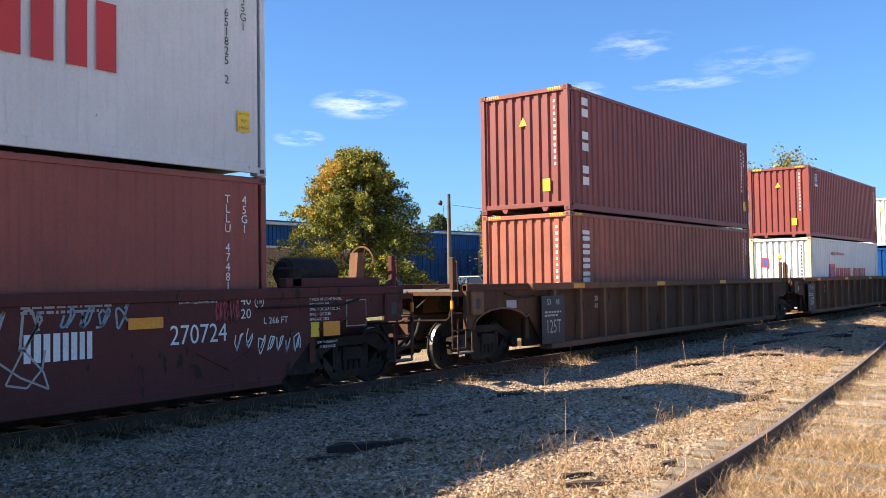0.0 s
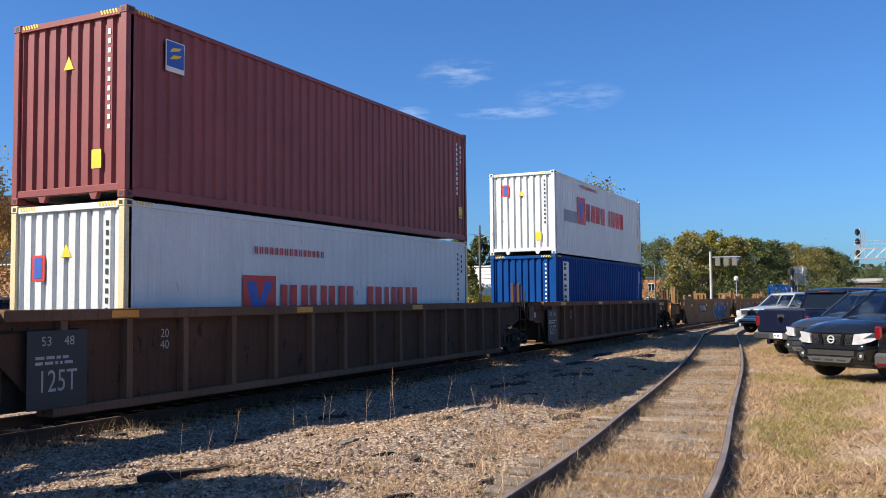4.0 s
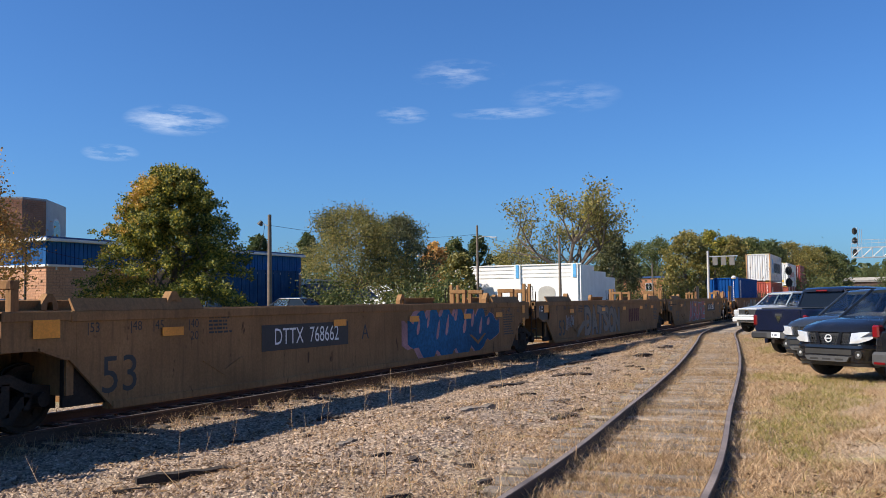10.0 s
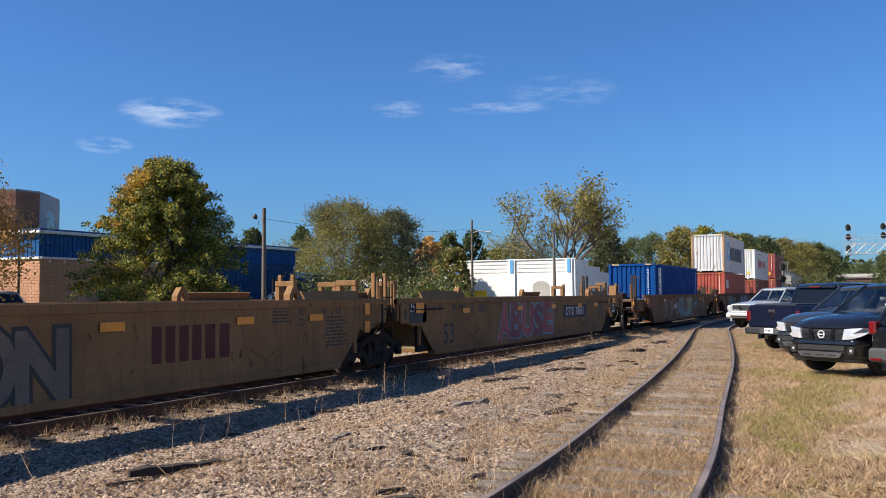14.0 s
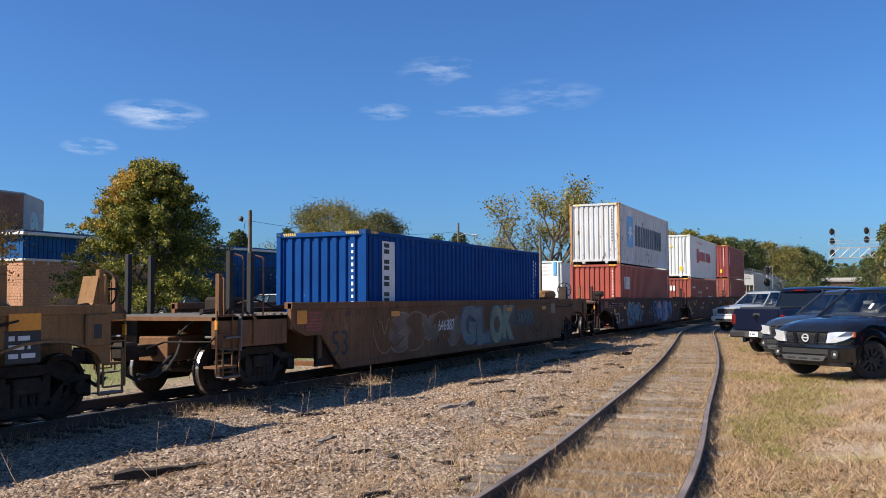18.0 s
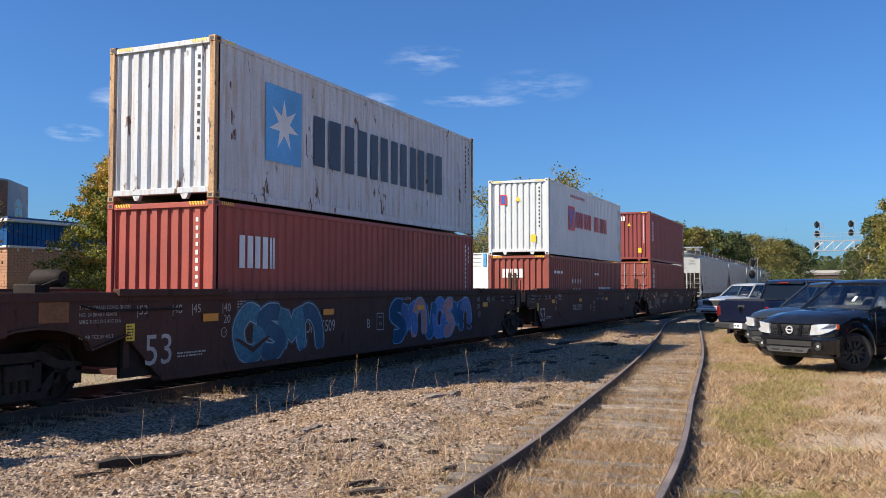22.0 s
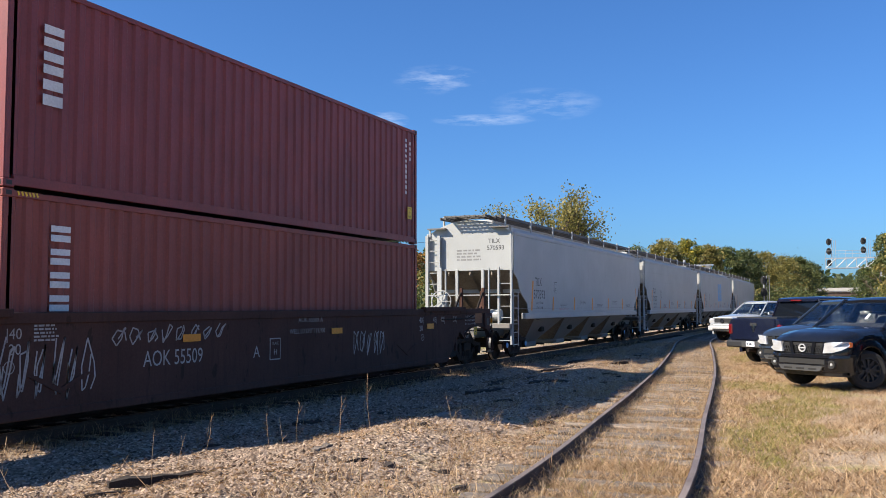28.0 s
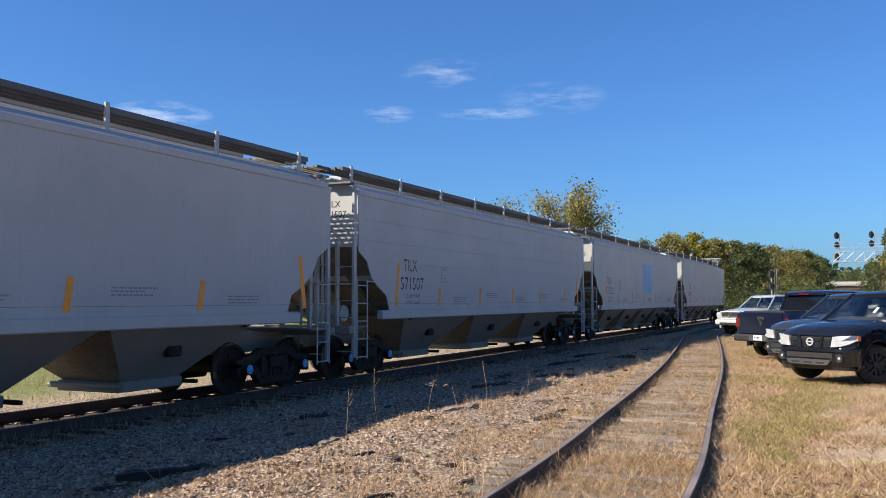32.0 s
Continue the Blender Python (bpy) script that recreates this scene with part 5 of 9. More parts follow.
    s.box(-0.36, 0.36, 1.2, L - 1.2, ridge - 0.03, ridge + 0.10, 0.03)
    part("hatch_cover", s, m, t)
    for o, e in ((0.0, 1), (L, -1)):
        y0, y1 = sorted((o - e * 0.42, o + e * 0.55))
        wk = part("end_walkway", Shape().box(-0.72, -0.69, y0, y1, ridge + 0.05, ridge + 0.11), M["mesh_steel"], t)
        for x in (-0.35, 0.0, 0.35, 0.705):
            part("walkway_bar", Shape().box(x - 0.015, x + 0.015, y0, y1, ridge + 0.05, ridge + 0.11), M["mesh_steel"], wk)
        for k in range(12):
            y = y0 + 0.03 + k * (y1 - y0 - 0.06) / 11
            part("walkway_slat", Shape().box(-0.72, 0.72, y - 0.014, y + 0.014, ridge + 0.06, ridge + 0.10), M["mesh_steel"], wk)
        for k in range(9):
            x = -0.62 + k * 0.155
            part("walkway_slat", Shape().box(x - 0.012, x + 0.012, y0, y1, ridge + 0.063, ridge + 0.097), M["mesh_steel"], wk)
        for sx in (-1, 1):
            part("corner_step", Shape().box(*sorted((sx * 0.80, sx * 1.42)), *sorted((o - e * 0.20, o + e * 0.10)), ridge - 0.30, ridge - 0.26), M["mesh_steel"], t)
            part("step_post", Shape().box(*sorted((sx * 1.38, sx * 1.44)), *sorted((o - e * 0.03, o + e * 0.03)), top - 0.05, ridge - 0.26), m, t)
        for x in (-0.45, 0.45):
            part("end_post", Shape().box(x - 0.05, x + 0.05, *sorted((o - e * 0.02, o + e * 0.06)), 1.2, 2.9, 0.01), m, t)
    # ends: sill platform, ladders, posts, brake
    for e, o in ((1, 0.0), (-1, L)):
        front = e == 1
        s = Shape()
        ys = sorted((o - e * 0.35, o + e * 2.3))
        s.box(-0.30, 0.30, *ys, 0.70, 1.10, 0.02)
        s.box(-1.50, 1.50, *sorted((o - e * 0.35, o - e * 0.15)), 1.00, 1.16, 0.02)
        s.box(-1.45, 1.45, *sorted((o - e * 0.3, o + e * 0.5)), 1.12, 1.16)
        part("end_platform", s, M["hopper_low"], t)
        for sx in (-1, 1):
            s = Shape()
            x = sx * (w - 0.06)
            for yy in (o - e * 0.10,):
                for xx in (x, x - sx * 0.42):
                    s.box(xx - (0.05 if sx < 0 else 0.03), xx + (0.05 if sx < 0 else 0.03), yy - 0.05, yy + 0.05, 0.50 if xx == x else 1.15, 4.0 if (sx < 0 or xx == x) else 2.95)
                for k in range(10 if sx < 0 else 6):
                    z = 0.62 + k * 0.36
                    s.tube((x, yy, z), (x - sx * 0.42, yy, z), 0.013, n=5)
            part("ladder", s, m, t)
            s = Shape()
            xs = sx * (w - 0.0)
            for yy in (o - e * 0.08, o + e * 0.36):
                s.bar([(xs, yy, 0.45), (xs, yy, 2.15)], 0.016)
            for k in range(5):
                s.bar([(xs, o - e * 0.08, 0.5 + k * 0.38), (xs, o + e * 0.36, 0.5 + k * 0.38)], 0.013)
            part("side_ladder", s, m, t)
            s = Shape()
            s.bar([(sx * 0.75, o - e * 0.22, 1.15), (sx * 0.75, o - e * 0.22, 2.9)], 0.03)
            part("corner_post", s, m, t)
        s = Shape()
        s.bar([(-1.4, o - e * 0.2, 2.05), (1.4, o - e * 0.2, 2.05)], 0.018)
        part("grab_rail", s, m, t)
        coupler(t, o - e * 0.4, -e, M["truck"])
        if front:
            handbrake(t, -0.85, o - 0.34, 1.86, -1, m, 0.34)
            part("brake_gear_box", Shape().box(-0.99, -0.71, o - 0.27, o - 0.12, 1.66, 2.06, 0.03), m, t)
            part("brake_post", Shape().box(-1.02, -0.92, o - 0.16, o - 0.10, 1.10, 2.95, 0.01), m, t)
            s = Shape()
            s.tube((0.05, 0.35, 1.42), (0.95, 0.35, 1.42), 0.18, n=14)
            part("air_reservoir", s, m, t)
        bogie(t, o + e * 1.15, M["sky_mark"])
    part("seam", Shape().box(w - 0.002, w + 0.004, 0.2, L - 0.2, 1.62, 1.628), M["hopper_low"], t)
    if ribbed:
        s = Shape()
        for z in (2.1, 2.55, 3.0, 3.45):
            s.box(w - 0.005, w + 0.014, 0.3, L - 0.3, z, z + 0.02)
        part("side_bead", s, m, t)
    xm = w + 0.001
    words("TILX", 0.40, on_side(xm, 2.42, 2.51), M["black_mark"], t, squeeze=0.85)
    words(number, 0.42, on_side(xm, 2.52, 2.08), M["black_mark"], t, squeeze=0.98)
    words("LD LMT 219400", 0.115, on_side(xm, 2.55, 1.80), M["black_mark"], t)
    words("LT WT  66600", 0.115, on_side(xm, 2.55, 1.64), M["black_mark"], t)
    words("TILX", 0.2, on_end(0.85, -0.004, 3.78), M["black_mark"], t)
    words(number, 0.2, on_end(0.9, -0.004, 3.56), M["black_mark"], t)
    bars(on_end(0.0, -0.001, 3.35), 0.9, 0.4, 4, M["print_grey"], t, seed=6)
    for k in range(5):
        bars(on_side(xm, 5.4 + k * (L - 7) / 4.4, 1.72 + 0.12 * (k % 2)), 0.95, 0.16, 3, M["print_grey"], t, seed=20 + k, fill=0.6)
    for k, y in enumerate((1.76, 4.05, 6.75, 9.36, 12.0, 14.7, L - 0.9)):
        s = Shape()
        hh = 1.0 if k in (0, 6) else 0.48
        plate(s, on_side(xm, y, 1.55 + hh / 2) @ pose(0, 0, 0, 0, 0, -9 if y < L - 2 else 9), 0.12, hh)
        part("reflector_strip", s, M["yellow"], t, "orange reflective strip")
    part("plate_frame", plate(Shape(), on_side(xm - 0.003, 4.35, 2.36), 0.34, 0.40, 0.004), M["black_mark"], t)
    part("plate_field", plate(Shape(), on_side(xm, 4.35, 2.36), 0.31, 0.37, 0.004), m, t)
    words("C", 0.16, on_side(xm + 0.006, 4.35, 2.29), M["black_mark"], t)
    words("PLATE", 0.075, on_side(xm + 0.006, 4.35, 2.47), M["black_mark"], t)
    words("CAUTION-HOPPERS 4 AND AC", 0.085, on_side(xm, 5.35, 1.60), M["red_mark"], t)
    if blue_tag:
        blocks(on_side(xm, L * 0.55, 2.75), [0.9, 0.9], 1.4, M["sky_mark"], t, "faded_emblem", gap=0.2)
    return t


# ---- the make-up of the train, front to rear ----
def yellow_tabs(t, places, z=1.38, w=0.55, h=0.16, out=0.032):
    for y in places:
        s = Shape()
        plate(s, on_side(HALF_W + out, y, z), w, h)
        part("reflector", s, M["yellow"], t, "orange reflective marker")


def ring_mark(t, m, r, txt, mat):
    """A stencilled ring round a small number."""
    s = Shape()
    n = 24
    a = [(r * math.cos(6.2832 * k / n), r * math.sin(6.2832 * k / n)) for k in range(n)]
    s.add([m @ Vector((x, y, 0)) for x, y in a] + [m @ Vector((x * 0.86, y * 0.86, 0)) for x, y in a], [(k, (k + 1) % n, n + (k + 1) % n, n + k) for k in range(n)])
    part("ring_mark", s, mat, t)
    words(txt, r * 0.8, m, mat, t)


def train():
    # the last unit of the car ahead: red oxide sides, two containers
    c = well_car(2.8, (-9.0, 8.0), M["oxide_car"], 0, "mineral red well car with white stencilling and scrawled graffiti", "well cars", (False, True), half=6.9, over=(1.35, 1.25))
    bogie(c, 8.0)
    xm = HALF_W + 0.004
    yellow_tabs(c, (3.88,), 1.23, 0.50, 0.14)
    blocks(on_side(xm, 2.75, 1.01), [0.20, 0.20, 0.18, 0.16], 0.32, M["white_mark"], c, gap=0.03)
    words("270724", 0.36, on_side(xm, 4.71, 1.04), M["white_mark"], c, squeeze=0.86)
    words("40", 0.19, on_side(xm, 5.50, 1.47), M["white_mark"], c)
    words("20", 0.19, on_side(xm, 5.50, 1.28), M["white_mark"], c)
    ring_mark(c, on_side(xm, 5.74, 1.44), 0.085, "110", M["white_mark"])
    words("L 266 FT", 0.13, on_side(xm, 6.05, 1.17), M["white_mark"], c)
    for q, txt in enumerate(("7 INCH NF COMP SHOES", "NO 24 BRK BM", "SPRG 7 OC D-5 3 IC D-5", "SPRG 1 OC 3298", "SPRG 6 IC 3252")):
        words(txt, 0.062, on_side(xm, 6.72, 1.45 - q * 0.075), M["white_mark"], c, align="LEFT")
    yellow_tabs(c, (7.16,), 1.0, 0.36, 0.22)
    part("yellow_tag", plate(Shape(), on_side(HALF_W + 0.005, 6.83, 1.0), 0.17, 0.22), M["yellow_label"], c, "yellow paper tag")
    words("EMPTY LOAD 60%", 0.055, on_side(xm, 7.1, 0.80), M["white_mark"], c)
    words("5\" ADJ BLOCK", 0.055, on_side(xm, 7.1, 0.73), M["white_mark"], c)
    part("chalk_board", plate(Shape(), on_side(HALF_W + 0.002, 7.75, 1.22), 0.46, 0.42, 0.003), M["grey_mark"], c, "framed consolidated stencil")
    part("chalk_field", plate(Shape(), on_side(HALF_W + 0.006, 7.75, 1.22), 0.43, 0.39, 0.002), M["oxide_car"], c)
    words("LD LMT 122260 PER UNIT", 0.055, on_side(xm, 4.7, 1.47), M["white_mark"], c)
    bars(on_side(xm, 2.95, 1.44), 1.3, 0.12, 2, M["grey_mark"], c, seed=5)
    scrawl(on_side(xm, 1.9, 1.20), 1.5, 0.62, 3, M["grey_mark"], c, 8, 0.016)
    scrawl(on_side(xm, 3.2, 1.33), 0.9, 0.34, 4, M["spray_pale"], c, 21, 0.014)
    scrawl(on_side(xm, 2.4, 0.72), 0.9, 0.6, 1, M["grey_mark"], c, 22)
    scrawl(on_side(xm, 5.46, 0.93), 0.36, 0.32, 2, M["white_mark"], c, 9, 0.009)
    scrawl(on_side(xm, 6.12, 0.85), 0.85, 0.34, 5, M["white_mark"], c, 10, 0.009)
    scrawl(on_side(xm, 5.18, 1.34), 0.42, 0.36, 6, M["spray_red"], c, 23, 0.010)
    s = Shape()
    s.spin((0.75, 7.35, 1.86), (0, 1, 0), [(-0.55, 0.02), (-0.55, 0.18), (-0.48, 0.24), (0.48, 0.24), (0.55, 0.18), (0.55, 0.02)], 20)
    part("air_reservoir", s, M["truck"], c, smooth=True)
    for y in (7.0, 7.7):
        part("reservoir_stand", Shape().box(0.5, 1.0, y - 0.05, y + 0.05, 1.5, 1.66), M["oxide_car"], c)
    handbrake(c, 0.85, 8.55, 2.03, 1, M["brown_rib"])
    part("brake_stand", Shape().prism([(8.28, 1.5), (8.52, 1.5), (8.48, 2.2), (8.36, 2.2)], "x", 0.76, 0.94), M["brown_rib"], c)
    part("valve_cover", Shape().box(0.95, 1.30, 6.5, 6.75, 1.62, 1.95, 0.04), M["truck"], c)
    part("gear_rail", Shape().box(1.12, 1.30, 6.4, 8.5, 1.62, 1.78, 0.02), M["oxide_car"], c)
    part("brake_chain_box", Shape().box(0.55, 1.2, 7.9, 8.2, 1.5, 1.75, 0.02), M["truck"], c)
    a = container(8.9 - 12.192, 0.36, M["maroon_low"], "maroon container low in the well", smooth=True, group="stacked containers")
    id_marks(a, 2.896, M["white_mark"], seed=1, code="TLLU 474816")
    b = container(8.9 - 12.192, 3.27, M["white"], "white container with red emblem bars", smooth=True, group="stacked containers")
    id_marks(b, 2.896, M["black_mark"], seed=2, code="U 651825 2")
    blocks(on_side(1.221, 6.5, 1.52), [0.66] * 8, 0.86, M["red_mark"], b, gap=0.17)

    # three ribbed brown units
    for k, (u, tr, en) in enumerate(((24.05, (-9.35, 9.75), (True, False)), (43.65, (-9.8, 9.7), (False, False)), (63.15, (-9.8, 9.85), (False, True)))):
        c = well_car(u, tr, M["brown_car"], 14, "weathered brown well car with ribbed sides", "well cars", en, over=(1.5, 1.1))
        for y in (tr if k == 2 else tr[:1] if k < 2 else ()):
            bogie(c, y)
        yellow_tabs(c, (-6.4, -2.0, 2.5), WELL_TOP - 0.075, 0.5, 0.10, 0.132)
        if k == 2:
            yellow_tabs(c, (9.00,), WELL_TOP - 0.20, 0.95, 0.15)
        s = Shape()
        plate(s, on_side(HALF_W + 0.127, -7.55, 0.86), 0.95, 1.0)
        part("number_board", s, M["dark_gasket"], c)
        words("53    48", 0.17, on_side(HALF_W + 0.133, -7.55, 1.22), M["grey_mark"], c)
        words("125T", 0.40, on_side(HALF_W + 0.133, -7.55, 0.70), M["grey_mark"], c, squeeze=0.75)
        bars(on_side(HALF_W + 0.133, -7.55, 0.98), 0.7, 0.14, 2, M["grey_mark"], c, seed=k)
        words("20", 0.18, on_side(HALF_W + 0.130, -5.62, 1.25), M["grey_mark"], c)
        words("40", 0.18, on_side(HALF_W + 0.130, -5.62, 1.08), M["grey_mark"], c)
    lo = container(17.96, 0.36, M["faded_orange"], "faded brick-red container low in the well", group="stacked containers")
    blocks(on_side(1.221, 0.72, 1.55) @ pose(0, 0, 0, 0, 0, -90), [0.24] * 6, 0.34, M["white_mark"], lo, gap=0.08)
    id_marks(lo, 2.896, M["white_mark"], yellow=False, seed=3)
    hi = container(17.96, 3.27, M["oxide"], "dark red container with white slanted bars", group="stacked containers")
    blocks(on_side(1.221, 0.78, 1.65) @ pose(0, 0, 0, 0, 0, -90), [0.45, 0.45, 0.45], 0.30, M["white_mark"], hi, gap=0.35, slant=0.0)
    id_marks(hi, 2.896, M["white_mark"], seed=4)
    lo = container(37.57, 0.36, M["white"], "white container with red emblem bars low in the well", smooth=True, post=M["yellow_cream"], group="stacked containers")
    emblem(lo, 4.05, 1.35, 0.62, end=True)
    id_marks(lo, 2.896, M["black_mark"], seed=5)
    hi = container(37.57, 3.27, M["maroon"], "dark maroon container with a small blue and yellow badge", group="stacked containers")
    badge(hi)
    id_marks(hi, 2.896, M["white_mark"], seed=6)
    lo = container(57.1, 0.36, M["blue"], "blue container with a white vertical panel", group="stacked containers")
    white_panel(lo)
    id_marks(lo, 2.896, M["white_mark"], yellow=False, seed=7)
    hi = container(57.1, 3.27, M["white"], "white container with red emblem bars and a grey patch", smooth=True, group="stacked containers")
    emblem(hi, 3.85, 1.72, 0.66, end=True)
    part("paint_patch", plate(Shape(), on_side(1.2195, 2.25, 1.42), 2.6, 0.42, 0.001), M["grey_patch"], hi, "grey overpainted patch")
    id_marks(hi, 2.896, M["black_mark"], seed=8)

    # three empty ochre units
    for k, (u, tr, en) in enumerate(((86.5, (-9.4, 9.4), (True, False)), (105.65, (-9.75, 9.75), (False, False)), (125.2, (-9.8, 9.7), (False, True)))):
        c = well_car(u, tr, M["tan_car"], 0, "empty ochre well car with smooth graffitied sides", "well cars", en, over=(2.35, 1.5), low_deck=True)
        for y in (tr if k == 2 else tr[:1]):
            bogie(c, y)
        xm = HALF_W + 0.004
        shift = -0.68 if k == 0 else 0.0
        yellow_tabs(c, (-8.75 if k == 0 else -8.45,), 1.40, 0.42, 0.24)
        yellow_tabs(c, (-5.75 + shift, -1.7, 1.5, 4.5, 6.67), 1.29, 0.46, 0.13)
        yellow_tabs(c, (8.62,), 1.42, 0.20, 0.24)
        yellow_tabs(c, (8.62,), 1.04, 0.20, 0.24)
        words("53", 0.74, on_side(xm, -6.78 + shift, 0.70), M["black_mark"], c)
        for y, n in ((-7.27, "53"), (-6.48, "48"), (-6.03, "45"), (-5.26, "40")):
            words("|" + n, 0.19, on_side(xm, y + shift, 1.39), M["black_mark"], c)
        for y, n in ((6.24, "40"), (7.04, "45"), (7.5, "48"), (8.25, "53")):
            words(n + "|", 0.19, on_side(xm, y, 1.40), M["black_mark"], c)
        words("20", 0.19, on_side(xm, 6.22, 1.20), M["black_mark"], c)
        words("20", 0.19, on_side(xm, -5.24 + shift, 1.20), M["black_mark"], c)
        ring_mark(c, on_side(xm, 6.35, 0.90), 0.085, "110", M["black_mark"])
        bars(on_side(xm, 7.46, 1.0), 0.8, 0.62, 9, M["black_mark"], c, seed=30 + k)
        bars(on_side(xm, 5.6, 1.36), 0.6, 0.3, 5, M["black_mark"], c, seed=33 + k)
        bars(on_side(xm, -4.6 + shift, 1.36), 0.6, 0.3, 5, M["black_mark"], c, seed=40 + k)
        if k:
            part("number_board", plate(Shape(), on_side(HALF_W + 0.001, -8.55, 1.30), 1.0, 0.5, 0.002), M["dark_gasket"], c)
            words("125 T", 0.33, on_side(xm + 0.003, -8.75, 1.42), M["white_mark"], c, squeeze=0.8)
        if k != 1:
            s = Shape()
            bx = -2.78 if k == 0 else 4.02
            plate(s, on_side(xm - 0.002, bx, 1.08), 2.85, 0.46)
            part("number_board", s, M["tan_shade"], c)
            words("DTTX  768662", 0.42, on_side(xm + 0.004, bx, 1.08), M["white_mark"], c, squeeze=0.82)
            words("B" if k else "A", 0.44, on_side(xm, bx - 2.1 if k else bx + 2.1, 1.06), M["black_mark"], c)
        for y0, y1 in ((-8.3, -5.75), (6.3, 8.3)):
            for sx in (-1, 1):
                part("guide_flange", Shape().prism([(sx * (HALF_W + 0.03), WELL_TOP), (sx * (HALF_W - 0.02), WELL_TOP), (sx * (HALF_W - 0.10), WELL_TOP + 0.16), (sx * (HALF_W - 0.07), WELL_TOP + 0.17)], "y", y0, y1), M["tan_car"], c)
        if k == 0:
            handbrake(c, 0.95, -11.3, 1.95, -1, M["truck"])
            part("brake_stand", Shape().prism([(-11.25, 1.4), (-10.95, 1.4), (-11.1, 2.1), (-11.22, 2.1)], "x", 0.8, 1.1), c.children[0].data.materials[0], c)
            for sx in (-1, 1):
                for y in (-10.2, -9.55):
                    part("stanchion", Shape().box(*sorted((sx * 1.10, sx * 1.20)), y - 0.05, y + 0.05, 1.40, 2.3, 0.01), M["tan_car"], c)
                    part("grab_iron", Shape().bar([(sx * 1.3, y, 1.4), (sx * 1.3, y, 2.15), (sx * 1.15, y, 2.2)], 0.014), M["tan_car"], c)
            blot(on_side(xm, 3.95, 0.93), 5.5, 1.34, c)
        if k == 2:
            handbrake(c, 1.05, 11.1, 1.86, 1, M["truck"])
            part("brake_stand", Shape().prism([(10.7, 1.45), (11.05, 1.45), (11.02, 2.05), (10.85, 2.05)], "x", 0.9, 1.2), M["tan_car"], c)
            part("portal_box", Shape().box(0.80, 0.90, 9.0, 9.3, 1.5, 2.05, 0.02).box(1.12, 1.22, 9.0, 9.3, 1.5, 2.05, 0.02).box(0.80, 1.22, 9.0, 9.3, 2.05, 2.16, 0.02), M["tan_car"], c)
            part("chalk_board", plate(Shape(), on_side(HALF_W + 0.004, 9.35, 1.10), 0.55, 0.42), M["dark_gasket"], c)
            bars(on_side(HALF_W + 0.009, 9.35, 1.10), 0.45, 0.34, 3, M["white_mark"], c, seed=91)
            yellow_tabs(c, (9.35,), 1.42, 0.5, 0.22)
        if k == 1:
            sprayed_letters("DATSON", on_side(xm, -1.7, 0.86), 4.9, 1.12, (M["spray_grey"],), M["black_mark"], c, 5, 0.045, 0.045)
            part("graffiti", ribbon(on_side(xm, -4.5, 0.62), [(0.9, 0.25), (0.2, 0.18), (-0.35, -0.08), (-0.7, -0.42), (-0.45, -0.40)], 0.11, 0.004), M["spray_grey"], c, "spray-painted graffiti")
            scrawl(on_side(xm, -5.9, 0.90), 0.9, 0.6, 7, M["grey_mark"], c, 6)
            blocks(on_side(xm, 3.2, 0.98), [0.5, 0.5, 0.6], 0.56, M["oxide_car"], c, gap=0.1)
        if k == 2:
            sprayed_letters("ABUSE", on_side(xm, -0.98, 0.92), 4.9, 1.20, (M["spray_red"], M["spray_wine"]), M["spray_sea"], c, 7, 0.05, 0.04)
        for y in (-6.0 + shift * 0.5, 6.05):
            for sx in (-1, 1):
                q = WELL_TOP
                s = Shape().prism([(y - 0.17, q), (y - 0.17, q + 0.10), (y - 0.05, q + 0.27), (y + 0.05, q + 0.27), (y + 0.17, q + 0.10), (y + 0.17, q), (y + 0.07, q), (y + 0.05, q + 0.13), (y - 0.05, q + 0.13), (y - 0.07, q)], "x", *sorted((sx * 1.28, sx * 1.42)))
                part("lock_stand", s, M["tan_car"], c)
        for y in (-8.9, 8.9):
            for sx in (-1, 1):
                s = Shape()
                s.box(*sorted((sx * 0.55, sx * 0.67)), y - 0.06, y + 0.06, 1.24, 1.92, 0.01)
                s.box(*sorted((sx * 0.95, sx * 1.07)), y - 0.06, y + 0.06, 1.24, 1.92, 0.01)
                s.box(*sorted((sx * 0.55, sx * 1.07)), y - 0.07, y + 0.07, 1.92, 2.04, 0.01)
                part("container_guide", s, M["tan_car"], c)

    # single ochre unit with one blue container
    c = well_car(150.0, (-9.9, 9.9), M["umber_car"], 0, "ochre well car covered in pale block graffiti", "well cars", (True, True), over=(1.6, 1.6), low_deck=True)
    for y in (-9.9, 9.9):
        bogie(c, y)
    xm = HALF_W + 0.004
    words("53", 0.74, on_side(xm, -7.62, 0.75), M["black_mark"], c)
    for y, n in ((-8.1, "53"), (-7.3, "48"), (-6.85, "45"), (-6.1, "40")):
        words("|" + n, 0.19, on_side(xm, y, 1.39), M["black_mark"], c)
    for y, n in ((6.39, "40"), (7.17, "45"), (7.7, "48"), (8.51, "53")):
        words(n + "|", 0.19, on_side(xm, y, 1.42), M["black_mark"], c)
    bars(on_side(xm, -8.6, 1.25), 0.6, 0.4, 6, M["spray_red"], c, seed=50)
    bars(on_side(xm, 9.15, 1.40), 0.6, 0.14, 2, M["black_mark"], c, seed=52)
    yellow_tabs(c, (-9.05,), 1.34, 0.34, 0.26, 0.008)
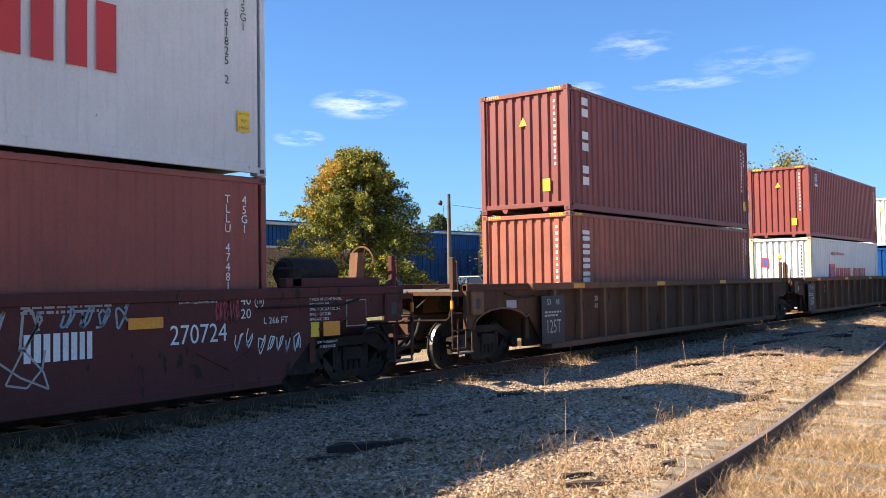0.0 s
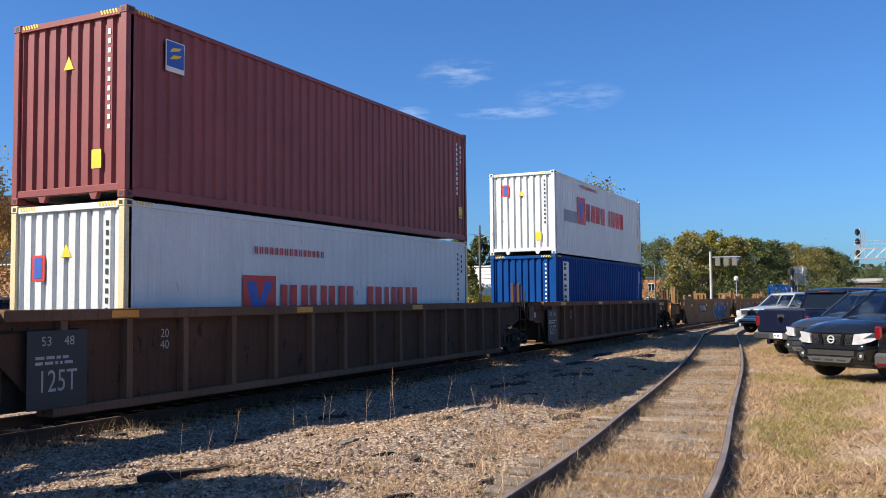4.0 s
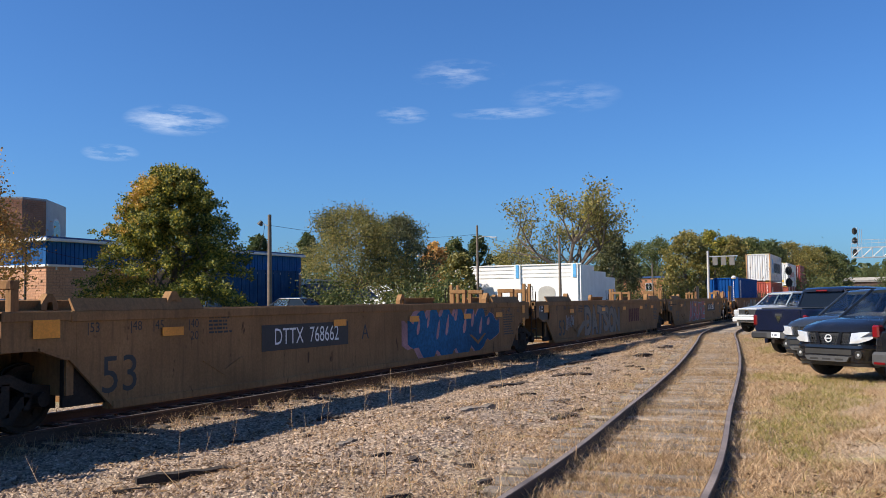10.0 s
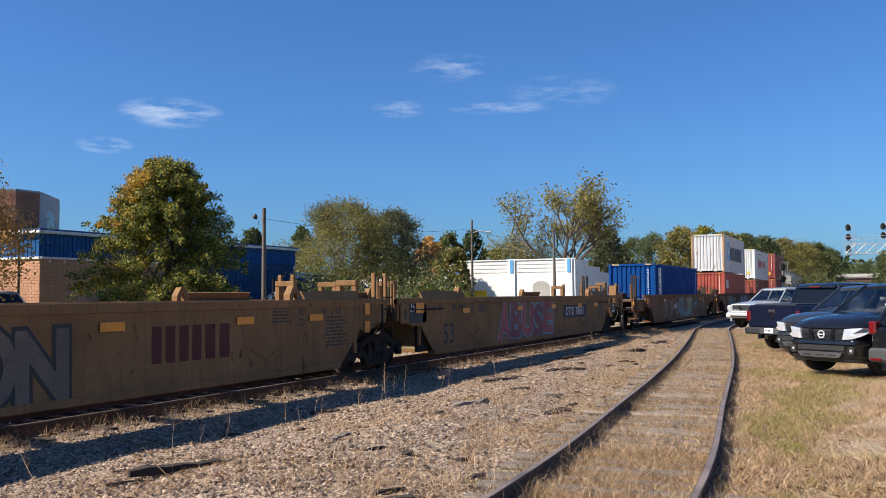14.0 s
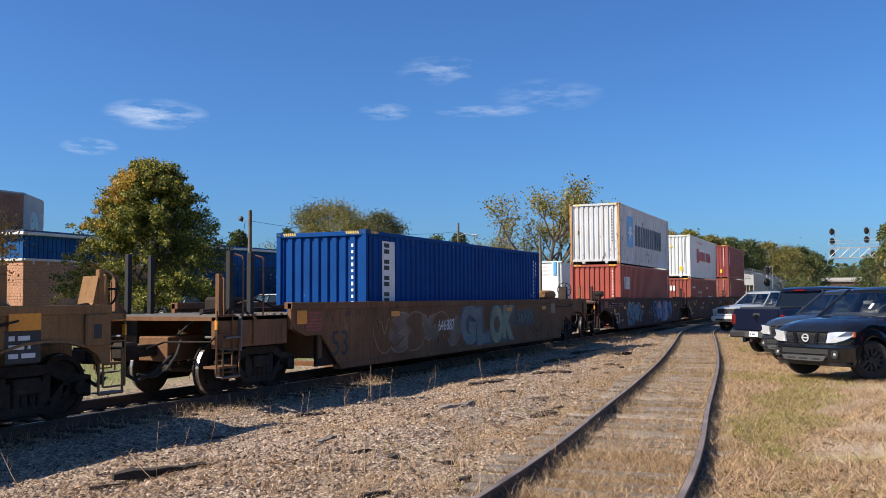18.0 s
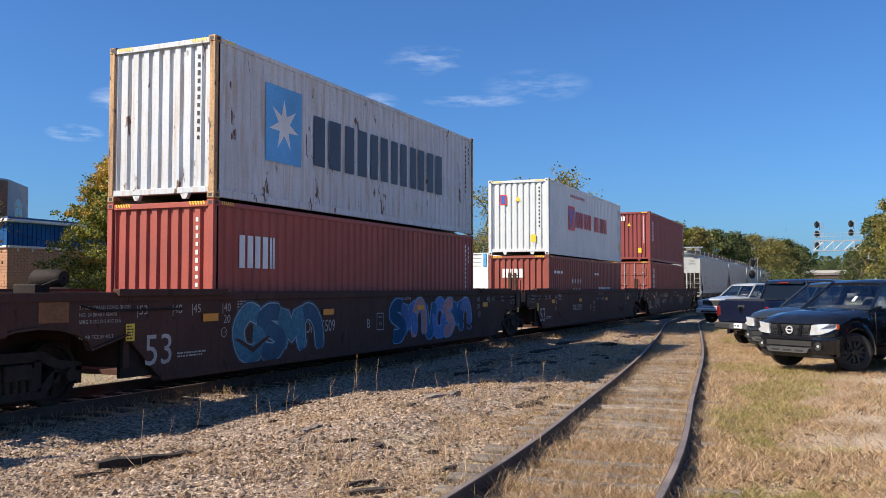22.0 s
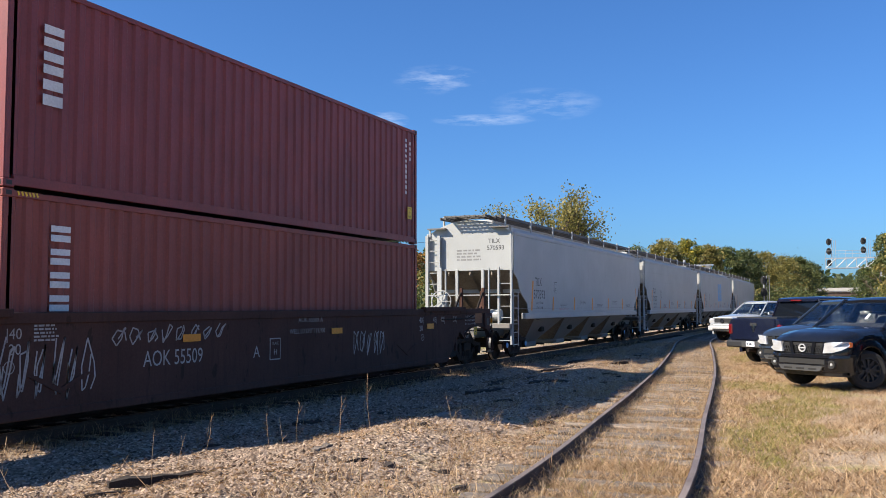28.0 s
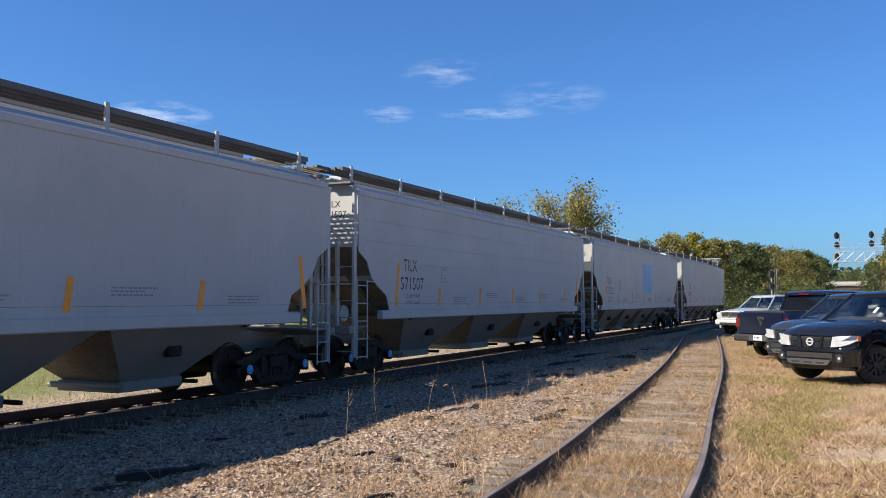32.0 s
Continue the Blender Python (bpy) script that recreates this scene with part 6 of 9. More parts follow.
    for sx in (-1, 1):
        for y in (-10.9, -10.3):
            part("guard_post", Shape().box(*sorted((sx * 1.12, sx * 1.22)), y - 0.05, y + 0.05, 1.35, 2.55, 0.01), c.children[0].data.materials[0], c)
            part("grab_iron", Shape().bar([(sx * 1.34, y + 0.16, 1.3), (sx * 1.34, y + 0.16, 2.45), (sx * 1.20, y + 0.10, 2.5)], 0.016), M["brown_rib"], c)
        part("crossover_step", Shape().box(*sorted((sx * 0.95, sx * 1.42)), -11.3, -10.9, 1.02, 1.06, 0.01), M["mesh_steel"], c)
        part("step_riser", Shape().box(*sorted((sx * 0.95, sx * 1.42)), -10.9, -10.86, 0.80, 1.40), M["mesh_steel"], c)
    part("slack_adjuster", Shape().tube((0.55, -10.9, 1.48), (0.75, -8.6, 1.50), 0.05, n=10), M["truck"], c, smooth=True)
    part("brake_valve", Shape().box(0.10, 0.60, -10.3, -9.7, 1.42, 1.74, 0.05), M["truck"], c)
    part("valve_pipe", Shape().bar([(0.60, -10.0, 1.60), (0.95, -9.9, 1.70), (1.10, -9.5, 1.55), (1.15, -8.9, 1.58)], 0.022, 7), M["truck"], c)
    part("paint_patch", plate(Shape(), on_side(HALF_W + 0.002, 6.85, 1.35), 0.42, 0.42, 0.001), M["spray_tan"], c, "pale repaint patch")
    words("DTTX 646887", 0.20, on_side(xm, 1.3, 1.46), M["black_mark"], c)
    wild_style(on_side(xm, -3.75, 0.90), 4.6, 1.05, 6, (M["umber_car"], M["spray_fade"]), M["umber_car"], M["spray_tan"], c, 12, 0.28)
    words("646887", 0.40, on_side(xm + 0.010, -2.3, 0.98), M["white_mark"], c, squeeze=0.85)
    part("number_board", plate(Shape(), on_side(HALF_W + 0.001, 3.6, 1.05), 2.3, 0.55, 0.002), M["dark_gasket"], c)
    scrawl(on_side(xm + 0.003, 3.7, 1.05), 1.8, 0.36, 6, M["spray_muted"], c, 14, 0.03)
    sprayed_letters("GLOK", on_side(xm + 0.002, 0.80, 0.94), 4.3, 1.26, (M["spray_muted"], M["spray_muted"], M["spray_lime"], M["spray_lime"]), M["navy_mark"], c, 13, 0.065, 0.07)
    yellow_tabs(c, (-5.2, 2.33, 5.74), 1.34, 0.42, 0.12)
    part("air_reservoir", Shape().spin((0.9, 7.9, 1.78), (0, 1, 0), [(-0.6, 0.02), (-0.6, 0.12), (-0.52, 0.17), (0.52, 0.17), (0.6, 0.12), (0.6, 0.02)], 16), M["tan_car"], c, smooth=True)
    handbrake(c, 1.0, 9.75, 1.98, 1, M["truck"])
    part("brake_stand", Shape().prism([(9.35, 1.45), (9.7, 1.45), (9.66, 2.1), (9.5, 2.1)], "x", 0.85, 1.15), M["truck"], c)
    lo = container(143.9, 0.36, M["blue"], "single blue container with a white vertical panel", group="stacked containers")
    white_panel(lo)
    id_marks(lo, 2.896, M["white_mark"], yellow=False, seed=9)

    # three dark units
    for k, (u, tr, en) in enumerate(((174.1, (-10.0, 9.95), (True, False)), (194.0, (-9.95, 9.95), (False, False)), (213.9, (-9.95, 9.6), (False, True)))):
        c = well_car(u, tr, M["black_car"], 0, "dark brown well car with white numbers and graffiti", "well cars", en)
        for y in (tr if k == 2 else tr[:1]):
            bogie(c, y)
        words("53", 0.68, on_side(xm, -7.65, 0.71), M["grey_mark"], c)
        bars(on_side(xm, -6.85, 0.62), 0.75, 0.10, 2, M["grey_mark"], c, seed=70 + k)
        words("AOK 55509", 0.34, on_side(xm, -2.97, 0.90), M["grey_mark"], c, squeeze=0.82)
        words("BCA"[k], 0.3, on_side(xm, -0.82, 0.88), M["grey_mark"], c)
        for sg in (-1, 1):
            for y, n in ((8.03, "53"), (7.24, "48"), (6.77, "45"), (5.97, "40")):
                words("|" + n if sg < 0 else n + "|", 0.20, on_side(xm, sg * y, 1.35), M["grey_mark"], c)
            words("20", 0.20, on_side(xm, sg * 5.95, 1.15), M["grey_mark"], c)
            ring_mark(c, on_side(xm, sg * 6.03, 0.93), 0.085, "110", M["grey_mark"])
            yellow_tabs(c, (sg * 6.43,), 1.20, 0.40, 0.13)
            y0 = -9.28 if sg < 0 else 8.72
            for q, txt in enumerate(("2 INCH TREAD COND. SHOES", "NO. 24 BRAKE BEAMS", "SPRG R OC D-5 4 IC D-5")):
                words(txt, 0.075, on_side(xm, y0, 1.41 - q * 0.10), M["grey_mark"], c, align="LEFT")
            words("MINER TCC-IV-60LT", 0.075, on_side(xm, y0, 0.99), M["grey_mark"], c, align="LEFT")
            if sg > 0:
                words("L 201-1", 0.10, on_side(xm, 8.95, 0.86), M["grey_mark"], c)
            part("yellow_tag", plate(Shape(), on_side(HALF_W + 0.02, sg * 8.3 if sg < 0 else 9.45, 1.03), 0.18, 0.26), M["yellow_label"], c, "yellow paper tag")
            bars(on_side(HALF_W + 0.025, sg * 8.3 if sg < 0 else 9.45, 1.03), 0.15, 0.22, 5, M["black_mark"], c, seed=75 + k)
            part("faded_panel", plate(Shape(), on_side(HALF_W + 0.003, sg * 9.72, 1.38), 0.52, 0.32), M["rust_orange"], c, "faded orange panel")
            for sx in (-1, 1):
                part("guide_flange", Shape().box(*sorted((sx * (HALF_W + 0.10), sx * (HALF_W - 0.05))), *sorted((sg * 8.6, sg * 6.05)), WELL_TOP - 0.06, WELL_TOP + 0.05, 0.01), M["black_car"], c)
        words("AOK 55509 " + "BCA"[k], 0.15, on_side(xm, 0.95, 1.44), M["grey_mark"], c)
        words("WELL LD LMT 119,900", 0.13, on_side(xm, 0.85, 1.22), M["grey_mark"], c)
        part("plate_frame", plate(Shape(), on_side(HALF_W + 0.002, -0.25, 0.92), 0.34, 0.40, 0.003), M["grey_mark"], c)
        part("plate_field", plate(Shape(), on_side(HALF_W + 0.005, -0.25, 0.92), 0.30, 0.36, 0.003), M["black_car"], c)
        words("H", 0.15, on_side(xm + 0.007, -0.25, 0.86), M["grey_mark"], c)
        words("PLATE", 0.07, on_side(xm + 0.007, -0.25, 1.02), M["grey_mark"], c)
        bars(on_side(xm, -5.45, 1.36), 0.42, 0.24, 5, M["grey_mark"], c, seed=63 + k)
        yellow_tabs(c, (-2.6, 1.9), 1.2, 0.42, 0.12)
        if k == 0:
            wild_style(on_side(xm, -4.28, 0.88), 2.7, 1.22, 4, (M["spray_teal"], M["spray_deep"]), M["navy_mark"], M["spray_pale"], c, 14, 0.25)
            wild_style(on_side(xm, 2.8, 0.90), 4.9, 1.24, 8, (M["spray_blue"], M["spray_sky"], M["spray_pink"]), M["navy_mark"], M["sky_mark"], c, 16, 0.27)
            part("air_reservoir", Shape().spin((0.95, -9.35, WELL_TOP + 0.20), (1, 0, 0), [(-0.28, 0.02), (-0.28, 0.10), (-0.24, 0.125), (0.24, 0.125), (0.28, 0.10), (0.28, 0.02)], 16), M["truck"], c, smooth=True)
            part("valve_box", Shape().box(0.75, 1.2, -9.8, -9.55, WELL_TOP - 0.05, WELL_TOP + 0.12, 0.02), M["truck"], c)
            part("pipe", Shape().bar([(1.2, -9.7, WELL_TOP + 0.08), (1.25, -9.5, WELL_TOP + 0.16), (1.2, -9.35, WELL_TOP + 0.18)], 0.03, 6), M["truck"], c)
        if k == 2:
            for x in (0.55, 1.25):
                part("diagonal_strut", Shape().bar([(x, 9.95, 1.45), (x, 10.55, 2.1)], 0.035, 6), M["truck"], c)
                part("end_post", Shape().box(x - 0.045, x + 0.045, 10.55, 10.64, 1.1, 2.25, 0.01), M["black_car"], c)
            part("crossover_platform", Shape().box(-1.3, 1.3, 10.65, 11.05, 1.16, 1.21, 0.01), M["mesh_steel"], c)
            part("step_frame", Shape().bar([(1.38, 10.7, 1.16), (1.40, 11.0, 0.45), (1.40, 10.6, 0.45), (1.38, 10.4, 1.1)], 0.022, 6), M["black_car"], c)
            scrawl(on_side(xm, -3.0, 1.28), 2.6, 0.3, 8, M["grey_mark"], c, 17)
            scrawl(on_side(xm, -5.4, 0.9), 1.6, 0.9, 6, M["grey_mark"], c, 18)
            scrawl(on_side(xm, 3.3, 0.95), 1.5, 0.7, 5, M["grey_mark"], c, 19)
    lo = container(168.05, 0.36, M["brick_red"], "bright red container low in the well", group="stacked containers")
    blocks(on_side(1.221, 1.3, 2.0), [0.42, 0.42, 0.16], 0.6, M["white_mark"], lo, gap=0.06)
    id_marks(lo, 2.896, M["white_mark"], yellow=False, seed=10)
    hi = container(168.05, 3.27, M["grey_rusty"], "grey container streaked with rust, with dark emblem bars", group="stacked containers", post=M["rusty_post"])
    s = Shape()
    plate(s, on_side(1.2205, 2.15, 1.62), 1.25, 1.5)
    part("emblem_square", s, M["sky_mark"], hi, "light blue square with a white star")
    star(hi, 2.15, 1.62)
    blocks(on_side(1.221, 6.55, 1.5), [1.1, 1.0, 0.85, 0.85, 0.85, 0.95], 1.05, M["navy_mark"], hi, gap=0.2)
    id_marks(hi, 2.896, M["black_mark"], yellow=False, seed=11)
    for u0, sd in ((187.9, 12), (187.9 + 6.13, 13)):
        lo = container(u0, 0.36, M["maroon_low"], "short maroon container low in the well", length=6.058, height=2.591, group="stacked containers")
        if sd == 12:
            for q in range(7):
                flake(lo, 3.25 + (q % 4) * 0.42 + (0.21 if q > 3 else 0.0), 1.62 if q < 4 else 1.24)
            bars(on_side(1.221, 1.3, 1.95), 1.3, 0.20, 1, M["white_mark"], lo, seed=95)
        else:
            bars(on_side(1.221, 1.2, 1.95), 0.9, 0.16, 1, M["white_mark"], lo, seed=96)
            blocks(on_side(1.221, 2.6, 1.22), [0.22, 0.22, 0.3, 0.22, 0.22, 0.22, 0.22], 0.30, M["white_mark"], lo, gap=0.1)
        if sd == 12:
            blocks(on_end(-0.25, 0.040, 1.9), [0.26, 0.1, 0.34], 0.34, M["white_mark"], lo, gap=0.06)
    hi = container(187.9, 2.96, M["white"], "clean white container with red emblem bars", smooth=True, group="stacked containers")
    emblem(hi, 4.0, 1.58, 0.66, end=True)
    id_marks(hi, 2.896, M["black_mark"], seed=14)
    lo = container(207.9, 0.36, M["maroon_low"], "red container with its doors to the front", doors_front=True, group="stacked containers")
    blocks(on_side(1.221, 0.95, 1.55) @ pose(0, 0, 0, 0, 0, -90), [0.22] * 6, 0.34, M["white_mark"], lo, gap=0.1)
    hi = container(207.9, 3.27, M["maroon"], "dark maroon container with small white bars", group="stacked containers")
    blocks(on_side(1.221, 0.75, 1.75) @ pose(0, 0, 0, 0, 0, -90), [0.3, 0.3, 0.36], 0.34, M["white_mark"], hi, gap=0.08)
    blocks(on_end(-0.6, 0.040, 2.5), [0.14, 0.2, 0.24], 0.26, M["white_mark"], hi, gap=0.04)
    id_marks(hi, 2.896, M["white_mark"], seed=15)

    hopper_car(226.45, 18.5, "light grey covered hopper with a rooftop walkway", "570593")
    hopper_car(246.2, 17.2, "light grey covered hopper with beaded sides", "571507", ribbed=True)
    hopper_car(264.9, 18.3, "light grey covered hopper with a faded blue emblem", "571532", blue_tag=True)
    hopper_car(284.9, 18.5, "light grey covered hopper at the tail", "570612")


def emblem(t, y, z, h, end=False):
    """A shipping line's mark drawn as plain blocks: a red square with a blue wedge, then red bars."""
    s = Shape()
    plate(s, on_side(1.2205, y - 0.85, z), 0.95, h * 1.5)
    part("emblem_square", s, M["red_mark"], t)
    s = Shape()
    m = on_side(1.2255, y - 0.85, z)
    for p in (((-0.38, 0.36), (-0.12, 0.36), (0.12, -0.38), (-0.12, -0.38)), ((0.38, 0.36), (0.16, 0.36), (-0.02, -0.05), (0.12, -0.10))):
        s.add([m @ Vector((a, b * h * 1.6, 0)) for a, b in p], [(0, 1, 2, 3)])
    part("emblem_wedge", s, M["blue_mark"], t)
    blocks(on_side(1.221, y + 1.05, z), [0.5, 0.5, 0.5, 0.55], h, M["red_mark"], t, gap=0.16)
    blocks(on_side(1.221, y + 4.05, z), [0.6, 0.16, 0.5, 0.55], h, M["red_mark"], t, gap=0.16)
    blocks(on_side(1.221, y + 0.1, z + 0.92), [0.09] * 15, 0.13, M["red_mark"], t, name="small_print", gap=0.06, small=True)
    if end:
        s = Shape()
        plate(s, on_end(-0.62, 0.040, z + 0.55), 0.28, 0.40)
        part("end_emblem", s, M["red_mark"], t)
        s = Shape()
        plate(s, on_end(-0.62, 0.036, z + 0.55), 0.17, 0.32)
        part("end_emblem_field", s, M["blue_mark"], t)


def badge(t):
    s = Shape()
    plate(s, on_side(1.2205, 1.02, 2.33), 0.42, 0.50)
    part("badge", s, M["white_mark"], t)
    s = Shape()
    plate(s, on_side(1.2255, 1.02, 2.36), 0.38, 0.40)
    part("badge_field", s, M["blue_mark"], t)
    s = Shape()
    for k in (0.06, -0.06):
        m = on_side(1.231, 1.02, 2.38 + k)
        s.add([m @ Vector(p) for p in ((-0.13, -0.05, 0), (0.08, 0.0, 0), (0.15, 0.06, 0), (-0.05, 0.03, 0))], [(0, 1, 2, 3)])
    part("badge_sweep", s, M["yellow_label"], t)


def white_panel(t):
    s = Shape()
    plate(s, on_side(1.2205, 1.05, 1.42), 0.62, 2.5)
    part("white_panel", s, M["white_mark"], t)
    blocks(on_side(1.2255, 0.95, 1.55) @ pose(0, 0, 0, 0, 0, -90), [0.24] * 6, 0.26, M["black_mark"], t, gap=0.14)


def flake(t, y, z):
    """A small white eight-armed mark."""
    m = on_side(1.2215, y, z)
    pts = [m @ Vector(((0.15 if k % 2 == 0 else 0.05) * math.cos(k * math.pi / 8), (0.15 if k % 2 == 0 else 0.05) * math.sin(k * math.pi / 8), 0)) for k in range(16)]
    part("emblem_flake", Shape().add(pts, [tuple(range(16))]), M["white_mark"], t)


def star(t, y, z):
    s = Shape()
    m = on_side(1.2255, y, z)
    pts = []
    for k in range(14):
        r = 0.52 if k % 2 == 0 else 0.20
        a = math.pi / 2 + k * math.pi / 7
        pts.append(m @ Vector((r * math.cos(a), r * math.sin(a), 0)))
    s.add(pts, [tuple(range(14))])
    part("emblem_star", s, M["white_mark"], t)


M["grating"] = surface("dark_walkway_grating", (0.11, 0.105, 0.10), 0.6, 0.2)
M["tan_shade"] = surface("dark_number_panel", (0.04, 0.034, 0.030), 0.7, vary=0.2)
M["rust_orange"] = surface("faded_orange_panel", (0.26, 0.105, 0.035), 0.7, vary=0.25)
M["grey_patch"] = surface("grey_overpaint", (0.24, 0.26, 0.31), 0.6, vary=0.1)
M["yellow_cream"] = surface("cream_yellow_paint", (0.62, 0.52, 0.30), 0.5, vary=0.1, dirt=RUST, dirt_amount=0.15, streak=True)
M["rusty_post"] = surface("rusted_post_paint", (0.50, 0.30, 0.14), 0.6, vary=0.3, scale=2.5, dirt=(0.17, 0.07, 0.03), dirt_amount=0.5, streak=True, spots=((0.09, 0.04, 0.022), 6.0, 0.58))
train()


# ---- buildings and fixtures beyond the track ----
def polar(bearing, d):
    b = radians(bearing)
    return -d * math.sin(b), d * math.cos(b)


def brick_courses(parent, m, w, h, mat, seed=1, course=0.15, length=0.42, skip=()):
    """Courses of bricks on one wall, joined: each block stands a little proud of the joints. m: the wall's lower middle."""
    rnd = random.Random(seed)
    s = Shape()
    rows = int(h / course)
    for r in range(rows):
        x = -w / 2 - (length / 2 if r % 2 else 0)
        while x < w / 2:
            a, b = max(x, -w / 2) + 0.008, min(x + length, w / 2) - 0.008
            cz = (r + 0.5) * course
            if b - a > 0.05 and not any(p < (a + b) / 2 < q and u < cz < v for p, q, u, v in skip):
                k = m @ Matrix.Translation(((a + b) / 2, cz, 0))
                plate(s, k, b - a, course - 0.016, 0.010 + rnd.uniform(0, 0.008))
            x += length
    ob = part("brickwork", s, mat, parent)
    ob["kind"] = "stuff"
    return ob


def window(parent, m, w, h, panes=2, bars_on=False):
    s = Shape()
    for a, b, c, d in ((-w / 2, -w / 2 + 0.07, -h / 2, h / 2), (w / 2 - 0.07, w / 2, -h / 2, h / 2), (-w / 2 + 0.07, w / 2 - 0.07, h / 2 - 0.07, h / 2), (-w / 2 + 0.07, w / 2 - 0.07, -h / 2, -h / 2 + 0.07), (-0.03, 0.03, -h / 2 + 0.07, h / 2 - 0.07)):
        plate(s, m @ Matrix.Translation(((a + b) / 2, (c + d) / 2, 0.0)), b - a, d - c, 0.05)
    wi = part("window", s, M["trim"], parent)
    for k in range(panes):
        s = Shape()
        plate(s, m @ Matrix.Translation(((k - 0.5) * w / 2, 0, 0.004)), w / 2 - 0.10, h - 0.15, 0.006)
        part("pane", s, M["glass_dark"], wi)


def glassy(name, colour, rough=0.05, spec=0.5):
    m = bpy.data.materials.new(name)
    m.use_nodes = True
    b = m.node_tree.nodes["Principled BSDF"]
    b.inputs["Base Color"].default_value = (*colour, 1)
    b.inputs["Roughness"].default_value = rough
    b.inputs["Specular IOR Level"].default_value = spec
    return m


M["glass_dark"] = glassy("dark_window_glass", (0.012, 0.016, 0.02), 0.04, 0.8)
FRONT = pose(0, 0, 0, 90, 0, 0)       # local x -> +x, y -> up, facing -y


def blue_building():
    t = thing("warehouse", "brick warehouse with bright blue metal upper walls", "building", at=(-40, 34, 0.55))
    L, W, H, SP = 23.5, 26.0, 4.62, 3.32
    s = Shape().box(-W, 0, 0, L, -1.2, SP)
    part("wall", s, M["mortar"], t)
    brick_courses(t, Matrix.Translation((-W / 2, 0, 0)) @ FRONT, W, SP, M["pale_brick"], 1)
    brick_courses(t, Matrix.Translation((0, L / 2, 0)) @ SIDE, L, SP, M["pale_brick"], 2)
    # blue ribbed cladding above
    for k, (m, w) in enumerate(((Matrix.Translation((-W / 2, 0, 0)) @ FRONT, W), (Matrix.Translation((0, L / 2, 0)) @ SIDE, L))):
        s = Shape()
        n = int(w / 0.3)
        for i in range(n):
            x = -w / 2 + (i + 0.5) * w / n
            plate(s, m @ Matrix.Translation((x, (SP + H) / 2, 0.0)), w / n * 0.86, H - SP, 0.05)
        ob = part("cladding", s, M["blue_clad"], t, "blue ribbed metal cladding")
        ob["kind"] = "stuff"
    s = Shape().box(-W + 0.1, -0.0, 0.0, L - 0.02, SP, H - 0.02)
    part("upper_wall", s, M["blue_clad"], t)
    s = Shape().box(-W - 0.3, 0.35, -0.35, L + 0.2, H, H + 0.16, 0.02)
    part("roof_edge", s, M["trim"], t, "white metal fascia")
    s = Shape().box(-W - 0.2, 0.25, -0.25, L + 0.1, H + 0.16, H + 0.26)
    part("roof", s, M["blue_roof"], t)
    s = Shape()
    for m, w in ((Matrix.Translation((-W / 2, 0, SP)) @ FRONT, W), (Matrix.Translation((0, L / 2, SP)) @ SIDE, L)):
        plate(s, m, w, 0.12, 0.10)
    part("ledge", s, M["trim"], t)
    s = Shape()
    for k in range(24):
        plate(s, Matrix.Translation((0, 0.6 + k * 0.95, SP - 0.16)) @ SIDE, 0.10, 0.16, 0.06)
    part("bracket", s, M["trim"], t)["kind"] = "stuff"
    window(t, Matrix.Translation((-5.0, -0.03, 1.05)) @ FRONT, 1.0, 1.2)
    window(t, Matrix.Translation((-9.5, -0.03, 1.05)) @ FRONT, 1.0, 1.2)
    # blue sheeted bay towards the far end
    s = Shape()
    for k in range(22):
        plate(s, Matrix.Translation((0.06, 13.2 + k * 0.46, 2.25)) @ SIDE, 0.42, 2.6, 0.05 + 0.02 * (k % 2))
    part("blue_sheeting", s, M["blue_worn"], t)["kind"] = "stuff"
    # doors
    s = Shape()
    plate(s, Matrix.Translation((0.02, 10.5, 0.55)) @ SIDE, 1.0, 2.1, 0.06)
    part("door", s, M["trim"], t)
    # awning at the end of the row
    a = thing("awning_shop", "low grey shop with a sloping dark awning beside the warehouse", "building", at=(-40, 58.2, 0.55))
    part("wall", Shape().box(-12, -0.3, 0, 9, -1, 2.4), M["white_wall"], a)
    s = Shape().prism([(-1.0, 2.7), (-0.3, 2.7), (1.3, 1.5), (1.2, 1.42), (-0.3, 2.3)], "y", 0, 9)
    part("awning", s, M["blue_roof"], a)
    s = Shape()
    plate(s, Matrix.Translation((-0.29, 3, 2.75)) @ SIDE, 6.5, 0.5, 0.12)
    part("sign_board", s, M["trim"], a)
    bars(Matrix.Translation((-0.16, 3, 2.75)) @ SIDE, 4.5, 0.35, 1, M["black_mark"], a, seed=77)
    window(a, Matrix.Translation((-0.29, 2.2, 0.8)) @ SIDE, 1.6, 1.3)


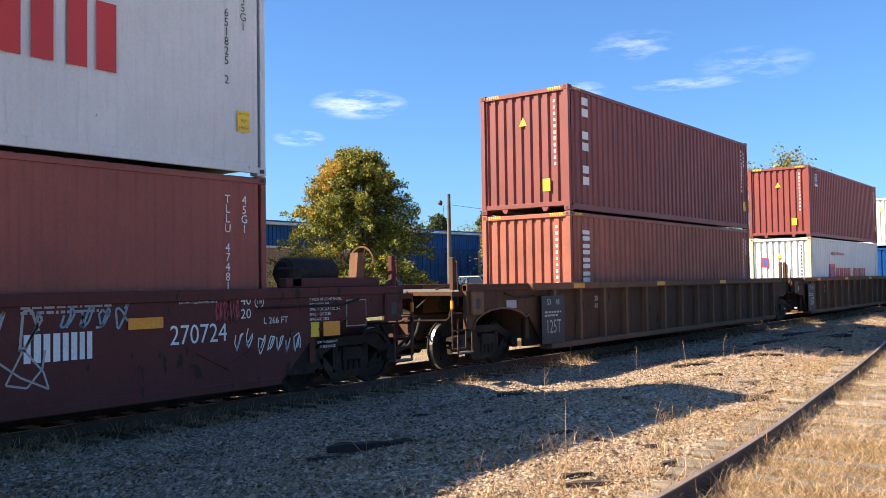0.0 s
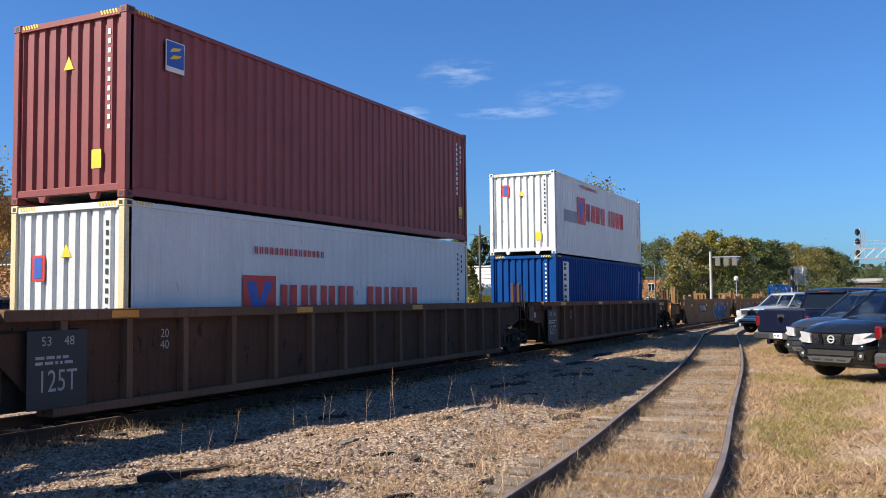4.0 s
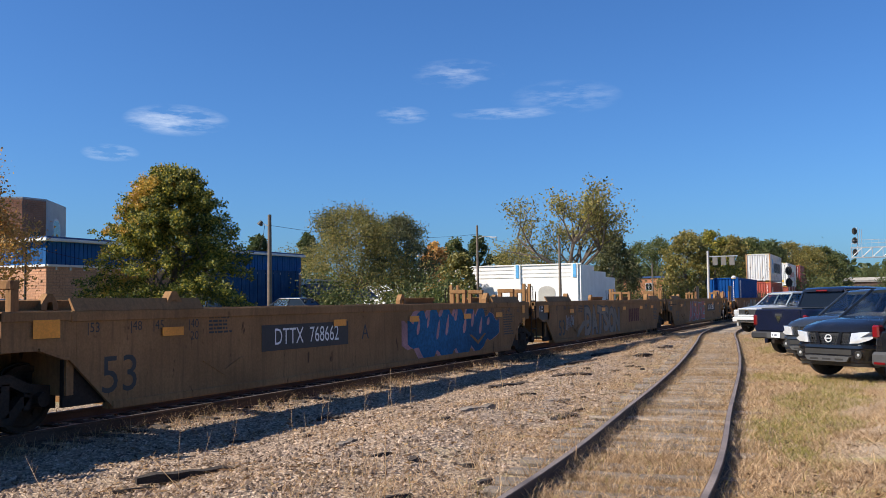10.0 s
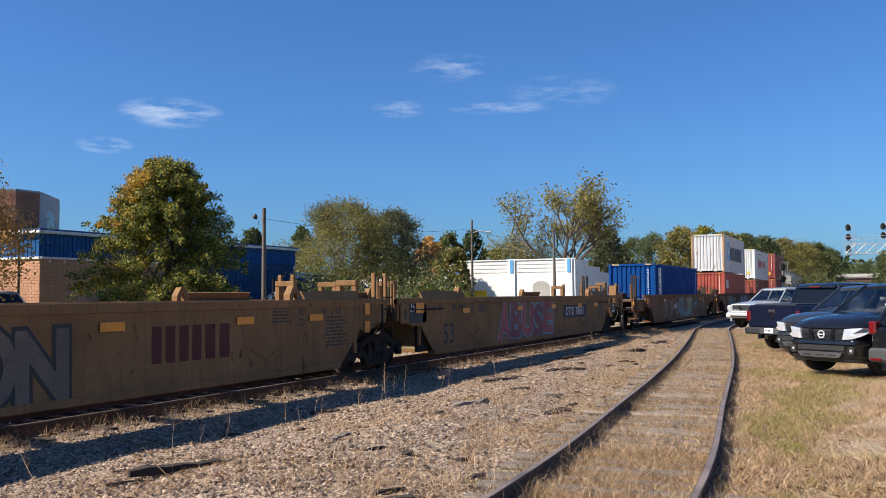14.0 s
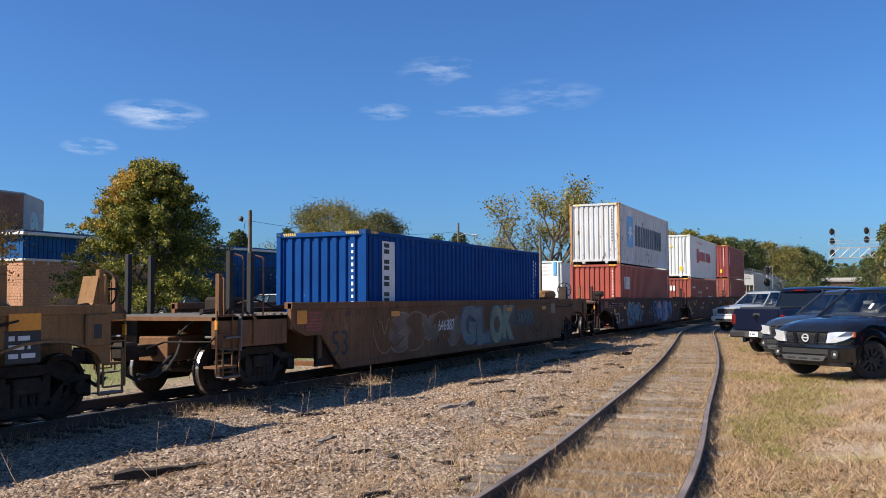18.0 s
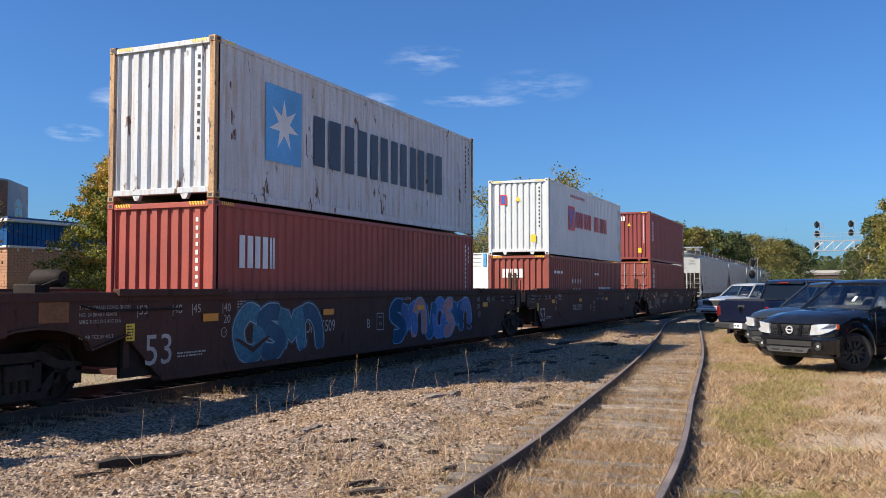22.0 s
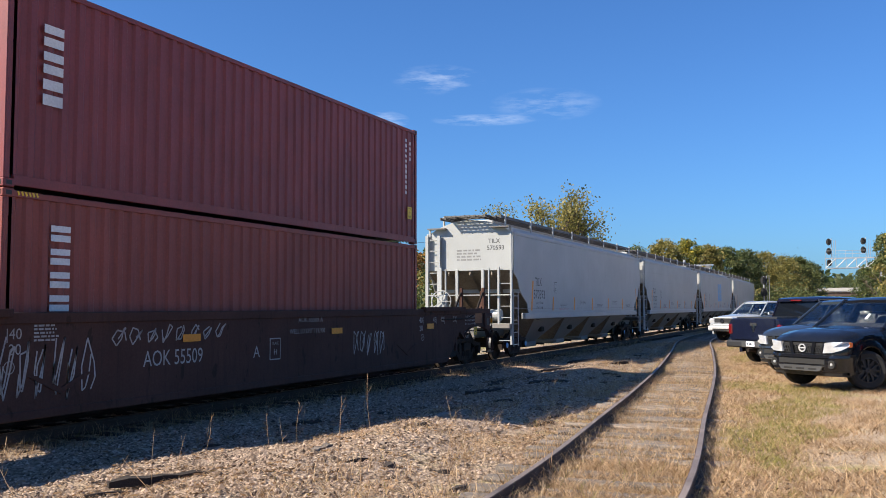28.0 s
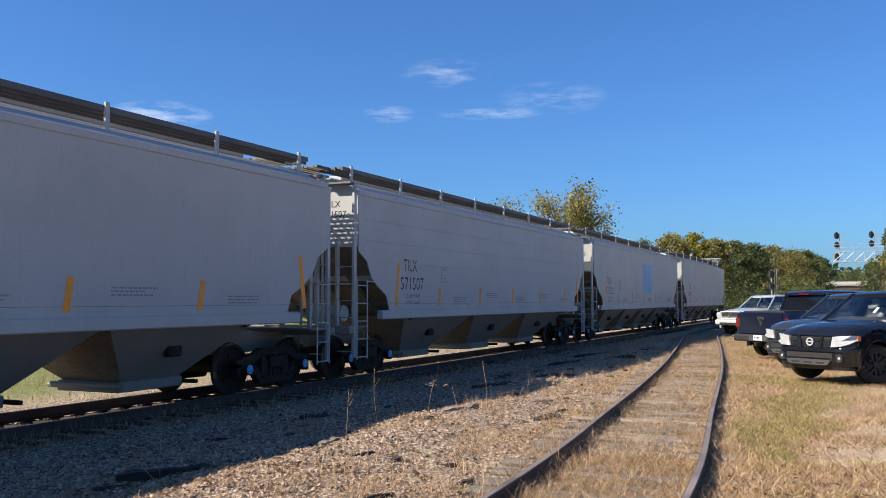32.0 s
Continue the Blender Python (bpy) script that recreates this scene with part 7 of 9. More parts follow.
def tower():
    x, y = polar(50.96, 76)
    t = thing("brick_hall", "tall brick hall with a canted corner and a grey rendered side", "building", at=(x, y, 0.9))
    H = 9.1
    front = Vector((math.cos(radians(50.96)), math.sin(radians(50.96))))     # along the front, to the canted corner
    back = Vector((-front.y, front.x))
    pts = [tuple(front * a + back * b) for a, b in ((-8.0, 2.6), (0.0, 0.0), (1.68, 1.25), (3.32, 6.9), (1.7, 9.5), (-8.0, 9.5))]
    s = Shape().prism(pts, "z", -1, H)
    part("wall", s, M["mortar"], t)
    for k in range(3):
        a, b = Vector((*pts[k], 0)), Vector((*pts[(k + 1) % 8], 0))
        mid, d = (a + b) / 2, (b - a)
        out = Vector((d.y, -d.x, 0)).normalized()
        m = Matrix.Translation(mid + out * 0.012) @ Matrix(((d.normalized().x, 0, out.x, 0), (d.normalized().y, 0, out.y, 0), (0, 1, 0, 0), (0, 0, 0, 1)))
        if k == 2:
            s = Shape()
            plate(s, m @ Matrix.Translation((0, H / 2, 0)), d.length, H, 0.05)
            part("rendered_face", s, M["concrete"], t, "pale grey rendered face")
            s = Shape()
            for rr, nm, mt, lift in ((1.15, "arched_frame", "trim", 0.06), (0.95, "arched_window", "glass_dark", 0.065)):
                s = Shape()
                arch = [(rr * math.cos(q * math.pi / 10), rr * 0.75 * math.sin(q * math.pi / 10)) for q in range(11)]
                arch = [(rr, -1.9)] + arch + [(-rr, -1.9)]
                s.add([m @ Vector((p, 7.1 + q, lift)) for p, q in arch], [tuple(range(len(arch)))])
                part(nm, s, M[mt], t)
        else:
            brick_courses(t, m, d.length, H, M["brickwork"], 30 + k)
            if k == 1:
                s = Shape()
                plate(s, m @ Matrix.Translation((0.0, 6.1, 0.03)), 0.95, 0.95, 0.03)
                part("window", s, M["glass_dark"], t)
    s = Shape().prism([(p[0] * 1.008, p[1] * 1.008) for p in pts], "z", H, H + 0.12)
    part("roof_edge", s, M["concrete"], t)


def white_building():
    t = thing("white_warehouse", "white painted warehouse with blue pilaster caps", "building", at=(-26.6, 86.5, 0.4))
    W, D, H = 19.5, 13, 4.75
    part("wall", Shape().box(-W, 0, 0, D * 0.35, -1, H), M["white_wall"], t)
    part("rear_wall", Shape().box(-W, -0.02, D * 0.35, D * 0.7, -1, H - 0.55), M["white_wall"], t)
    part("rear_wall", Shape().box(-W, -0.04, D * 0.7, D, -1, H - 1.1), M["white_wall"], t)
    part("roof_edge", Shape().box(-W - 0.08, 0.08, -0.1, 0.25, H, H + 0.14, 0.02), M["trim"], t)
    s = Shape()
    for z in (3.55, 3.95, 4.35):
        s.box(-W + 0.2, -0.2, -0.04, 0.0, z, z + 0.10)
    part("string_course", s, M["trim"], t)
    for k in range(4):
        x = -0.6 - k * (W - 1.2) / 3
        part("pilaster", Shape().box(x - 0.35, x + 0.35, -0.16, 0.0, -0.5, 4.9, 0.02), M["white_wall"], t)
        part("pilaster_cap", Shape().box(x - 0.16, x + 0.16, -0.22, -0.16, 3.5, 4.85), M["sky_mark"], t, "blue pilaster cap")
    s = Shape()
    arch = [(-3.6 + 0.9 * math.cos(q * math.pi / 10), 2.1 + 0.55 * math.sin(q * math.pi / 10)) for q in range(11)]
    arch = [(-2.7, 0)] + arch + [(-4.5, 0)]
    s.add([(a, -0.02, b) for a, b in arch], [tuple(range(len(arch)))])
    part("arched_door", s, M["concrete"], t)
    part("yellow_panel", Shape().box(-14.2, -9.5, -0.3, -0.1, 0.2, 1.75, 0.02), M["yellow_label"], t, "yellow sheet fence panel")
    part("side_wing", Shape().box(-W - 16, -W - 0.3, 1.5, 8, -1, 3.2), M["white_wall"], t)


def pole(name, label, at, h, r=0.14, lean=0.0, mat=None):
    t = thing(name, label, "utility pole", "poles", at=(at[0], at[1], ground_z(*at) - 0.3))
    part("shaft", Shape().tube((0, 0, 0), (lean, 0, h), r, r * 0.7, n=12), mat or M["wood_pole"], t, smooth=True)
    return t


def fixtures():
    p = polar(36.74, 60)
    t = pole("lamp_pole", "wooden pole with a small floodlight", p, 7.3, 0.17)
    part("bracket", Shape().bar([(0, 0, 6.5), (-0.5, -0.1, 6.75)], 0.03), M["steel"], t)
    part("lamp_head", Shape().spin((-0.62, -0.12, 6.78), (-0.4, 0, -0.6), [(-0.12, 0.02), (-0.12, 0.10), (0.14, 0.20), (0.14, 0.02)], 12), M["dark_gasket"], t)
    part("cable", Shape().bar([(-0.4, 0, 6.6), (-0.5, 0, 5.9), (-0.75, 0, 5.3), (-0.9, 0, 5.0)], 0.015, 5), M["rubber"], t)
    t = pole("utility_pole", "thin metal pole beside the brick warehouse", polar(50.75, 50), 4.6, 0.07, mat=M["dark_gasket"])
    t = pole("street_lamp", "tall street lamp with a curved arm", polar(23.6, 80), 8.2, 0.13)
    part("arm", Shape().bar([(0, 0, 7.0), (0.6, 0, 7.2), (1.5, 0, 7.1)], 0.04), M["steel"], t)
    part("lamp_head", Shape().box(1.3, 1.9, -0.12, 0.12, 7.0, 7.12, 0.03), M["steel"], t)
    pole("utility_pole", "wooden pole before the white warehouse", polar(18.4, 82), 7.6, 0.15)
    pole("utility_pole", "short pole near the car park", polar(12.7, 100), 5.8, 0.1)
    t = pole("sign_post", "white post with a hanging track sign", polar(9.36, 75), 5.9, 0.13, mat=M["concrete"])
    part("sign_arm", Shape().box(0.1, 2.3, -0.03, 0.03, 5.42, 5.50, 0.01), M["steel"], t)
    for q in range(3):
        part("hanging_sign", Shape().box(0.35 + q * 0.65, 0.75 + q * 0.65, -0.03, 0.03, 4.75, 5.40, 0.01), M["mesh_steel"], t)
    t = pole("street_lamp", "small globe lamp on a thin post", polar(7.9, 80), 3.8, 0.05, mat=M["steel"])
    part("lamp_head", Shape().spin((0, 0, 3.8), (0, 0, 1), [(-0.15, 0.03), (-0.12, 0.16), (0.1, 0.2), (0.2, 0.1), (0.22, 0.02)], 12), M["trim"], t)
    # cables between the poles
    run = thing("overhead_cables", "thin black overhead cables between poles", "cable")
    for (b0, d0, z0), (b1, d1, z1) in (((50.75, 50, 4.8), (40.0, 56, 3.9)), ((36.7, 60, 6.8), (23.6, 80, 7.6)), ((23.6, 80, 7.6), (18.4, 82, 6.8)), ((18.4, 82, 6.9), (9.4, 110, 7.8)), ((18.4, 82, 6.4), (9.4, 110, 7.2)), ((9.4, 110, 7.8), (3.0, 150, 9.5))):
        a, b = Vector((*polar(b0, d0), z0)), Vector((*polar(b1, d1), z1))
        pts = []
        for k in range(13):
            q = k / 12
            v = a.lerp(b, q)
            v.z -= 4 * 0.55 * q * (1 - q)
            pts.append(tuple(v))
        part("cable", Shape().bar(pts, 0.014, 4), M["rubber"], run)


def signal_head(parent, x, z, lamps=1):
    s = Shape()
    n = 20
    s.prism([(x + 0.34 * math.cos(2 * math.pi * k / n), z + 0.50 * math.sin(2 * math.pi * k / n)) for k in range(n)], "y", -0.06, 0.02)
    h = part("signal_head", s, M["dark_gasket"], parent)
    s = Shape()
    for dz in (-0.26, 0.0, 0.26):
        s.spin((x, -0.10, z + dz), (0, -1, 0), [(-0.03, 0.02), (-0.03, 0.12), (0.20, 0.12), (0.20, 0.10), (0.0, 0.10), (0.0, 0.02)], 12)
    part("visor", s, M["dark_gasket"], h)


def signals():
    t = thing("signal_gantry", "galvanised cantilever signal bridge with black signal heads", "railway signal", at=(0, 139, 0))
    s = Shape()
    for x in (3.85, 4.75):
        for y in (-0.45, 0.45):
            s.box(x - 0.07, x + 0.07, y - 0.07, y + 0.07, -0.3, 8.6)
    for k in range(9):
        z = 0.3 + k * 0.9
        for y in (-0.45, 0.45):
            s.bar([(3.85, y, z), (4.75, y, z + 0.9)], 0.035, 5)
            s.bar([(3.85, y, z), (4.75, y, z)], 0.03, 5)
    part("mast", s, M["steel"], t)
    s = Shape()
    for y in (-0.5, 0.5):
        for z in (7.0, 8.4):
            s.box(-3.3, 4.75, y - 0.06, y + 0.06, z - 0.06, z + 0.06)
        for k in range(6):
            x = -3.2 + k * 1.33
            a, b = ((7.05, 8.35) if k % 2 == 0 else (8.35, 7.05))
            s.bar([(x, y, 7.05), (x + 1.33, y, 8.35)], 0.05, 5)
            s.bar([(x, y, 7.0), (x, y, 8.4)], 0.035, 5)
    s.box(-3.3, 3.8, -0.5, 0.5, 7.0, 7.05)
    part("truss", s, M["steel"], t)
    s = Shape()
    for z in (9.0, 9.45):
        s.bar([(-3.2, -0.5, z), (3.8, -0.5, z)], 0.025, 5)
    for k in range(9):
        s.bar([(-3.2 + k * 0.875, -0.5, 8.4), (-3.2 + k * 0.875, -0.5, 9.45)], 0.02, 5)
    part("handrail", s, M["steel"], t)
    for x, zs in ((-2.75, (7.75, 9.4, 10.75)), (1.7, (9.5, 10.75))):
        part("head_post", Shape().bar([(x + 0.35, 0.05, 7.0), (x + 0.35, 0.05, 11.3)], 0.05, 6), M["steel"], t)
        part("head_ladder", Shape().bar([(x + 0.9, 0.05, 8.4), (x + 0.9, 0.05, 11.0)], 0.03, 5).bar([(x + 0.65, 0.05, 8.4), (x + 0.65, 0.05, 11.0)], 0.03, 5), M["steel"], t)
        for z in zs:
            signal_head(t, x, z)
    x, y = polar(4.77, 105)
    t = thing("signal_mast", "slender trackside signal mast with dark heads", "railway signal", at=(x, y, 0))
    part("shaft", Shape().tube((0, 0, -0.3), (0, 0, 5.0), 0.07, n=8), M["steel"], t)
    part("ladder", Shape().bar([(0.3, 0.1, 0), (0.3, 0.1, 5)], 0.03, 5).bar([(0.55, 0.1, 0), (0.55, 0.1, 5)], 0.03, 5), M["steel"], t)
    for z in (3.2, 4.5):
        signal_head(t, 0, z)


def bridge():
    t = thing("road_bridge", "grey concrete road bridge over the railway", "bridge", at=(0, 260, 0))
    part("deck", Shape().box(-40, 60, -5, 5, 5.2, 5.7), M["concrete"], t)
    part("parapet", Shape().box(-40, 60, -5.2, -5.0, 5.5, 6.3, 0.02), M["concrete"], t)
    part("girder", Shape().box(-40, 60, -4.6, -4.2, 4.2, 5.2), M["rail"], t)
    for x in (-20, 12, 30):
        part("pier", Shape().box(x - 0.6, x + 0.6, -4, 4, -1, 4.3, 0.05), M["concrete"], t)


def far_houses():
    x, y = polar(12.2, 170)
    t = thing("brick_store", "low dark red brick store in the distance", "building", at=(x, y, 2.4))
    part("wall", Shape().box(-7, 3, 0, 8, -3, 3.0), M["brickwork"], t)
    part("roof", Shape().box(-7.2, 3.2, -0.2, 8.2, 3.0, 3.3), M["blue_roof"], t)
    for k in range(3):
        window(t, Matrix.Translation((-5.2 + 3 * k, -0.03, 1.4)) @ FRONT, 1.2, 1.4)
    x, y = polar(53.7, 62)
    t = thing("small_house", "small brick house with a white sash window", "building", at=(x, y, 0.9))
    part("wall", Shape().box(-4.0, 2.2, 0, 5, -1, 2.5), M["brickwork"], t)
    part("roof", Shape().prism([(-4.3, 2.5), (2.5, 2.5), (-0.9, 3.6)], "y", -0.3, 5.3), M["concrete"], t)
    window(t, Matrix.Translation((0.4, -0.03, 1.2)) @ FRONT, 1.2, 1.5)
    window(t, Matrix.Translation((-2.6, -0.03, 1.2)) @ FRONT, 1.2, 1.5)


blue_building()
tower()
white_building()
fixtures()
signals()
bridge()
far_houses()


# ---- trees ----
def limbs(rnd, shape, base, way, length, r, depth, tips, spread=0.6, sides=7):
    pts = [Vector(base)]
    d = Vector(way).normalized()
    n = 4
    for k in range(n):
        d = (d + Vector((rnd.uniform(-1, 1), rnd.uniform(-1, 1), rnd.uniform(-0.3, 0.6))) * 0.16).normalized()
        pts.append(pts[-1] + d * length / n)
    for k in range(n):
        shape.tube(pts[k], pts[k + 1], r * (1 - 0.13 * k), r * (1 - 0.13 * (k + 1)), n=sides, caps=False)
    if depth <= 1:
        tips.append(pts[-1])
        tips.append(pts[2])
    if depth <= 0:
        return
    for k in range(rnd.choice((2, 3, 3))):
        p = pts[rnd.choice((2, 3, 4, 4))]
        e = (d + Vector((rnd.uniform(-1, 1), rnd.uniform(-1, 1), rnd.uniform(-0.35, 0.7))) * spread * 1.5).normalized()
        limbs(rnd, shape, p, e, length * rnd.uniform(0.58, 0.8), r * 0.52, depth - 1, tips, spread, max(4, sides - 1))


def leaf(s, rnd, c, size):
    a = Vector((rnd.uniform(-1, 1), rnd.uniform(-1, 1), rnd.uniform(-1, 1))).normalized() * size
    b = a.cross(Vector((rnd.uniform(-1, 1), rnd.uniform(-1, 1), rnd.uniform(-1, 1)))).normalized() * size * 0.6
    o = len(s.v)
    s.v += [tuple(c - a), tuple(c + b), tuple(c + a), tuple(c - b)]
    s.f.append((o, o + 1, o + 2, o + 3))


def raw(s, name, mat):
    me = bpy.data.meshes.new(name)
    me.from_pydata(s.v, [], s.f)
    me.materials.append(mat)
    return me


def tree(at, h, r, mat, leaves, label, seed, trunk_h=None, size=0.2, pointed=0.6, sparse=False, group="trees", clumps=None, tips_mat=None):
    """A tapered trunk with forking limbs, and a crown of single leaves gathered in uneven clumps with gaps between."""
    rnd = random.Random(seed)
    z0 = ground_z(*at) - 0.1
    t = thing("tree", label, "tree", group, at=(at[0], at[1], z0))
    th = trunk_h or h * 0.22
    w, tips = Shape(), []
    w.tube((0, 0, -0.2), (0.04 * h * rnd.uniform(-0.4, 0.4), 0, th), 0.035 * h * 0.7 + 0.05, 0.022 * h + 0.03, n=10, caps=False)
    for k in range(7 if sparse else 6):
        a = k * 2.4 + rnd.uniform(-0.4, 0.4)
        up = rnd.uniform(0.5, 1.5)
        limbs(rnd, w, (0, 0, th * rnd.uniform(0.75, 1.0)), (math.cos(a), math.sin(a), up), h * rnd.uniform(0.26, 0.38) * (1.0 if sparse else 0.62), (0.019 if sparse else 0.014) * h, 3 if sparse else 2, tips)
    limbs(rnd, w, (0, 0, th), (0.05, 0.05, 1), h * (0.30 if sparse else 0.42), 0.018 * h, 3 if sparse else 1, tips)
    part("trunk", raw(w, "trunk", M["bark"]), M["bark"], t)
    s, tip = Shape(), Shape()
    cz, hz = th * 0.75, h
    if sparse:
        lim = [p for p in tips if p.z > th]
        for p in lim:
            for _ in range(max(1, leaves // len(lim))):
                leaf(s, rnd, p + Vector((rnd.gauss(0, 0.55), rnd.gauss(0, 0.55), rnd.gauss(0, 0.4))), size * rnd.uniform(0.6, 1.2))
    else:
        n = clumps or max(40, leaves // (48 if leaves > 40000 else 70))
        centres = []
        for _ in range(n):
            q = rnd.random() ** 0.75
            z = cz + (hz - cz) * q
            prof = (1 - q) ** pointed * min(1.0, 0.62 + q * 1.9)
            ang = rnd.uniform(0, 6.283)
            lump = 0.84 + 0.62 * noise.noise((math.cos(ang) * 2.0 + seed, math.sin(ang) * 2.0, q * 5))
            rr = r * prof * lump * rnd.uniform(0.55, 1.0) ** 0.5
            centres.append((Vector((rr * math.cos(ang), rr * math.sin(ang), z)), rnd.uniform(0.5, 1.0) * (0.62 if leaves > 40000 else max(0.35, 0.20 * r))))
        if leaves > 40000:
            # boughs that reach out unevenly, each set with small clumps
            centres = []
            for _ in range(260):
                q = rnd.random() ** 0.9
                ang = rnd.uniform(0, 6.283)
                reach = r * (1 - q) ** 0.66 * min(1.0, 0.80 + q * 1.3) * rnd.choice((0.80, 0.92, 1.0, 1.05, 1.12)) * rnd.uniform(0.94, 1.06) + 0.2
                z0b, rise = cz + (hz - cz) * q * 0.93, rnd.uniform(-0.35, 0.25) + 0.75 * q
                for k in range(9):
                    f = 0.30 + 0.70 * (k + rnd.random() * 0.8) / 9
                    side = rnd.gauss(0, 0.20) * (1.25 - f)
                    p = Vector((math.cos(ang) * reach * f - math.sin(ang) * side * 2, math.sin(ang) * reach * f + math.cos(ang) * side * 2, z0b + rise * reach * f * 0.45 - 0.20 * f * f * reach * (1 - q) + rnd.gauss(0, 0.12)))
                    if p.z < hz + 0.1:
                        centres.append((p, rnd.uniform(0.26, 0.50) * (1.2 - 0.45 * f)))
            n = len(centres)
        for c, cr in centres:
            for _ in range(leaves // n):
                v = Vector([max(-1.7, min(1.7, rnd.gauss(0, g))) for g in (1, 1, 0.75)]) * cr * (0.42 if leaves > 40000 else 0.55)
                gold = tips_mat and noise.noise((c.x * 0.9, c.y * 0.9, c.z * 0.9)) + (c.z / h - 0.62) * 0.7 - c.x * 0.07 > 0.32
                leaf(tip if gold else s, rnd, c + v, size * rnd.uniform(0.6, 1.25))
    if tip.v:
        part("golden_crown", raw(tip, "golden_crown", tips_mat), tips_mat, t, "golden turning leaves")
    part("crown", raw(s, "crown", mat), mat, t)
    return t


tree(polar(42.65, 45), 8.2, 4.55, M["leaf_broad"], 105000, "broad tree turning from green to gold behind the train", 3, size=0.066, pointed=0.52, tips_mat=M["leaf_turn"])
tree(polar(54.9, 45), 8.6, 4.9, M["leaf_gold"], 30000, "orange autumn tree with thinning leaves", 5, size=0.075, pointed=0.62)
tree(polar(31.6, 76), 8.9, 6.2, M["leaf_olive"], 39000, "rounded olive-green tree behind shrubs", 7, size=0.085, pointed=0.40, tips_mat=M["leaf_moss"])
tree(polar(28.6, 80), 8.6, 4.4, M["leaf_moss"], 26000, "dense dark green tree behind shrubs", 8, size=0.09, pointed=0.45)
tree(polar(17.75, 108), 15.0, 6.5, M["leaf_olive"], 9000, "tall half-bare tree with forking limbs", 12, trunk_h=4.6, size=0.17, sparse=True)
tree(polar(20.2, 112), 9.5, 4.2, M["leaf_olive"], 6500, "half-bare bushy tree behind the white warehouse", 14, size=0.13, sparse=True)
tree(polar(15.2, 120), 9.5, 5.2, M["leaf_moss"], 9500, "green tree behind the white warehouse", 15, size=0.17)
for k, (b, d, h, r, m) in enumerate(((34.4, 110, 9.6, 2.6, "leaf_pine"), (37.4, 100, 8.6, 2.4, "leaf_pine"), (23.5, 120, 9.6, 3.0, "leaf_pine"), (25.0, 118, 9.2, 3.2, "leaf_green"), (22.0, 150, 8.8, 3.0, "leaf_pine"),
                                     (26.3, 92, 7.0, 2.8, "leaf_gold"), (24.8, 90, 6.0, 2.6, "leaf_olive"))):
    tree(polar(b, d), h, r, M[m], 6500, "dark pine in the distance" if m == "leaf_pine" else "small tree in the distance", 40 + k, size=0.17, pointed=0.5, group="distant trees")
for k, (b, d, h, r, m) in enumerate(((10.6, 118, 10.0, 4.6, "leaf_olive"), (9.1, 122, 12.0, 4.0, "leaf_mixed"), (8.0, 128, 11.6, 4.0, "leaf_olive"), (6.9, 135, 11.6, 4.4, "leaf_green"), (5.8, 140, 11.6, 4.2, "leaf_pine"), (4.8, 150, 11.6, 5.2, "leaf_olive"),
                                     (3.7, 160, 11.6, 5.0, "leaf_olive"), (2.9, 165, 11.6, 4.6, "leaf_green"), (2.2, 172, 10.8, 4.0, "leaf_pine"), (12.2, 185, 13.0, 6.0, "leaf_green"), (13.4, 190, 12.4, 6.0, "leaf_green"), (14.4, 200, 11.6, 6.0, "leaf_pine"),
                                     (-2.2, 120, 10.6, 3.6, "leaf_green"), (-3.4, 112, 12.5, 4.6, "leaf_olive"), (-1.2, 165, 9.0, 4.0, "leaf_pine"), (-4.6, 105, 12.5, 4.6, "leaf_mixed"), (0.3, 330, 11.0, 8.0, "leaf_pine"), (-0.8, 320, 12.0, 8.0, "leaf_green"))):
    tree(polar(b, d), h * (0.86 if 2 < b < 10 else 1.0), r, M[m], 10000, "autumn tree in the wood along the line", 60 + k, size=0.155, pointed=0.42, group="wood along the line")


def shrubs():
    """Tangled bushes along the far side, past counting."""
    rnd = random.Random(9)
    s = Shape()
    for b0, b1, d0, d1, h0, h1, n in ((25.0, 34.0, 62, 72, 1.6, 3.4, 26), (2.0, 12.0, 112, 150, 2.0, 5.0, 60), (-5.0, -1.0, 92, 110, 1.5, 4.0, 18), (13, 16, 120, 150, 1.5, 3.5, 16), (34, 41, 90, 105, 2.0, 4.0, 14), (55, 66, 60, 80, 1.5, 4.0, 16)):
        for _ in range(n):
            x, y = polar(rnd.uniform(b0, b1), rnd.uniform(d0, d1))
            h, z = rnd.uniform(h0, h1), ground_z(x, y)
            for _ in range(int(380 + 140 * h)):
                v = Vector((rnd.gauss(0, 0.55) * h * 0.55, rnd.gauss(0, 0.55) * h * 0.55, abs(rnd.gauss(0, 0.5)) * h))
                leaf(s, rnd, Vector((x, y, z)) + v, rnd.uniform(0.06, 0.15))
    ob = new("shrubs", raw(s, "shrubs", M["leaf_green"]))
    tagged(ob, "tangled green and olive bushes beyond the track", "shrubs", kind="stuff")


def far_wood():
    """A wooded skyline far off, past counting."""
    rnd = random.Random(21)
    s = Shape()
    for b in np.arange(-75, 80, 0.45):
        d = rnd.uniform(330, 420)
        x, y = polar(b, d)
        h = rnd.uniform(9, 14)
        for _ in range(70):
            v = Vector((rnd.gauss(0, 2.6), rnd.gauss(0, 2.6), rnd.random() ** 0.7 * h))
            leaf(s, rnd, Vector((x, y, 1.0)) + v, rnd.uniform(0.9, 1.7))
    ob = new("far_wood", raw(s, "far_wood", M["leaf_pine"]))
    tagged(ob, "dark wooded skyline in the distance", "woods", kind="stuff")


shrubs()
far_wood()


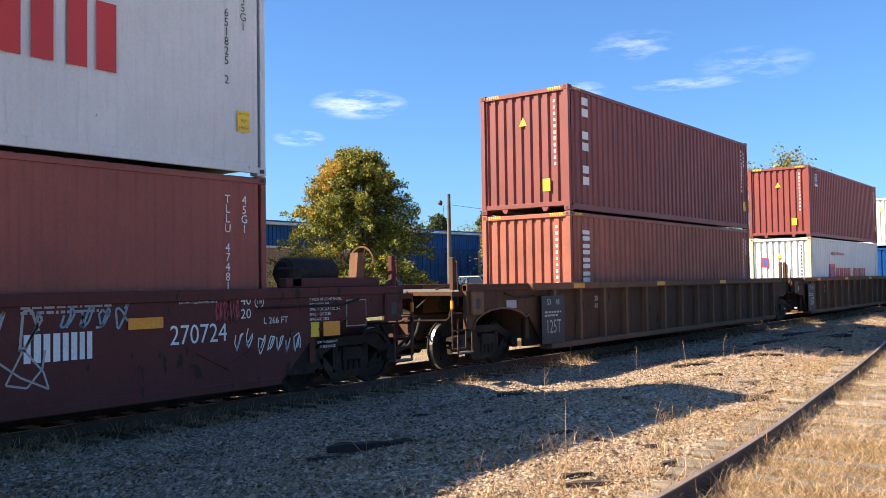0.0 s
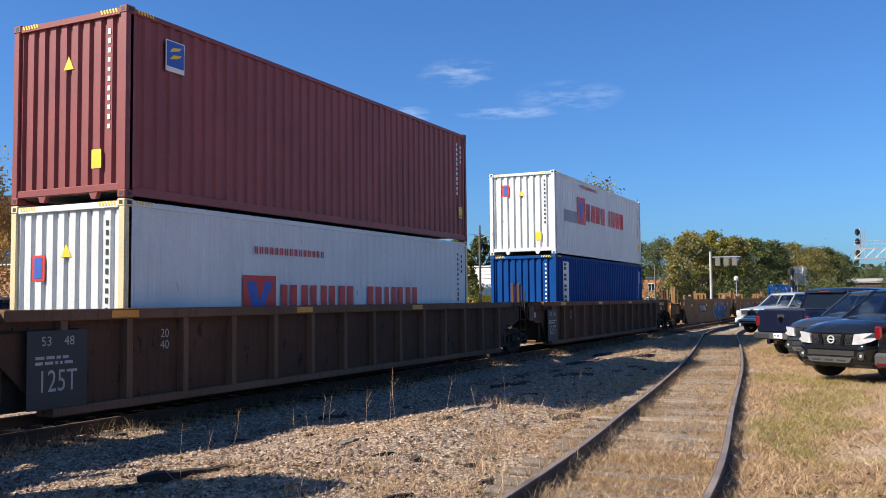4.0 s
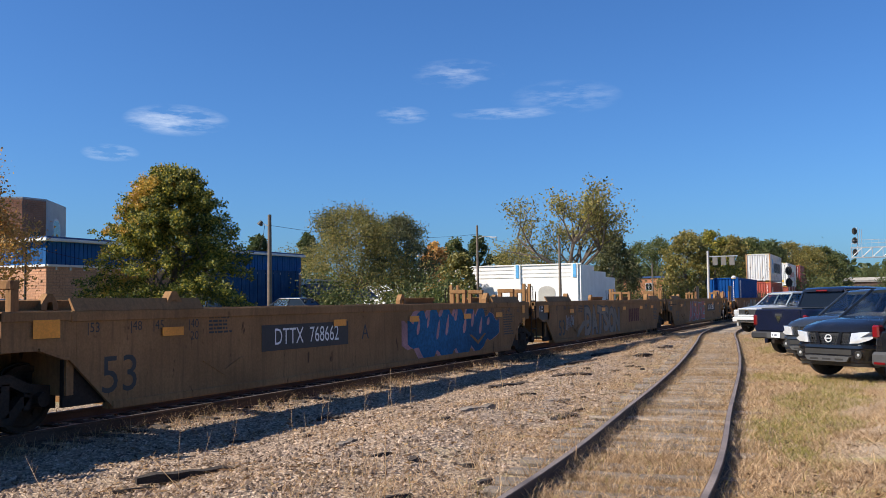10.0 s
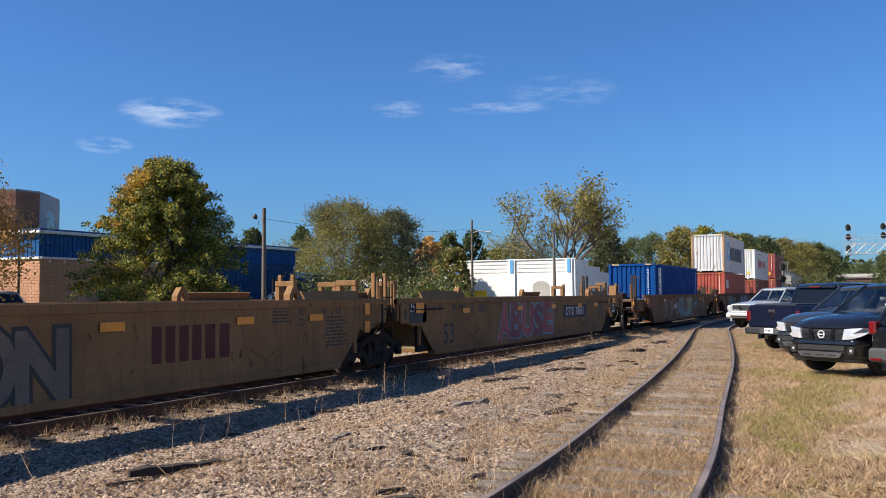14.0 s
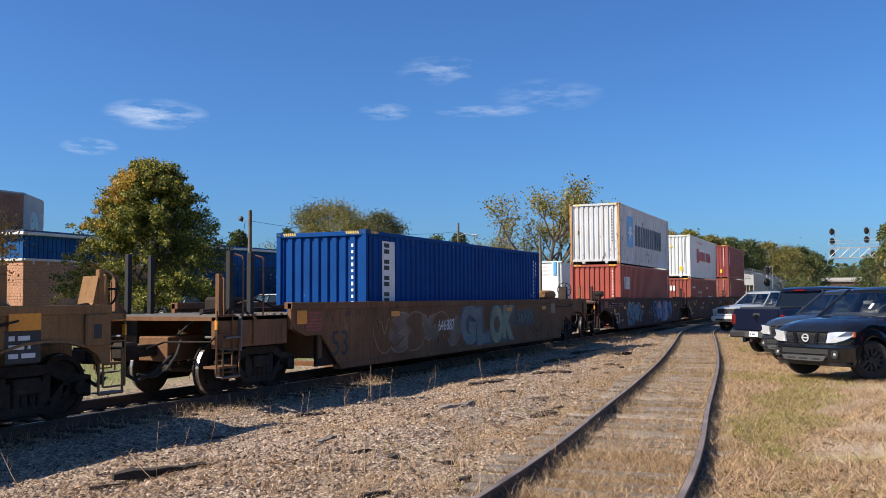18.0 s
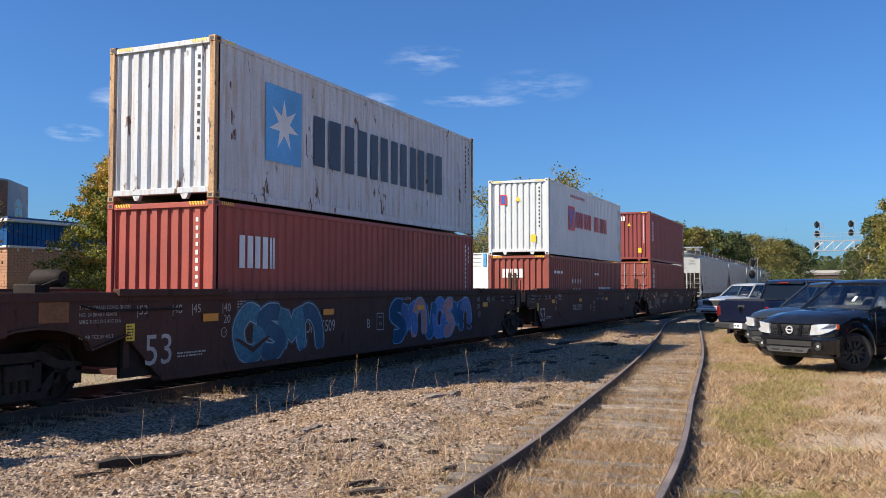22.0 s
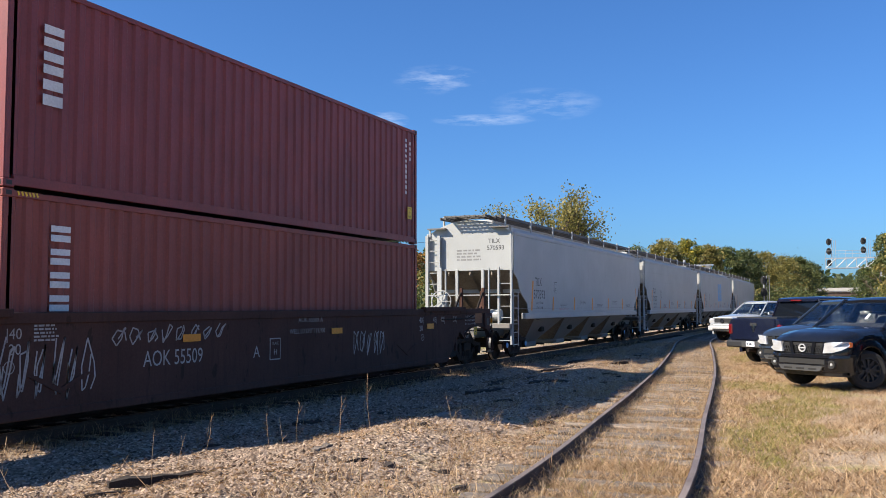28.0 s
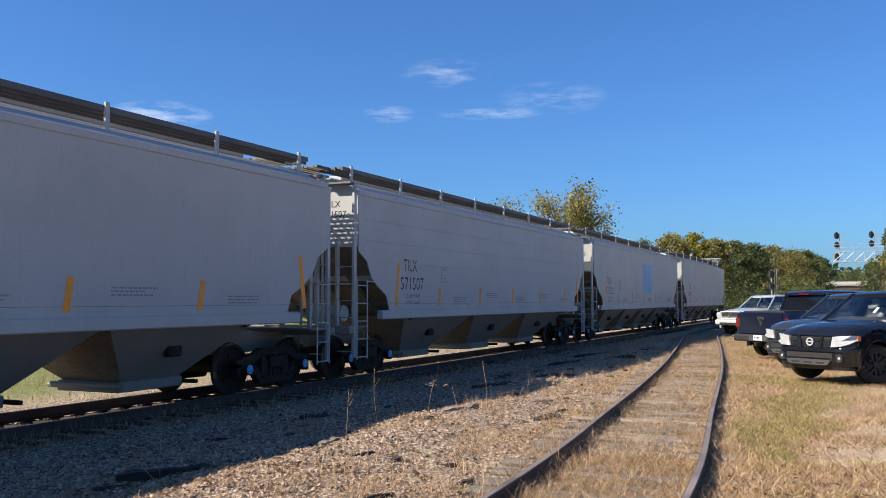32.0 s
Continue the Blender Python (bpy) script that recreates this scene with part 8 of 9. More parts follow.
# ---- parked vehicles ----
def car_paint(name, colour, rough=0.14):
    return surface(name, colour, rough, vary=0.10, scale=2.0, dirt=tuple(c * 0.8 + 0.03 for c in colour), dirt_amount=0.10, coat=0.35, gloss=0.4)


M["paint_black"] = car_paint("black_car_paint", (0.008, 0.009, 0.012))
M["paint_slate"] = car_paint("slate_blue_car_paint", (0.022, 0.027, 0.035))
M["paint_navy"] = car_paint("navy_car_paint", (0.008, 0.011, 0.028))
M["paint_silver"] = car_paint("silver_white_car_paint", (0.30, 0.32, 0.34))
M["plastic"] = surface("black_bumper_plastic", (0.022, 0.023, 0.025), 0.55, bump=0.1)
M["plastic_grey"] = surface("grey_bumper_plastic", (0.06, 0.061, 0.063), 0.5)
M["chrome"] = surface("chrome", (0.75, 0.76, 0.78), 0.12, 1.0, vary=0.03)
M["bright_trim"] = surface("bright_trim", (0.62, 0.63, 0.64), 0.3, 0.3, vary=0.04)
M["clear_glass"] = glassy("clear_car_glass", (0.62, 0.68, 0.70), 0.0, 0.5)
M["clear_glass"].node_tree.nodes["Principled BSDF"].inputs["Transmission Weight"].default_value = 1.0
M["seat_cloth"] = surface("grey_seat_cloth", (0.06, 0.058, 0.056), 0.9, vary=0.15)
M["windscreen"] = glassy("tinted_car_glass", (0.006, 0.008, 0.012), 0.03, 0.28)
M["lamp_clear"] = surface("clear_headlamp", (0.58, 0.59, 0.60), 0.12, 0.25, vary=0.2, scale=14, coat=1.0)
M["lamp_red"] = surface("red_tail_lamp", (0.15, 0.006, 0.008), 0.15, vary=0.1, coat=1.0)
M["lamp_amber"] = surface("amber_lamp", (0.65, 0.16, 0.04), 0.15, coat=1.0)
M["plate_white"] = surface("number_plate_white", (0.70, 0.72, 0.76), 0.45)


def ring_at(y, zb, zt, w, crown=0.03):
    half = [(0.0, zb), (w * 0.80, zb), (w * 0.97, zb + 0.10), (w, zb + (zt - zb) * 0.45), (w * 0.985, zb + (zt - zb) * 0.72), (w * 0.95, zt - 0.07), (w * 0.88, zt - 0.012), (w * 0.5, zt + crown * 0.8), (0.0, zt + crown)]
    return [(x, y, z) for x, z in half] + [(-x, y, z) for x, z in half[-2:0:-1]]


def wheel(parent, x, y, r, mat_rim, turn=0.0):
    side = 1 if x > 0 else -1
    s = Shape()
    s.spin((0, 0, 0), (side, 0, 0), [(-0.12, r * 0.60), (-0.125, r * 0.86), (-0.10, r * 0.97), (-0.06, r), (0.06, r), (0.10, r * 0.97), (0.125, r * 0.86), (0.11, r * 0.66), (0.08, r * 0.62)], 36)
    w = part("wheel", s, M["rubber"], parent, smooth=True)
    w.matrix_basis = pose(x, y, r, 0, 0, turn)
    s = Shape()
    s.spin((0, 0, 0), (side, 0, 0), [(0.0, 0.02), (0.0, r * 0.60), (0.10, r * 0.66), (0.105, r * 0.60), (0.03, r * 0.54), (0.03, 0.02)], 30)
    part("rim", s, mat_rim, w, smooth=True)
    for k in range(6):
        a = 2 * math.pi * k / 6 + 0.3
        s = Shape()
        u, v = Vector((0, math.cos(a), math.sin(a))), Vector((0, -math.sin(a), math.cos(a)))
        for d in (-0.035, 0.035):
            p = [v * (d - 0.016) + u * 0.05, v * (d + 0.016) + u * 0.05, v * (d * 1.7 + 0.018) + u * r * 0.58, v * (d * 1.7 - 0.018) + u * r * 0.58]
            s.add([q + Vector((side * 0.03, 0, 0)) for q in p] + [q + Vector((side * 0.088, 0, 0)) for q in p], [(0, 1, 2, 3), (4, 5, 6, 7), (0, 1, 5, 4), (1, 2, 6, 5), (2, 3, 7, 6), (3, 0, 4, 7)])
        part("spoke", s, mat_rim, w)
    part("hub_cap", Shape().spin((0, 0, 0), (side, 0, 0), [(0.03, 0.01), (0.03, 0.07), (0.095, 0.06), (0.10, 0.01)], 16), M["plastic"], w)
    return w


def vehicle(name, label, at, turn, paint, d, rim, group="parked vehicles"):
    """A car or pickup: forward is +y, the origin on the ground in the middle of the wheelbase. d: its stations and cab."""
    t = thing(name, label, "car", group, at=(at[0], at[1], ground_z(*at)), turn=turn)
    wb, w, r = d["axle"], d["half"], d["wheel"]
    hull = d["hull"]
    R = r + 0.085

    def station(y):
        """The hull's section at y, its lower edge lifted over the wheels."""
        k = max(0, min(len(hull) - 2, next((i - 1 for i in range(1, len(hull)) if hull[i][0] >= y), len(hull) - 2)))
        a, b = hull[k], hull[k + 1]
        q = (y - a[0]) / (b[0] - a[0])
        zb, zt, ww, cr = (a[i] + (b[i] - a[i]) * q for i in range(1, 5))
        for yy in (-wb, wb):
            if abs(y - yy) < R:
                zb = max(zb, r + math.sqrt(R * R - (y - yy) ** 2))
        return y, min(zb, zt - 0.2), zt, ww, cr
    places = {q[0] for q in hull} | {round(yy + R * math.cos(math.pi * k / 14), 4) for yy in (-wb, wb) for k in range(15)}
    s = Shape()
    s.loft([ring_at(*station(y)) for y in sorted(places)])
    body = part("body", s, paint, t, smooth=True)
    top = min(station(-wb)[2], station(wb)[2]) - 0.14
    part("underbody", Shape().box(-w + 0.30, w - 0.30, -wb - R, wb + R, 0.30, top), M["rubber"], body)
    for yy in (-wb, wb):
        for sx in (-1, 1):
            s = Shape()
            n = 20
            rings = []
            for k in range(n + 1):
                a = math.pi * (1.08 * k / n - 0.04)
                rings.append([(sx * (w + o), yy + (R + q) * math.cos(a), r + (R + q) * math.sin(a)) for o, q in ((-0.10, -0.005), (0.012, -0.008), (0.020, 0.01), (0.018, 0.05), (-0.012, 0.17), (-0.10, 0.14))])
            s.loft(rings)
            part("wheel_arch", s, paint, body, smooth=True)
            wheel(t, sx * (w - 0.115), yy, r, rim, turn=d.get("steer", 0) if yy > 0 else 0)
    # cab: belt and roof outlines
    b0, b1, bz, bw, r0, r1, rz, rw = d["cab"]
    P = {}
    for sx in (-1, 1):
        P["bf", sx], P["br", sx] = Vector((sx * bw, b1, bz)), Vector((sx * bw, b0, bz))
        P["rf", sx], P["rr", sx] = Vector((sx * rw, r1, rz)), Vector((sx * rw, r0, rz))

    def pane(nm, pts):
        c = sum(pts, Vector()) / 4
        n = (pts[1] - pts[0]).cross(pts[2] - pts[0]).normalized()
        if n.dot(c - Vector((0, (b0 + b1) / 2, bz))) < 0:
            n = -n
        s = Shape()
        q = [c + (p - c) * 0.985 for p in pts]
        s.add([p - n * 0.012 for p in q] + [p for p in q], [(0, 1, 2, 3), (4, 5, 6, 7), (0, 1, 5, 4), (1, 2, 6, 5), (2, 3, 7, 6), (3, 0, 4, 7)])
        front = c.y > (b0 + b1) / 2 - 0.05
        ob = part(nm, s, M["clear_glass"] if front else M["windscreen"], t)
        ob.visible_shadow = not front
    pane("windshield", [P["bf", -1], P["bf", 1], P["rf", 1], P["rf", -1]])
    pane("rear_window", [P["br", -1], P["br", 1], P["rr", 1], P["rr", -1]])
    for sx in (-1, 1):
        m0, m1 = P["bf", sx].lerp(P["br", sx], 0.52), P["rf", sx].lerp(P["rr", sx], 0.50)
        pane("side_window", [P["bf", sx], m0, m1, P["rf", sx]])
        pane("side_window", [m0, P["br", sx], P["rr", sx], m1])
        s = Shape()
        for a, b in ((P["bf", sx], P["rf", sx]), (P["br", sx], P["rr", sx]), (m0, m1), (P["rf", sx], P["rr", sx])):
            s.tube(a, b, 0.034, n=8)
        part("pillar", s, paint, body, smooth=True)
    s = Shape()
    rings = []
    for yy, ww, zz in ((r0 - 0.10, rw * 0.92, rz - 0.02), (r0 + 0.05, rw * 1.02, rz + 0.03), ((r0 + r1) / 2, rw * 1.03, rz + 0.05), (r1 - 0.10, rw * 1.02, rz + 0.03), (r1 + 0.05, rw * 0.92, rz - 0.02)):
        rings.append([(-ww, yy, zz - 0.05), (ww, yy, zz - 0.05), (ww, yy, zz - 0.01), (ww * 0.85, yy, zz + 0.025), (0, yy, zz + 0.04), (-ww * 0.85, yy, zz + 0.025), (-ww, yy, zz - 0.01)])
    s.loft(rings)
    part("roof", s, paint, body, smooth=True)
    # what shows through the glass: dashboard, wheel, seats
    part("cab_lining", Shape().box(-bw + 0.06, bw - 0.06, b0 + 0.10, b1 - 0.30, bz - 0.06, bz + 0.045, 0.01), M["plastic"], t)
    part("dashboard", Shape().loft([[(-bw + 0.08, b1 - 0.12, bz + 0.02), (bw - 0.08, b1 - 0.12, bz + 0.02), (bw - 0.08, b1 - 0.12, bz + 0.035), (-bw + 0.08, b1 - 0.12, bz + 0.035)],
                                    [(-bw + 0.10, b1 - 0.55, bz + 0.02), (bw - 0.10, b1 - 0.55, bz + 0.02), (bw - 0.10, b1 - 0.55, bz + 0.10), (-bw + 0.10, b1 - 0.55, bz + 0.10)]]), M["plastic"], t)
    ring = Shape()
    for k in range(16):
        q0, q1 = math.pi * k / 8, math.pi * (k + 1) / 8
        ring.tube((-0.38 + 0.18 * math.cos(q0), b1 - 0.66 - 0.06 * math.sin(q0), bz + 0.10 + 0.17 * math.sin(q0)), (-0.38 + 0.18 * math.cos(q1), b1 - 0.66 - 0.06 * math.sin(q1), bz + 0.10 + 0.17 * math.sin(q1)), 0.016, n=6)
    part("steering_wheel", ring, M["plastic"], t)
    tall = rz - bz
    for row, ys in enumerate((b1 - 1.25, b0 + 0.42)):
        for sx in (-0.38, 0.38):
            st = part("seat", Shape().loft([[(sx - 0.25, ys, bz), (sx + 0.25, ys, bz), (sx + 0.25, ys + 0.14, bz), (sx - 0.25, ys + 0.14, bz)], [(sx - 0.20, ys - 0.08, bz + tall * 0.50), (sx + 0.20, ys - 0.08, bz + tall * 0.50), (sx + 0.20, ys, bz + tall * 0.50), (sx - 0.20, ys, bz + tall * 0.50)]]), M["seat_cloth"], t)
            part("headrest", Shape().box(sx - 0.12, sx + 0.12, ys - 0.09, ys + 0.0, bz + tall * 0.56, bz + tall * 0.84, 0.03), M["seat_cloth"], st)
    for sx in (-1, 1):
        s = Shape()
        y = b1 - 0.55
        s.box(*sorted((sx * (bw + 0.07), sx * (bw + 0.28))), y - 0.07, y + 0.05, bz + 0.02, bz + 0.22, 0.03)
        s.box(*sorted((sx * (bw - 0.02), sx * (bw + 0.1))), y - 0.04, y + 0.02, bz + 0.0, bz + 0.06)
        part("side_mirror", s, d.get("mirror") or paint, t)
        for yy in (b1 - 0.95, b0 + 0.35):
            part("door_handle", Shape().box(*sorted((sx * (w - 0.02), sx * (w + 0.025))), yy - 0.10, yy + 0.10, bz - 0.20, bz - 0.16, 0.01), paint, t)
        for yy in (b1 - 0.1, (b0 + b1) / 2, b0 + 0.05):
            part("door_seam", Shape().box(*sorted((sx * (w - 0.02), sx * (w + 0.003))), yy - 0.006, yy + 0.006, 0.52, bz - 0.03), M["plastic"], body)
    return t, body


PICKUP_SPEC = dict(hull=[(-2.60, 0.62, 1.14, 0.82, 0.0), (-2.50, 0.54, 1.20, 0.89, 0.0), (-1.0, 0.46, 1.22, 0.92, 0.0), (-0.9, 0.46, 1.27, 0.92, 0.02), (0.85, 0.46, 1.26, 0.92, 0.02), (1.25, 0.46, 1.24, 0.92, 0.05), (1.9, 0.46, 1.18, 0.915, 0.05), (2.25, 0.46, 1.10, 0.89, 0.045), (2.42, 0.48, 1.01, 0.83, 0.03), (2.50, 0.50, 0.90, 0.74, 0.0)],
                axle=1.6, half=0.92, wheel=0.40, steer=-28, cab=(-1.0, 1.05, 1.24, 0.86, -0.78, 0.25, 1.83, 0.64))


def lattice_front(t, body, paint, grey_skid=True):
    """Front end with a three-part lattice grille under a lip, slanted lamps, bumper and skid bar."""
    y = 2.50

    def swept(xs, y0, y1, sect):
        """A bar that follows the bowed nose: sect pairs are (depth, height)."""
        rings = []
        for x in xs:
            q = abs(x) / 0.90
            bow = y0 - 0.05 * q ** 2 - 0.30 * max(0.0, q - 0.78) ** 1.5 / 0.103 * 0.75
            rings.append([(x, bow - y1 * dy, z) for dy, z in sect])
        return Shape().loft(rings)
    wide = [-0.93, -0.89, -0.83, -0.76, -0.66, -0.45, -0.2, 0.0, 0.2, 0.45, 0.66, 0.76, 0.83, 0.89, 0.93]
    bp = part("front_bumper", swept(wide, y + 0.10, 1.0, [(0.34, 0.735), (0.06, 0.735), (0.01, 0.715), (0.0, 0.66), (0.02, 0.645), (0.02, 0.42), (0.05, 0.37), (0.34, 0.37)]), paint, t, smooth=True)
    part("chin", swept(wide[2:-2], y + 0.04, 1.0, [(0.30, 0.37), (0.0, 0.37), (0.03, 0.30), (0.30, 0.27)]), M["plastic"], bp, smooth=True)
    part("air_intake", swept([-0.56, -0.3, 0.0, 0.3, 0.56], y + 0.088, 1.0, [(0.06, 0.63), (0.0, 0.63), (0.0, 0.53), (0.06, 0.53)]), M["rubber"], bp)
    part("skid_bar", Shape().prism([(-0.54, 0.485), (-0.48, 0.40), (-0.40, 0.385), (0.40, 0.385), (0.48, 0.40), (0.54, 0.485), (0.44, 0.495), (-0.44, 0.495)], "y", y + 0.02, y + 0.115), M["plastic_grey"], bp, "grey plastic skid bar")
    for x in (-0.30, 0.0, 0.30):
        part("skid_slot", Shape().box(x - 0.10, x + 0.10, y + 0.113, y + 0.119, 0.415, 0.450, 0.005), M["rubber"], bp)
    for sx in (-1, 1):
        fy = y + 0.055
        fl = part("fog_lamp", Shape().spin((sx * 0.70, fy, 0.535), (0, 1, 0), [(-0.05, 0.01), (-0.05, 0.085), (0.0, 0.085), (0.0, 0.06), (-0.015, 0.01)], 16), M["rubber"], bp)
        part("lens", Shape().spin((sx * 0.70, fy - 0.005, 0.535), (0, 1, 0), [(-0.012, 0.005), (-0.012, 0.036), (0.004, 0.028), (0.008, 0.005)], 14), M["lamp_clear"], fl)
        # head lamp, swept back round the corner
        b = [(sx * p, q, z) for p, q, z in ((0.50, 2.535, 0.755), (0.72, 2.530, 0.770), (0.875, 2.455, 0.825), (0.930, 2.27, 0.90), (0.918, 2.17, 0.985), (0.885, 2.40, 0.995), (0.72, 2.505, 0.985), (0.54, 2.520, 0.965))]
        a = [(p[0] * 0.92, p[1] - 0.16, p[2]) for p in b]
        lens = Shape().loft([a, b], caps=False)
        o = len(lens.v)
        lens.v.append((sx * 0.74, 2.530, 0.88))
        lens.f += [(8 + k, 8 + (k + 1) % 8, o) for k in range(8)]
        hl = part("headlight", lens, M["lamp_clear"], t, "clear headlight", smooth=True)
        part("turn_lamp", Shape().loft([[(sx * 0.89, 2.26, 0.875), (sx * 0.90, 2.20, 0.878), (sx * 0.88, 2.15, 0.978), (sx * 0.87, 2.22, 0.990)], [(sx * 0.939, 2.265, 0.88), (sx * 0.946, 2.20, 0.885), (sx * 0.931, 2.162, 0.970), (sx * 0.921, 2.235, 0.985)]]), M["lamp_amber"], hl)
    g = part("grille", Shape().box(-0.49, 0.49, y - 0.10, y - 0.0, 0.72, 0.97, 0.02), M["plastic"], t)
    for a, b in ((-0.47, -0.285), (-0.20, 0.20), (0.285, 0.47)):
        s = Shape()
        n = max(3, int((b - a) / 0.055))
        for k in range(n):
            x = a + (b - a) * (k + 0.5) / n
            s.bar([(x - 0.045, y + 0.008, 0.745), (x + 0.045, y + 0.008, 0.945)], 0.008, 4)
        for k in range(4):
            s.bar([(a, y + 0.006, 0.76 + k * 0.055), (b, y + 0.006, 0.76 + k * 0.055)], 0.006, 4)
        part("lattice", s, M["plastic"], g)
    for sx in (-1, 1):
        part("grille_strut", Shape().loft([[(sx * 0.20, y - 0.03, 0.72), (sx * 0.27, y - 0.03, 0.72), (sx * 0.33, y - 0.06, 0.98), (sx * 0.25, y - 0.06, 0.98)], [(sx * 0.20, y + 0.035, 0.72), (sx * 0.27, y + 0.035, 0.72), (sx * 0.33, y + 0.02, 0.98), (sx * 0.25, y + 0.02, 0.98)]]), paint, g)
    part("grille_lip", Shape().box(-0.52, 0.52, y - 0.10, y + 0.02, 0.965, 0.995, 0.01), paint, g)
    part("badge", Shape().spin((0, y + 0.02, 0.85), (0, 1, 0), [(0.0, 0.062), (0.0, 0.085), (0.02, 0.085), (0.02, 0.062)], 24), M["bright_trim"], g, "round chrome badge")
    part("badge_bar", Shape().box(-0.09, 0.09, y + 0.025, y + 0.042, 0.838, 0.862), M["bright_trim"], g)
    part("hood_seam", Shape().bar([(-0.46, 2.35, 1.045), (-0.60, 1.2, 1.196)], 0.006, 4).bar([(0.46, 2.35, 1.045), (0.60, 1.2, 1.196)], 0.006, 4), M["plastic"], body)
    part("cowl", Shape().box(-0.78, 0.78, 1.02, 1.16, 1.19, 1.205), M["plastic"], t)
    for sx in (-0.35, 0.25):
        part("wiper", Shape().bar([(sx, 1.05, 1.22), (sx + 0.5, 0.96, 1.25)], 0.012, 5), M["plastic"], t)
    part("mud_flap", Shape().box(-0.3, 0.3, 1.2, 1.9, 0.36, 0.42), M["plastic"], t)
    part("rear_view_mirror", Shape().box(-0.12, 0.12, 0.42, 0.45, 1.52, 1.60, 0.01), M["plastic_grey"], t)


HEAD = 180 - 36          # the row of noses, towards the viewer and the tracks
D2 = Vector((math.sin(radians(36)), math.cos(radians(36))))          # away along the parked row's long axis
P2 = Vector((math.cos(radians(36)), -math.sin(radians(36))))


def parked():
    # nose axle centre of the near pickup
    nose = Vector((-0.42, 21.0))
    c = nose + D2 * 1.6
    t, b = vehicle("pickup_truck", "black pickup with a lattice grille, parked on dry grass", c, HEAD, M["paint_black"], PICKUP_SPEC, M["plastic"])
    lattice_front(t, b, M["paint_black"])
    part("permit", Shape().loft([[(-0.31, 0.80, 1.43), (-0.25, 0.80, 1.43), (-0.25, 0.655, 1.54), (-0.31, 0.655, 1.54)], [(-0.31, 0.812, 1.44), (-0.25, 0.812, 1.44), (-0.25, 0.667, 1.55), (-0.31, 0.667, 1.55)]]), M["plate_white"], t, "white parking permit")
    c = nose + Vector((-0.65, 4.1)) + D2 * 1.6
    t, b = vehicle("pickup_truck", "slate-coloured pickup with a lattice grille, parked on dry grass", c, HEAD, M["paint_slate"], PICKUP_SPEC, M["plastic"])
    lattice_front(t, b, M["paint_slate"])
    # pickup seen from behind
    rear_spec = dict(hull=[(-2.92, 0.66, 1.36, 0.96, 0.0), (-2.85, 0.58, 1.38, 1.0, 0.0), (-1.1, 0.46, 1.38, 1.01, 0.0), (-1.0, 0.46, 1.34, 1.01, 0.02), (1.1, 0.46, 1.34, 1.01, 0.02), (1.8, 0.46, 1.30, 1.0, 0.06), (2.6, 0.48, 1.20, 0.96, 0.05), (2.9, 0.55, 1.0, 0.85, 0.0)],
               axle=1.8, half=1.01, wheel=0.41, cab=(-1.05, 1.65, 1.32, 0.93, -0.92, 1.05, 1.95, 0.74), mirror=M["chrome"])
    tail = Vector((-2.66, 28.4))
    c = tail + D2 * 2.9
    t, b = vehicle("pickup_truck", "navy blue pickup showing its tailgate and red tail lamps", c, HEAD + 180, M["paint_navy"], rear_spec, M["steel"])
    y = -2.92
    tg = part("tailgate", Shape().box(-0.78, 0.78, y - 0.035, y + 0.03, 0.72, 1.37, 0.02), M["paint_navy"], t)
    part("tailgate_handle", Shape().box(-0.13, 0.13, y - 0.05, y - 0.03, 1.14, 1.24, 0.01), M["plastic"], tg)
    part("badge", Shape().prism([(-0.085, 1.12), (0.0, 0.96), (0.085, 1.12), (0.06, 1.18), (-0.06, 1.18)], "y", y - 0.052, y - 0.034), M["chrome"], tg, "chrome shield badge")
    part("bed_floor", Shape().box(-0.75, 0.75, y + 0.1, -1.15, 1.36, 1.41), M["plastic"], t)
    for sx in (-1, 1):
        part("tail_lamp", Shape().box(*sorted((sx * 0.84, sx * 0.985)), y - 0.035, y + 0.12, 0.88, 1.20, 0.03), M["lamp_red"], t, "red tail lamp")
    bp = part("rear_bumper", Shape().box(-0.98, 0.98, y - 0.16, y + 0.05, 0.50, 0.70, 0.04), M["plastic"], t)
    part("chrome_strip", Shape().box(-0.35, 0.35, y - 0.168, y - 0.158, 0.52, 0.69), M["plastic_grey"], bp)
    part("number_plate", Shape().box(-0.16, 0.16, y - 0.19, y - 0.166, 0.54, 0.69), M["plate_white"], bp)
    bars(Matrix.Translation((0, y - 0.192, 0.615)) @ FRONT, 0.26, 0.08, 1, M["navy_mark"], bp, seed=4)
    part("tow_hitch", Shape().box(-0.05, 0.05, y - 0.30, y, 0.38, 0.48, 0.01), M["truck"], bp)
    part("exhaust", Shape().tube((0.6, y - 0.05, 0.42), (0.6, y + 0.4, 0.42), 0.04), M["truck"], t)
    part("brake_lamp", Shape().box(-0.20, 0.20, -1.06, -0.98, 1.885, 1.935, 0.01), M["lamp_red"], t, "red high brake lamp")
    # silver pickup further along, nose towards the tracks
    silver_spec = dict(hull=[(-2.9, 0.6, 1.3, 0.96, 0.0), (-1.1, 0.5, 1.34, 1.01, 0.0), (-1.0, 0.5, 1.32, 1.01, 0.02), (1.1, 0.5, 1.30, 1.01, 0.03), (1.7, 0.5, 1.28, 1.01, 0.06), (2.4, 0.5, 1.20, 0.98, 0.06), (2.72, 0.5, 1.10, 0.92, 0.03), (2.85, 0.55, 0.92, 0.84, 0.0)],
               axle=1.85, half=1.01, wheel=0.41, cab=(-1.15, 1.25, 1.28, 0.93, -0.95, 0.5, 1.90, 0.72), mirror=M["chrome"])
